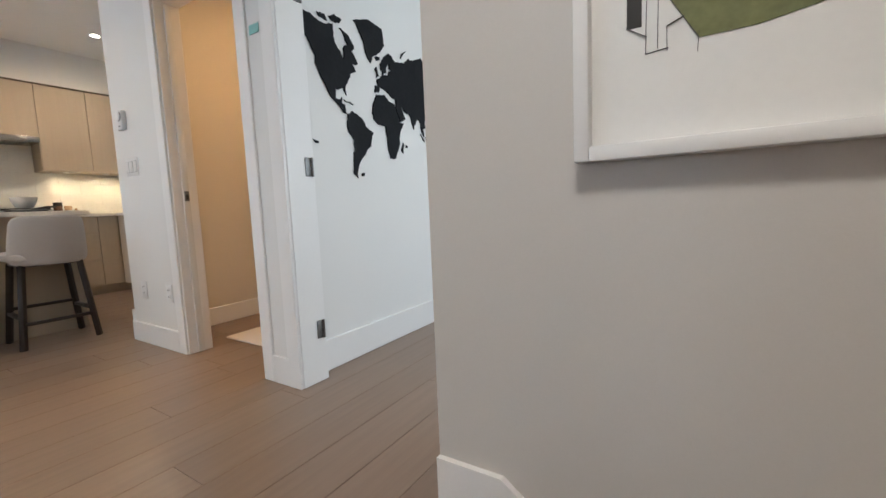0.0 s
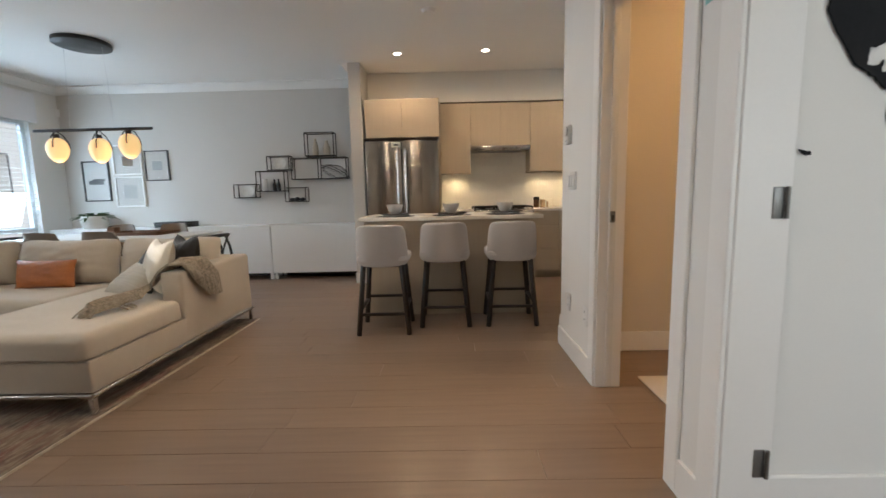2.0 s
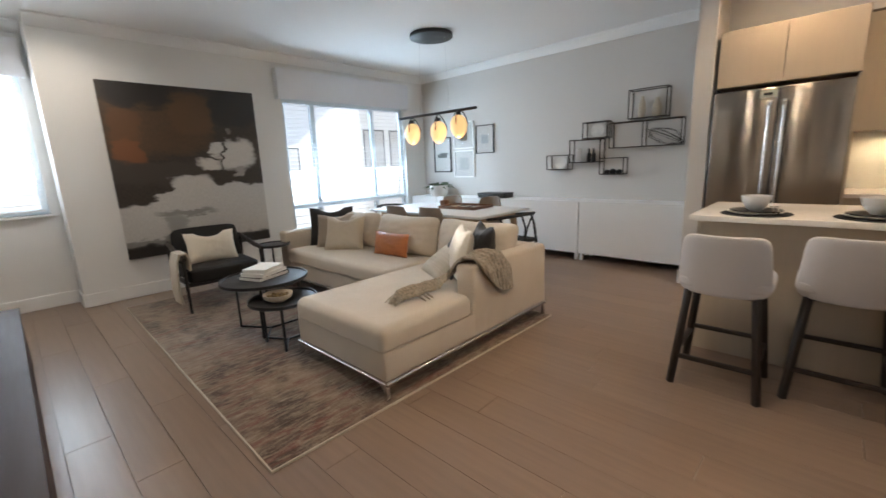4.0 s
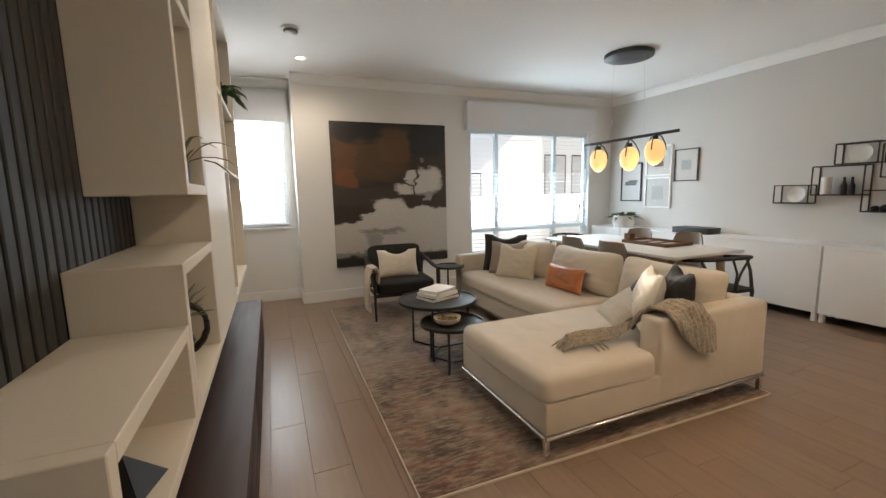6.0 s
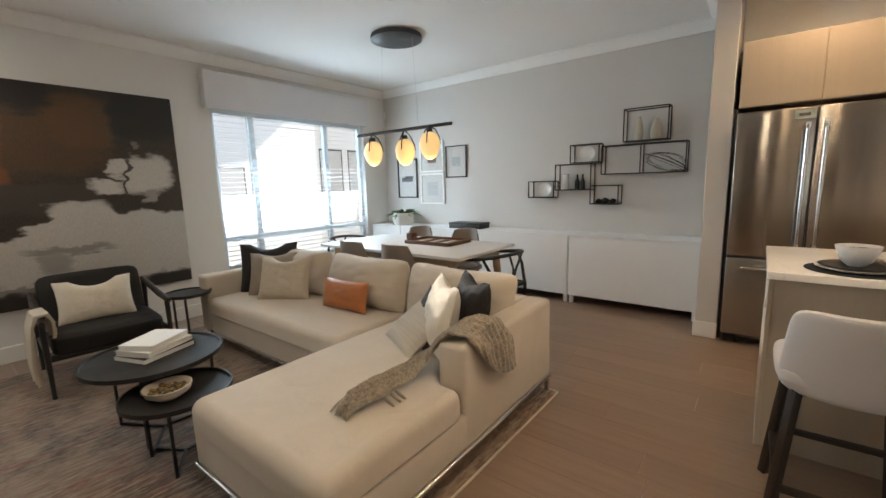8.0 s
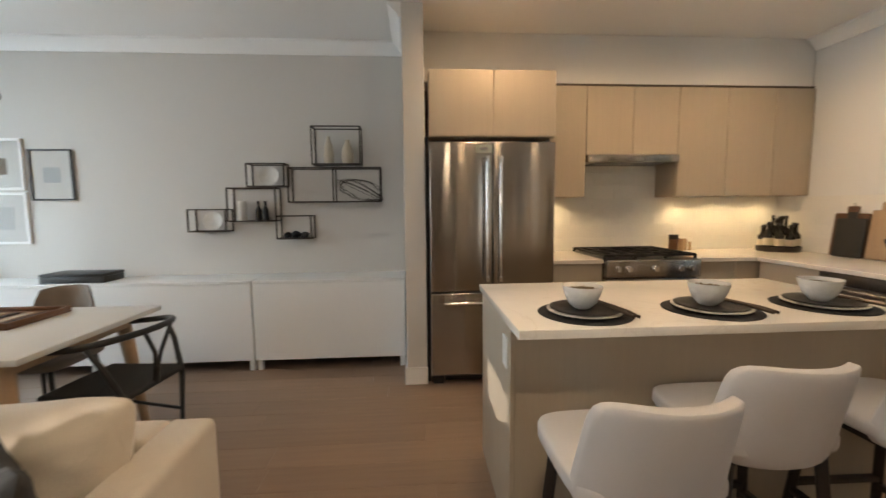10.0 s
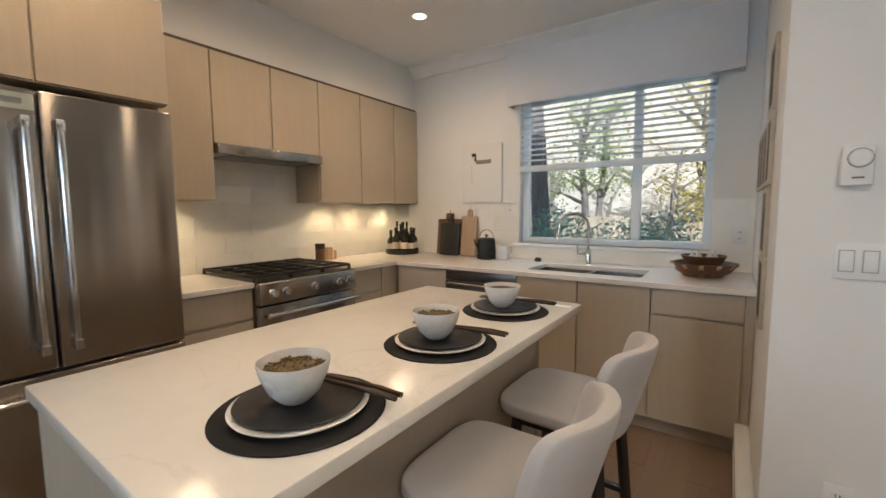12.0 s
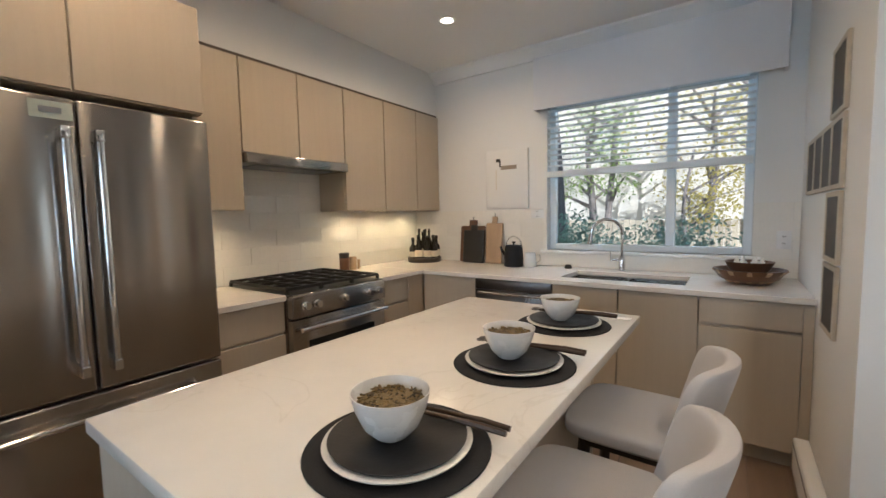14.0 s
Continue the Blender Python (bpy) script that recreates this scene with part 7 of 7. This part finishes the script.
# the map: land masses by longitude and latitude, cut from thin black board
LAND = {
    "america_north": (-168, 66, -161, 70, -141, 70, -128, 70, -115, 68, -108, 68, -95, 70, -94, 60, -88, 57, -80, 52, -79, 60, -73, 62, -65, 59, -56, 52, -66, 50, -61, 46, -70, 43, -76, 36, -81, 31, -80, 25, -84, 30, -97, 27, -97, 20, -91, 19, -87, 21, -88, 16, -83, 15, -83, 9, -78, 8, -84, 8, -92, 14, -105, 20, -113, 30, -117, 33, -124, 42, -124, 48, -134, 57, -150, 60, -163, 55, -158, 59, -166, 62),
    "america_south": (-78, 8, -72, 12, -62, 10, -52, 5, -48, -1, -35, -6, -39, -14, -41, -22, -48, -26, -54, -34, -62, -39, -66, -45, -69, -52, -68, -55, -74, -52, -74, -42, -71, -30, -70, -18, -77, -12, -81, -5, -80, 1),
    "greenland": (-60, 76, -68, 80, -45, 83, -22, 82, -20, 74, -28, 69, -40, 65, -44, 60, -51, 64, -53, 70),
    "baffin": (-85, 73, -72, 71, -62, 66, -66, 62, -73, 65, -78, 70),
    "arctic_isle_a": (-118, 75.5, -105, 76, -104, 73.5, -114, 74),
    "arctic_isle_b": (-100, 76, -92, 78, -80, 77, -84, 75, -95, 74.5),
    "cuba": (-84, 22, -77, 21, -68, 19, -74, 19, -78, 20),
    "africa": (-6, 35, 10, 37, 20, 32, 32, 31, 36, 24, 43, 12, 51, 12, 41, -2, 40, -15, 35, -24, 28, -33, 19, -34, 14, -22, 12, -6, 9, 4, -5, 5, -13, 9, -17, 15, -16, 22, -10, 30),
    "madagascar": (49, -12, 50, -16, 47, -25, 44, -22),
    "eurasia_west": (-9, 37, -9, 43, -2, 44, -4, 48, 4, 52, 9, 54, 9, 57, 12, 54, 21, 55, 24, 59, 30, 60, 22, 61, 25, 65, 18, 62, 17, 57, 12, 56, 6, 58, 5, 62, 14, 68, 26, 71, 40, 67, 45, 68, 60, 69, 60, 30, 56, 26, 50, 30, 48, 29, 57, 18, 44, 13, 35, 28, 36, 36, 27, 37, 24, 38, 20, 40, 14, 45, 18, 40, 12, 42, 3, 43, -1, 38),
    "eurasia_east": (60, 69, 72, 73, 82, 73, 104, 77, 112, 74, 140, 73, 160, 70, 178, 69, 178, 64, 163, 60, 160, 53, 156, 60, 142, 59, 135, 54, 140, 48, 128, 40, 126, 35, 122, 40, 121, 30, 116, 23, 108, 21, 109, 12, 103, 12, 104, 2, 98, 9, 97, 17, 90, 22, 80, 14, 77, 8, 72, 20, 66, 25, 58, 25),
    "britain": (-5, 50, 1, 52, -2, 56, -4, 59, -6, 56, -3, 53),
    "iceland": (-23, 65, -14, 66, -15, 64, -21, 63),
    "svalbard": (52, 71, 56, 73, 66, 77, 60, 76, 53, 73),
    "japan": (131, 32, 140, 36, 142, 42, 145, 44, 140, 41, 137, 36),
    "sumatra": (95, 5, 104, -3, 106, -6, 100, -1),
    "borneo": (109, 1, 117, 7, 117, -3, 111, -3),
    "new_guinea": (131, -1, 141, -3, 150, -10, 138, -8),
    "australia": (114, -22, 122, -17, 131, -11, 136, -15, 142, -11, 153, -25, 150, -37, 140, -38, 131, -31, 117, -35),
    "falkland": (-61, -51, -55, -51, -56, -53, -61, -53),
    "hawaii": (-160, 22, -156, 20, -155, 18, -158, 21),
    "south_sea_isle": (-135, -24, -128, -25, -129, -27, -134, -26),
    "reunion": (55, -14, 59, -15, 58, -18, 55, -17),
}
wm = thing("world_map", (-0.928, 3.1, 1.4), "black wooden cut-out world map on the den wall", "wall decoration")
for flat in LAND.values():
    pts = []
    for lon, lat in zip(flat[::2], flat[1::2]):
        mil = math.degrees(1.25 * math.log(math.tan(math.pi / 4 + radians(lat) * 0.4)))
        pts.append(Vector((2.850 + 0.0052 * (lon + 44) if flat is LAND["greenland"] else 2.248 + 0.0045 * (lon + 166) if flat[0] < -19 else 2.838 + 0.0043 * (lon + 17), 1.307 + (0.0058 if flat is LAND["america_north"] else 0.0054 if mil > 0 else 0.0048) * mil)))
    out = []
    for a, b in zip(pts, pts[1:] + pts[:1]):
        sub = max(2, int((b - a).length / 0.010))
        for k in range(sub):
            p = a.lerp(b, k / sub)
            out.append(p + Vector((noise.noise(Vector((p.x * 60, p.y * 60, 1))), noise.noise(Vector((p.x * 60, p.y * 60, 7))))) * 0.009)
    bm = bmesh.new()
    f = bm.faces.new([bm.verts.new((0.001, p.x - 3.1, p.y - 1.4)) for p in out])
    r = bmesh.ops.extrude_face_region(bm, geom=[f])
    for v in r["geom"]:
        if isinstance(v, bmesh.types.BMVert):
            v.co.x += 0.007
    bmesh.ops.triangulate(bm, faces=bm.faces[:])
    part("land_piece", bm, M_MAP, wm)
tg = thing("adhesive_tag", (-1.0, YH - 0.003, 1.66), "small teal sticker on the white door casing", "sticker")
part("tag", boxes(((-0.035, -0.002, -0.02), (0.035, 0.0, 0.02))), mat("teal_tag", (0.25, 0.52, 0.50), 0.6), tg)

plate("wall_outlet", -2.68, 1.16, 0.075, 0.115, "white duplex outlet beside the kitchen window", 1, y=YN - 0.013, cat="outlet")
plate("wall_outlet", -4.33, 1.36, 0.115, 0.075, "white outlet beside the kitchen window", 1, y=YN - 0.013, cat="outlet")

# ---- outdoors ----
M_GROUND = mat("ground_cover", (0.20, 0.19, 0.11), 0.95, var=0.4, scale=1.2, fine=20, bump=0.4)
structure("ground", boxes(((-60, -60, -0.9), (60, YS - T - 0.3, -0.6)), ((-60, YN + 0.5, -0.9), (60, 60, -0.6))), M_GROUND, "dull green and brown ground outdoors", "ground")
M_SIDING = mat("white_siding", (0.62, 0.60, 0.56), 0.7, var=0.05, scale=1, fine=30, bump=0.05)
M_ROOF = mat("brown_shingle", (0.14, 0.085, 0.06), 0.9, var=0.3, scale=3, fine=30, bump=0.3)
hs = thing("neighbour_house", (-4.5, -10.0, -0.6), "pale neighbouring house with beige window trim and an added sun-blocking upper wall", "house")
part("wall", boxes(((-9.0, -5.0, 0), (11.0, -0.3, 3.3)), ((-9.0, -0.3, 0), (11.0, 0.0, 4.18))), M_SIDING, hs)
# added unseen wall blocks the low sun, one open stretch feeding the narrow window
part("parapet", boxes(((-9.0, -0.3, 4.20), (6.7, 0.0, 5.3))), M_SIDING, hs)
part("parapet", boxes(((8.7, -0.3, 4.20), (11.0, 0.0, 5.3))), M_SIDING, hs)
# this plate glows in place of sunlight on the distance; no lamp is there
structure("backdrop", boxes(((-14.0, -9.992, -0.6), (6.6, -9.985, 3.55))), glow("glowing_distance", (1.0, 0.985, 0.95), 1.0), "plain glowing backdrop standing in for the sunlit distance outside the windows", "backdrop")
M_BAR = mat("dark_window_bar", (0.16, 0.15, 0.14), 0.6)
part("roof", boxes(((-9.4, -5.5, 3.3), (11.4, -0.3, 3.45))), M_ROOF, hs)
# caps on the added sun-blocking walls
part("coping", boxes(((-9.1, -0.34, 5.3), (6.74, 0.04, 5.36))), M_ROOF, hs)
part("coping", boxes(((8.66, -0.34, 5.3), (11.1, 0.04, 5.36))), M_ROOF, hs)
# weaker glows stand in for the shaded wall and gable outside
M_GLOW_DIM = glow("dim_glow_cool", (0.96, 0.97, 1.0), 0.56)
M_GLOW_BEIGE = glow("dim_glow_beige", (1.0, 0.95, 0.87), 0.66)
structure("backdrop_side", boxes(((-11.0, -9.984, -0.6), (-8.55, -9.978, 3.55))), M_GLOW_BEIGE, "plain glowing panel standing in for a pale wall in the distance", "backdrop")
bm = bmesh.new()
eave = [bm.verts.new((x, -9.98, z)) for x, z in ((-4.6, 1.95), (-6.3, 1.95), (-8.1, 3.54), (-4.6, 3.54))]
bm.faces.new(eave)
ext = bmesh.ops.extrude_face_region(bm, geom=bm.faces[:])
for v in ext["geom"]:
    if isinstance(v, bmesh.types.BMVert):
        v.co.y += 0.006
structure("backdrop_eave", bm, M_GLOW_DIM, "plain dim glowing panel standing in for the shaded gable in the distance", "backdrop")


def house_window(x0, x1, z0, z1, rails):
    """A neighbour's window: dark frame and rails round a dim pane."""
    b = 0.020
    w = part("window", boxes(((x0, 0.035, z0), (x0 + b, 0.06, z1)), ((x1 - b, 0.035, z0), (x1, 0.06, z1)), *[((x0 + b, 0.036, z - b), (x1 - b, 0.058, z + b)) for z in rails]), M_BAR, hs, "dark window frame and rails")
    part("pane", boxes(((x0 + b, 0.028, z0), (x1 - b, 0.034, z1))), M_GLASS, w)


house_window(-4.98, -4.15, 1.36, 3.07, (1.38, 1.70, 3.05))
house_window(-5.85, -5.22, 1.36, 3.07, (1.38, 1.70, 3.05))
house_window(-1.86, -1.20, 1.40, 2.50, (1.42, 2.48))
# garden behind the kitchen window
# added house: its pale wall catches the sun and whitens the kitchen view
gh = thing("garden_house", (-3.0, 21.0, -0.6), "pale house added behind the garden trees to fill the view with sunlit white", "house")
M_PALE = mat("pale_garden_siding", (0.78, 0.77, 0.72), 0.7, var=0.06, scale=1, fine=30, bump=0.05)
part("wall", boxes(((-12.0, 0.02, 0), (12.0, 6.0, 8.4))), M_PALE, gh)
for k in range(42):
    part("siding_board", boxes(((-12.0, 0.0, 0.2 * k), (12.0, 0.02, 0.2 * k + 0.18))), M_PALE, gh)
part("roof", boxes(((-12.4, -0.4, 8.4), (12.4, 6.4, 8.6))), M_ROOF, gh)
fe = thing("garden_fence", (-3.5, 13.5, -0.6), "weathered grey wooden garden fence", "fence")
bme = mesh_of("board", boxes(((-0.07, -0.012, 0.0), (0.07, 0.012, 1.75)), bevel=0.004, seg=1), mat("weathered_cedar", (0.55, 0.50, 0.40), 0.85, var=0.3, scale=4, fine=30, bump=0.2, stretch=(6, 6, 0.6), each=0.2))
for k in range(60):
    s = new("board", bme)
    s.parent = fe
    s.matrix_local = Matrix.Translation((-5.0 + 0.155 * k, 0, 0.02 * math.sin(k * 1.7)))
M_BARK = mat("bark", (0.27, 0.25, 0.25), 0.95, var=0.4, scale=8, fine=40, bump=0.8, stretch=(2, 2, 0.4))
M_FOL = mat("tree_leaf", (0.30, 0.42, 0.15), 0.6, var=0.4, scale=2, fine=12, bump=0.1)
translucent(M_FOL, 0.4)
M_FOLY = mat("autumn_leaf", (0.52, 0.46, 0.15), 0.6, var=0.4, scale=2, fine=12, bump=0.1)
translucent(M_FOLY, 0.4)


def leaf_cloud(bm, c, r, n, size, rnd, flat=1.0):
    for _ in range(n):
        v = Vector((rnd.gauss(0, 1), rnd.gauss(0, 1), rnd.gauss(0, 1) * flat)).normalized() * r * rnd.random() ** 0.4
        p = Vector(c) + v
        a = Vector((rnd.uniform(-1, 1), rnd.uniform(-1, 1), rnd.uniform(-1, 1))).normalized()
        b = a.orthogonal().normalized()
        s = size * rnd.uniform(0.6, 1.2)
        q = [bm.verts.new(p + a * s), bm.verts.new(p + b * s * 0.5), bm.verts.new(p - a * s), bm.verts.new(p - b * s * 0.5)]
        bm.faces.new(q)


def tree(x, y, h, r, seed, m, label):
    rnd = random.Random(seed)
    t = thing("tree", (x, y, -0.6), label, "tree", "trees in the garden")
    bm = bmesh.new()
    trunk = [(0.12 * math.sin(i * 0.9 + seed), 0.1 * math.cos(i * 0.7), h * 0.8 * i / 6) for i in range(7)]
    tube(bm, trunk, [r * (1 - 0.11 * i) for i in range(7)], 10)
    part("trunk", bm, M_BARK, t)
    lv = bmesh.new()
    for k in range(9):
        z = h * rnd.uniform(0.35, 0.95)
        a = rnd.uniform(0, 6.28)
        L = rnd.uniform(0.7, 1.7)
        p0 = Vector((0, 0, z * 0.85))
        p1 = Vector((L * math.cos(a), L * math.sin(a), z + 0.2))
        bm = bmesh.new()
        tube(bm, [p0, p0.lerp(p1, 0.5) + Vector((0, 0, 0.1)), p1], [r * 0.4, r * 0.25, r * 0.08], 7)
        part("limb", bm, M_BARK, t)
        leaf_cloud(lv, p1, 0.75, 85, 0.06, rnd, 0.7)
        leaf_cloud(lv, p0.lerp(p1, 0.6), 0.5, 50, 0.06, rnd, 0.7)
    part("crown", lv, m, t)


tree(-5.32, 6.6, 11.0, 0.17, 1, M_FOL, "green leafy tree with a thick trunk")
tree(-2.3, 13.0, 6.0, 0.14, 2, M_FOLY, "tree with yellowing leaves")
tree(-6.2, 14.4, 6.0, 0.16, 3, M_FOL, "green leafy tree behind the fence")
tree(-3.6, 16.5, 6.5, 0.18, 4, M_FOLY, "tree with yellowing leaves")
tree(-1.2, 15.2, 5.0, 0.14, 5, M_FOL, "green leafy tree beside the fence")
tree(-3.9, 12.6, 4.4, 0.08, 8, M_FOLY, "slim yellowing tree before the fence")
tree(-7.6, 17.0, 6.5, 0.2, 6, M_FOL, "green leafy tree far behind the fence")
bm = bmesh.new()
rnd = random.Random(21)
for k in range(60):
    leaf_cloud(bm, (-7.2 + 0.125 * k, 5.9 + 0.3 * rnd.random(), 0.50 + 0.45 * rnd.random() + 0.12 * math.sin(k * 0.7)), 0.40, 330, 0.032, rnd)
solid("hedge", bm, mat("blue_green_leaf", (0.30, 0.45, 0.36), 0.5, var=0.35, scale=3, fine=14, bump=0.1), "low dense blue-green hedge under the kitchen window", "hedge", "stuff")

# ---- floor boards and wall tiles, last ----
fl = structure("floor", boxes(((XW - T, YB - T, -0.10), (0.30, 5.34, -0.012)), ((0.30, 1.87, -0.10), (2.34, 5.34, -0.012))), M_SUB, "brown oak laminate floor laid in long planks", "floor")
PW, LENS = 0.19, (2.0, 1.6, 1.2)
pmesh = {L: mesh_of("plank", boxes(((0.0008, 0.0008, -0.012), (PW - 0.0008, L - 0.0008, 0.0)), bevel=0.0010, seg=1), M_PLANK) for L in LENS}
rnd = random.Random(5)
count = 0
k = 0
loose = bmesh.new()
x = XW
while x < 2.2:
    y = YB - rnd.random() * 0.9 - 0.1
    yend = 5.2
    if x + PW > 0.31:
        y = 2.0 - rnd.random() * 0.5
    while y < yend:
        L = rnd.choice(LENS)
        hidden = x > 0.11 or (y > YN and x < -0.9) or (y > 2.3 and x > XE)
        if not hidden and count < 300:
            s = new("plank", pmesh[L])
            s.parent = fl
            s.matrix_world = Matrix.Translation((x, y, 0))
            count += 1
        else:
            box(loose, (x + 0.0008, y + 0.0008, -0.012), (x + PW - 0.0008, y + L - 0.0008, 0.0))
        y += L
    x += PW
rest = part("planks_beyond", loose, M_PLANK, fl)
rest["kind"] = "stuff"

bs = bpy.data.objects["backsplash"]
tm = mesh_of("tile", boxes(((0.0, 0.0007, 0.0007), (0.0045, 0.3993, 0.1203)), bevel=0.0006, seg=1), M_TILE)
row = 0
z = 0.916
while z < 1.40:
    y = 1.28 - (0.2 if row % 2 else 0.0)
    while y < YN - 0.1:
        y0, y1 = max(y, 1.278), min(y + 0.4, YN - 0.007)
        s = new("tile", tm)
        s.parent = bs
        s.matrix_world = Matrix.Translation((XW + 0.006, y0, z)) @ Matrix.Diagonal((1, (y1 - y0) / 0.4, 1, 1))
        y += 0.4
    for xa, xb in ((XW + 0.012, -4.252), (-2.838, XE - 0.003)) if z > 0.93 else ((XW + 0.012, XE - 0.003),):
        x = xa - (0.2 if row % 2 else 0.0)
        while x < xb - 0.01:
            x0, x1 = max(x, xa), min(x + 0.4, xb)
            if x1 - x0 > 0.02:
                s = new("tile", tm)
                s.parent = bs
                s.matrix_world = Matrix.Translation((x0, YN - 0.006, z)) @ pose(0, 0, 0, 0, 0, -90) @ Matrix.Diagonal((1, (x1 - x0) / 0.4, 1, 1))
            x += 0.4
    z += 0.121
    row += 1
for row in range(3):
    y = 1.69 - (0.2 if row % 2 else 0.0)
    while y < 2.48:
        y0, y1 = max(y, 1.69), min(y + 0.4, 2.485)
        s = new("tile", tm)
        s.parent = bs
        s.matrix_world = Matrix.Translation((XW + 0.006, y0, 1.40 + 0.121 * row)) @ Matrix.Diagonal((1, (y1 - y0) / 0.4, 1, 1))
        y += 0.4
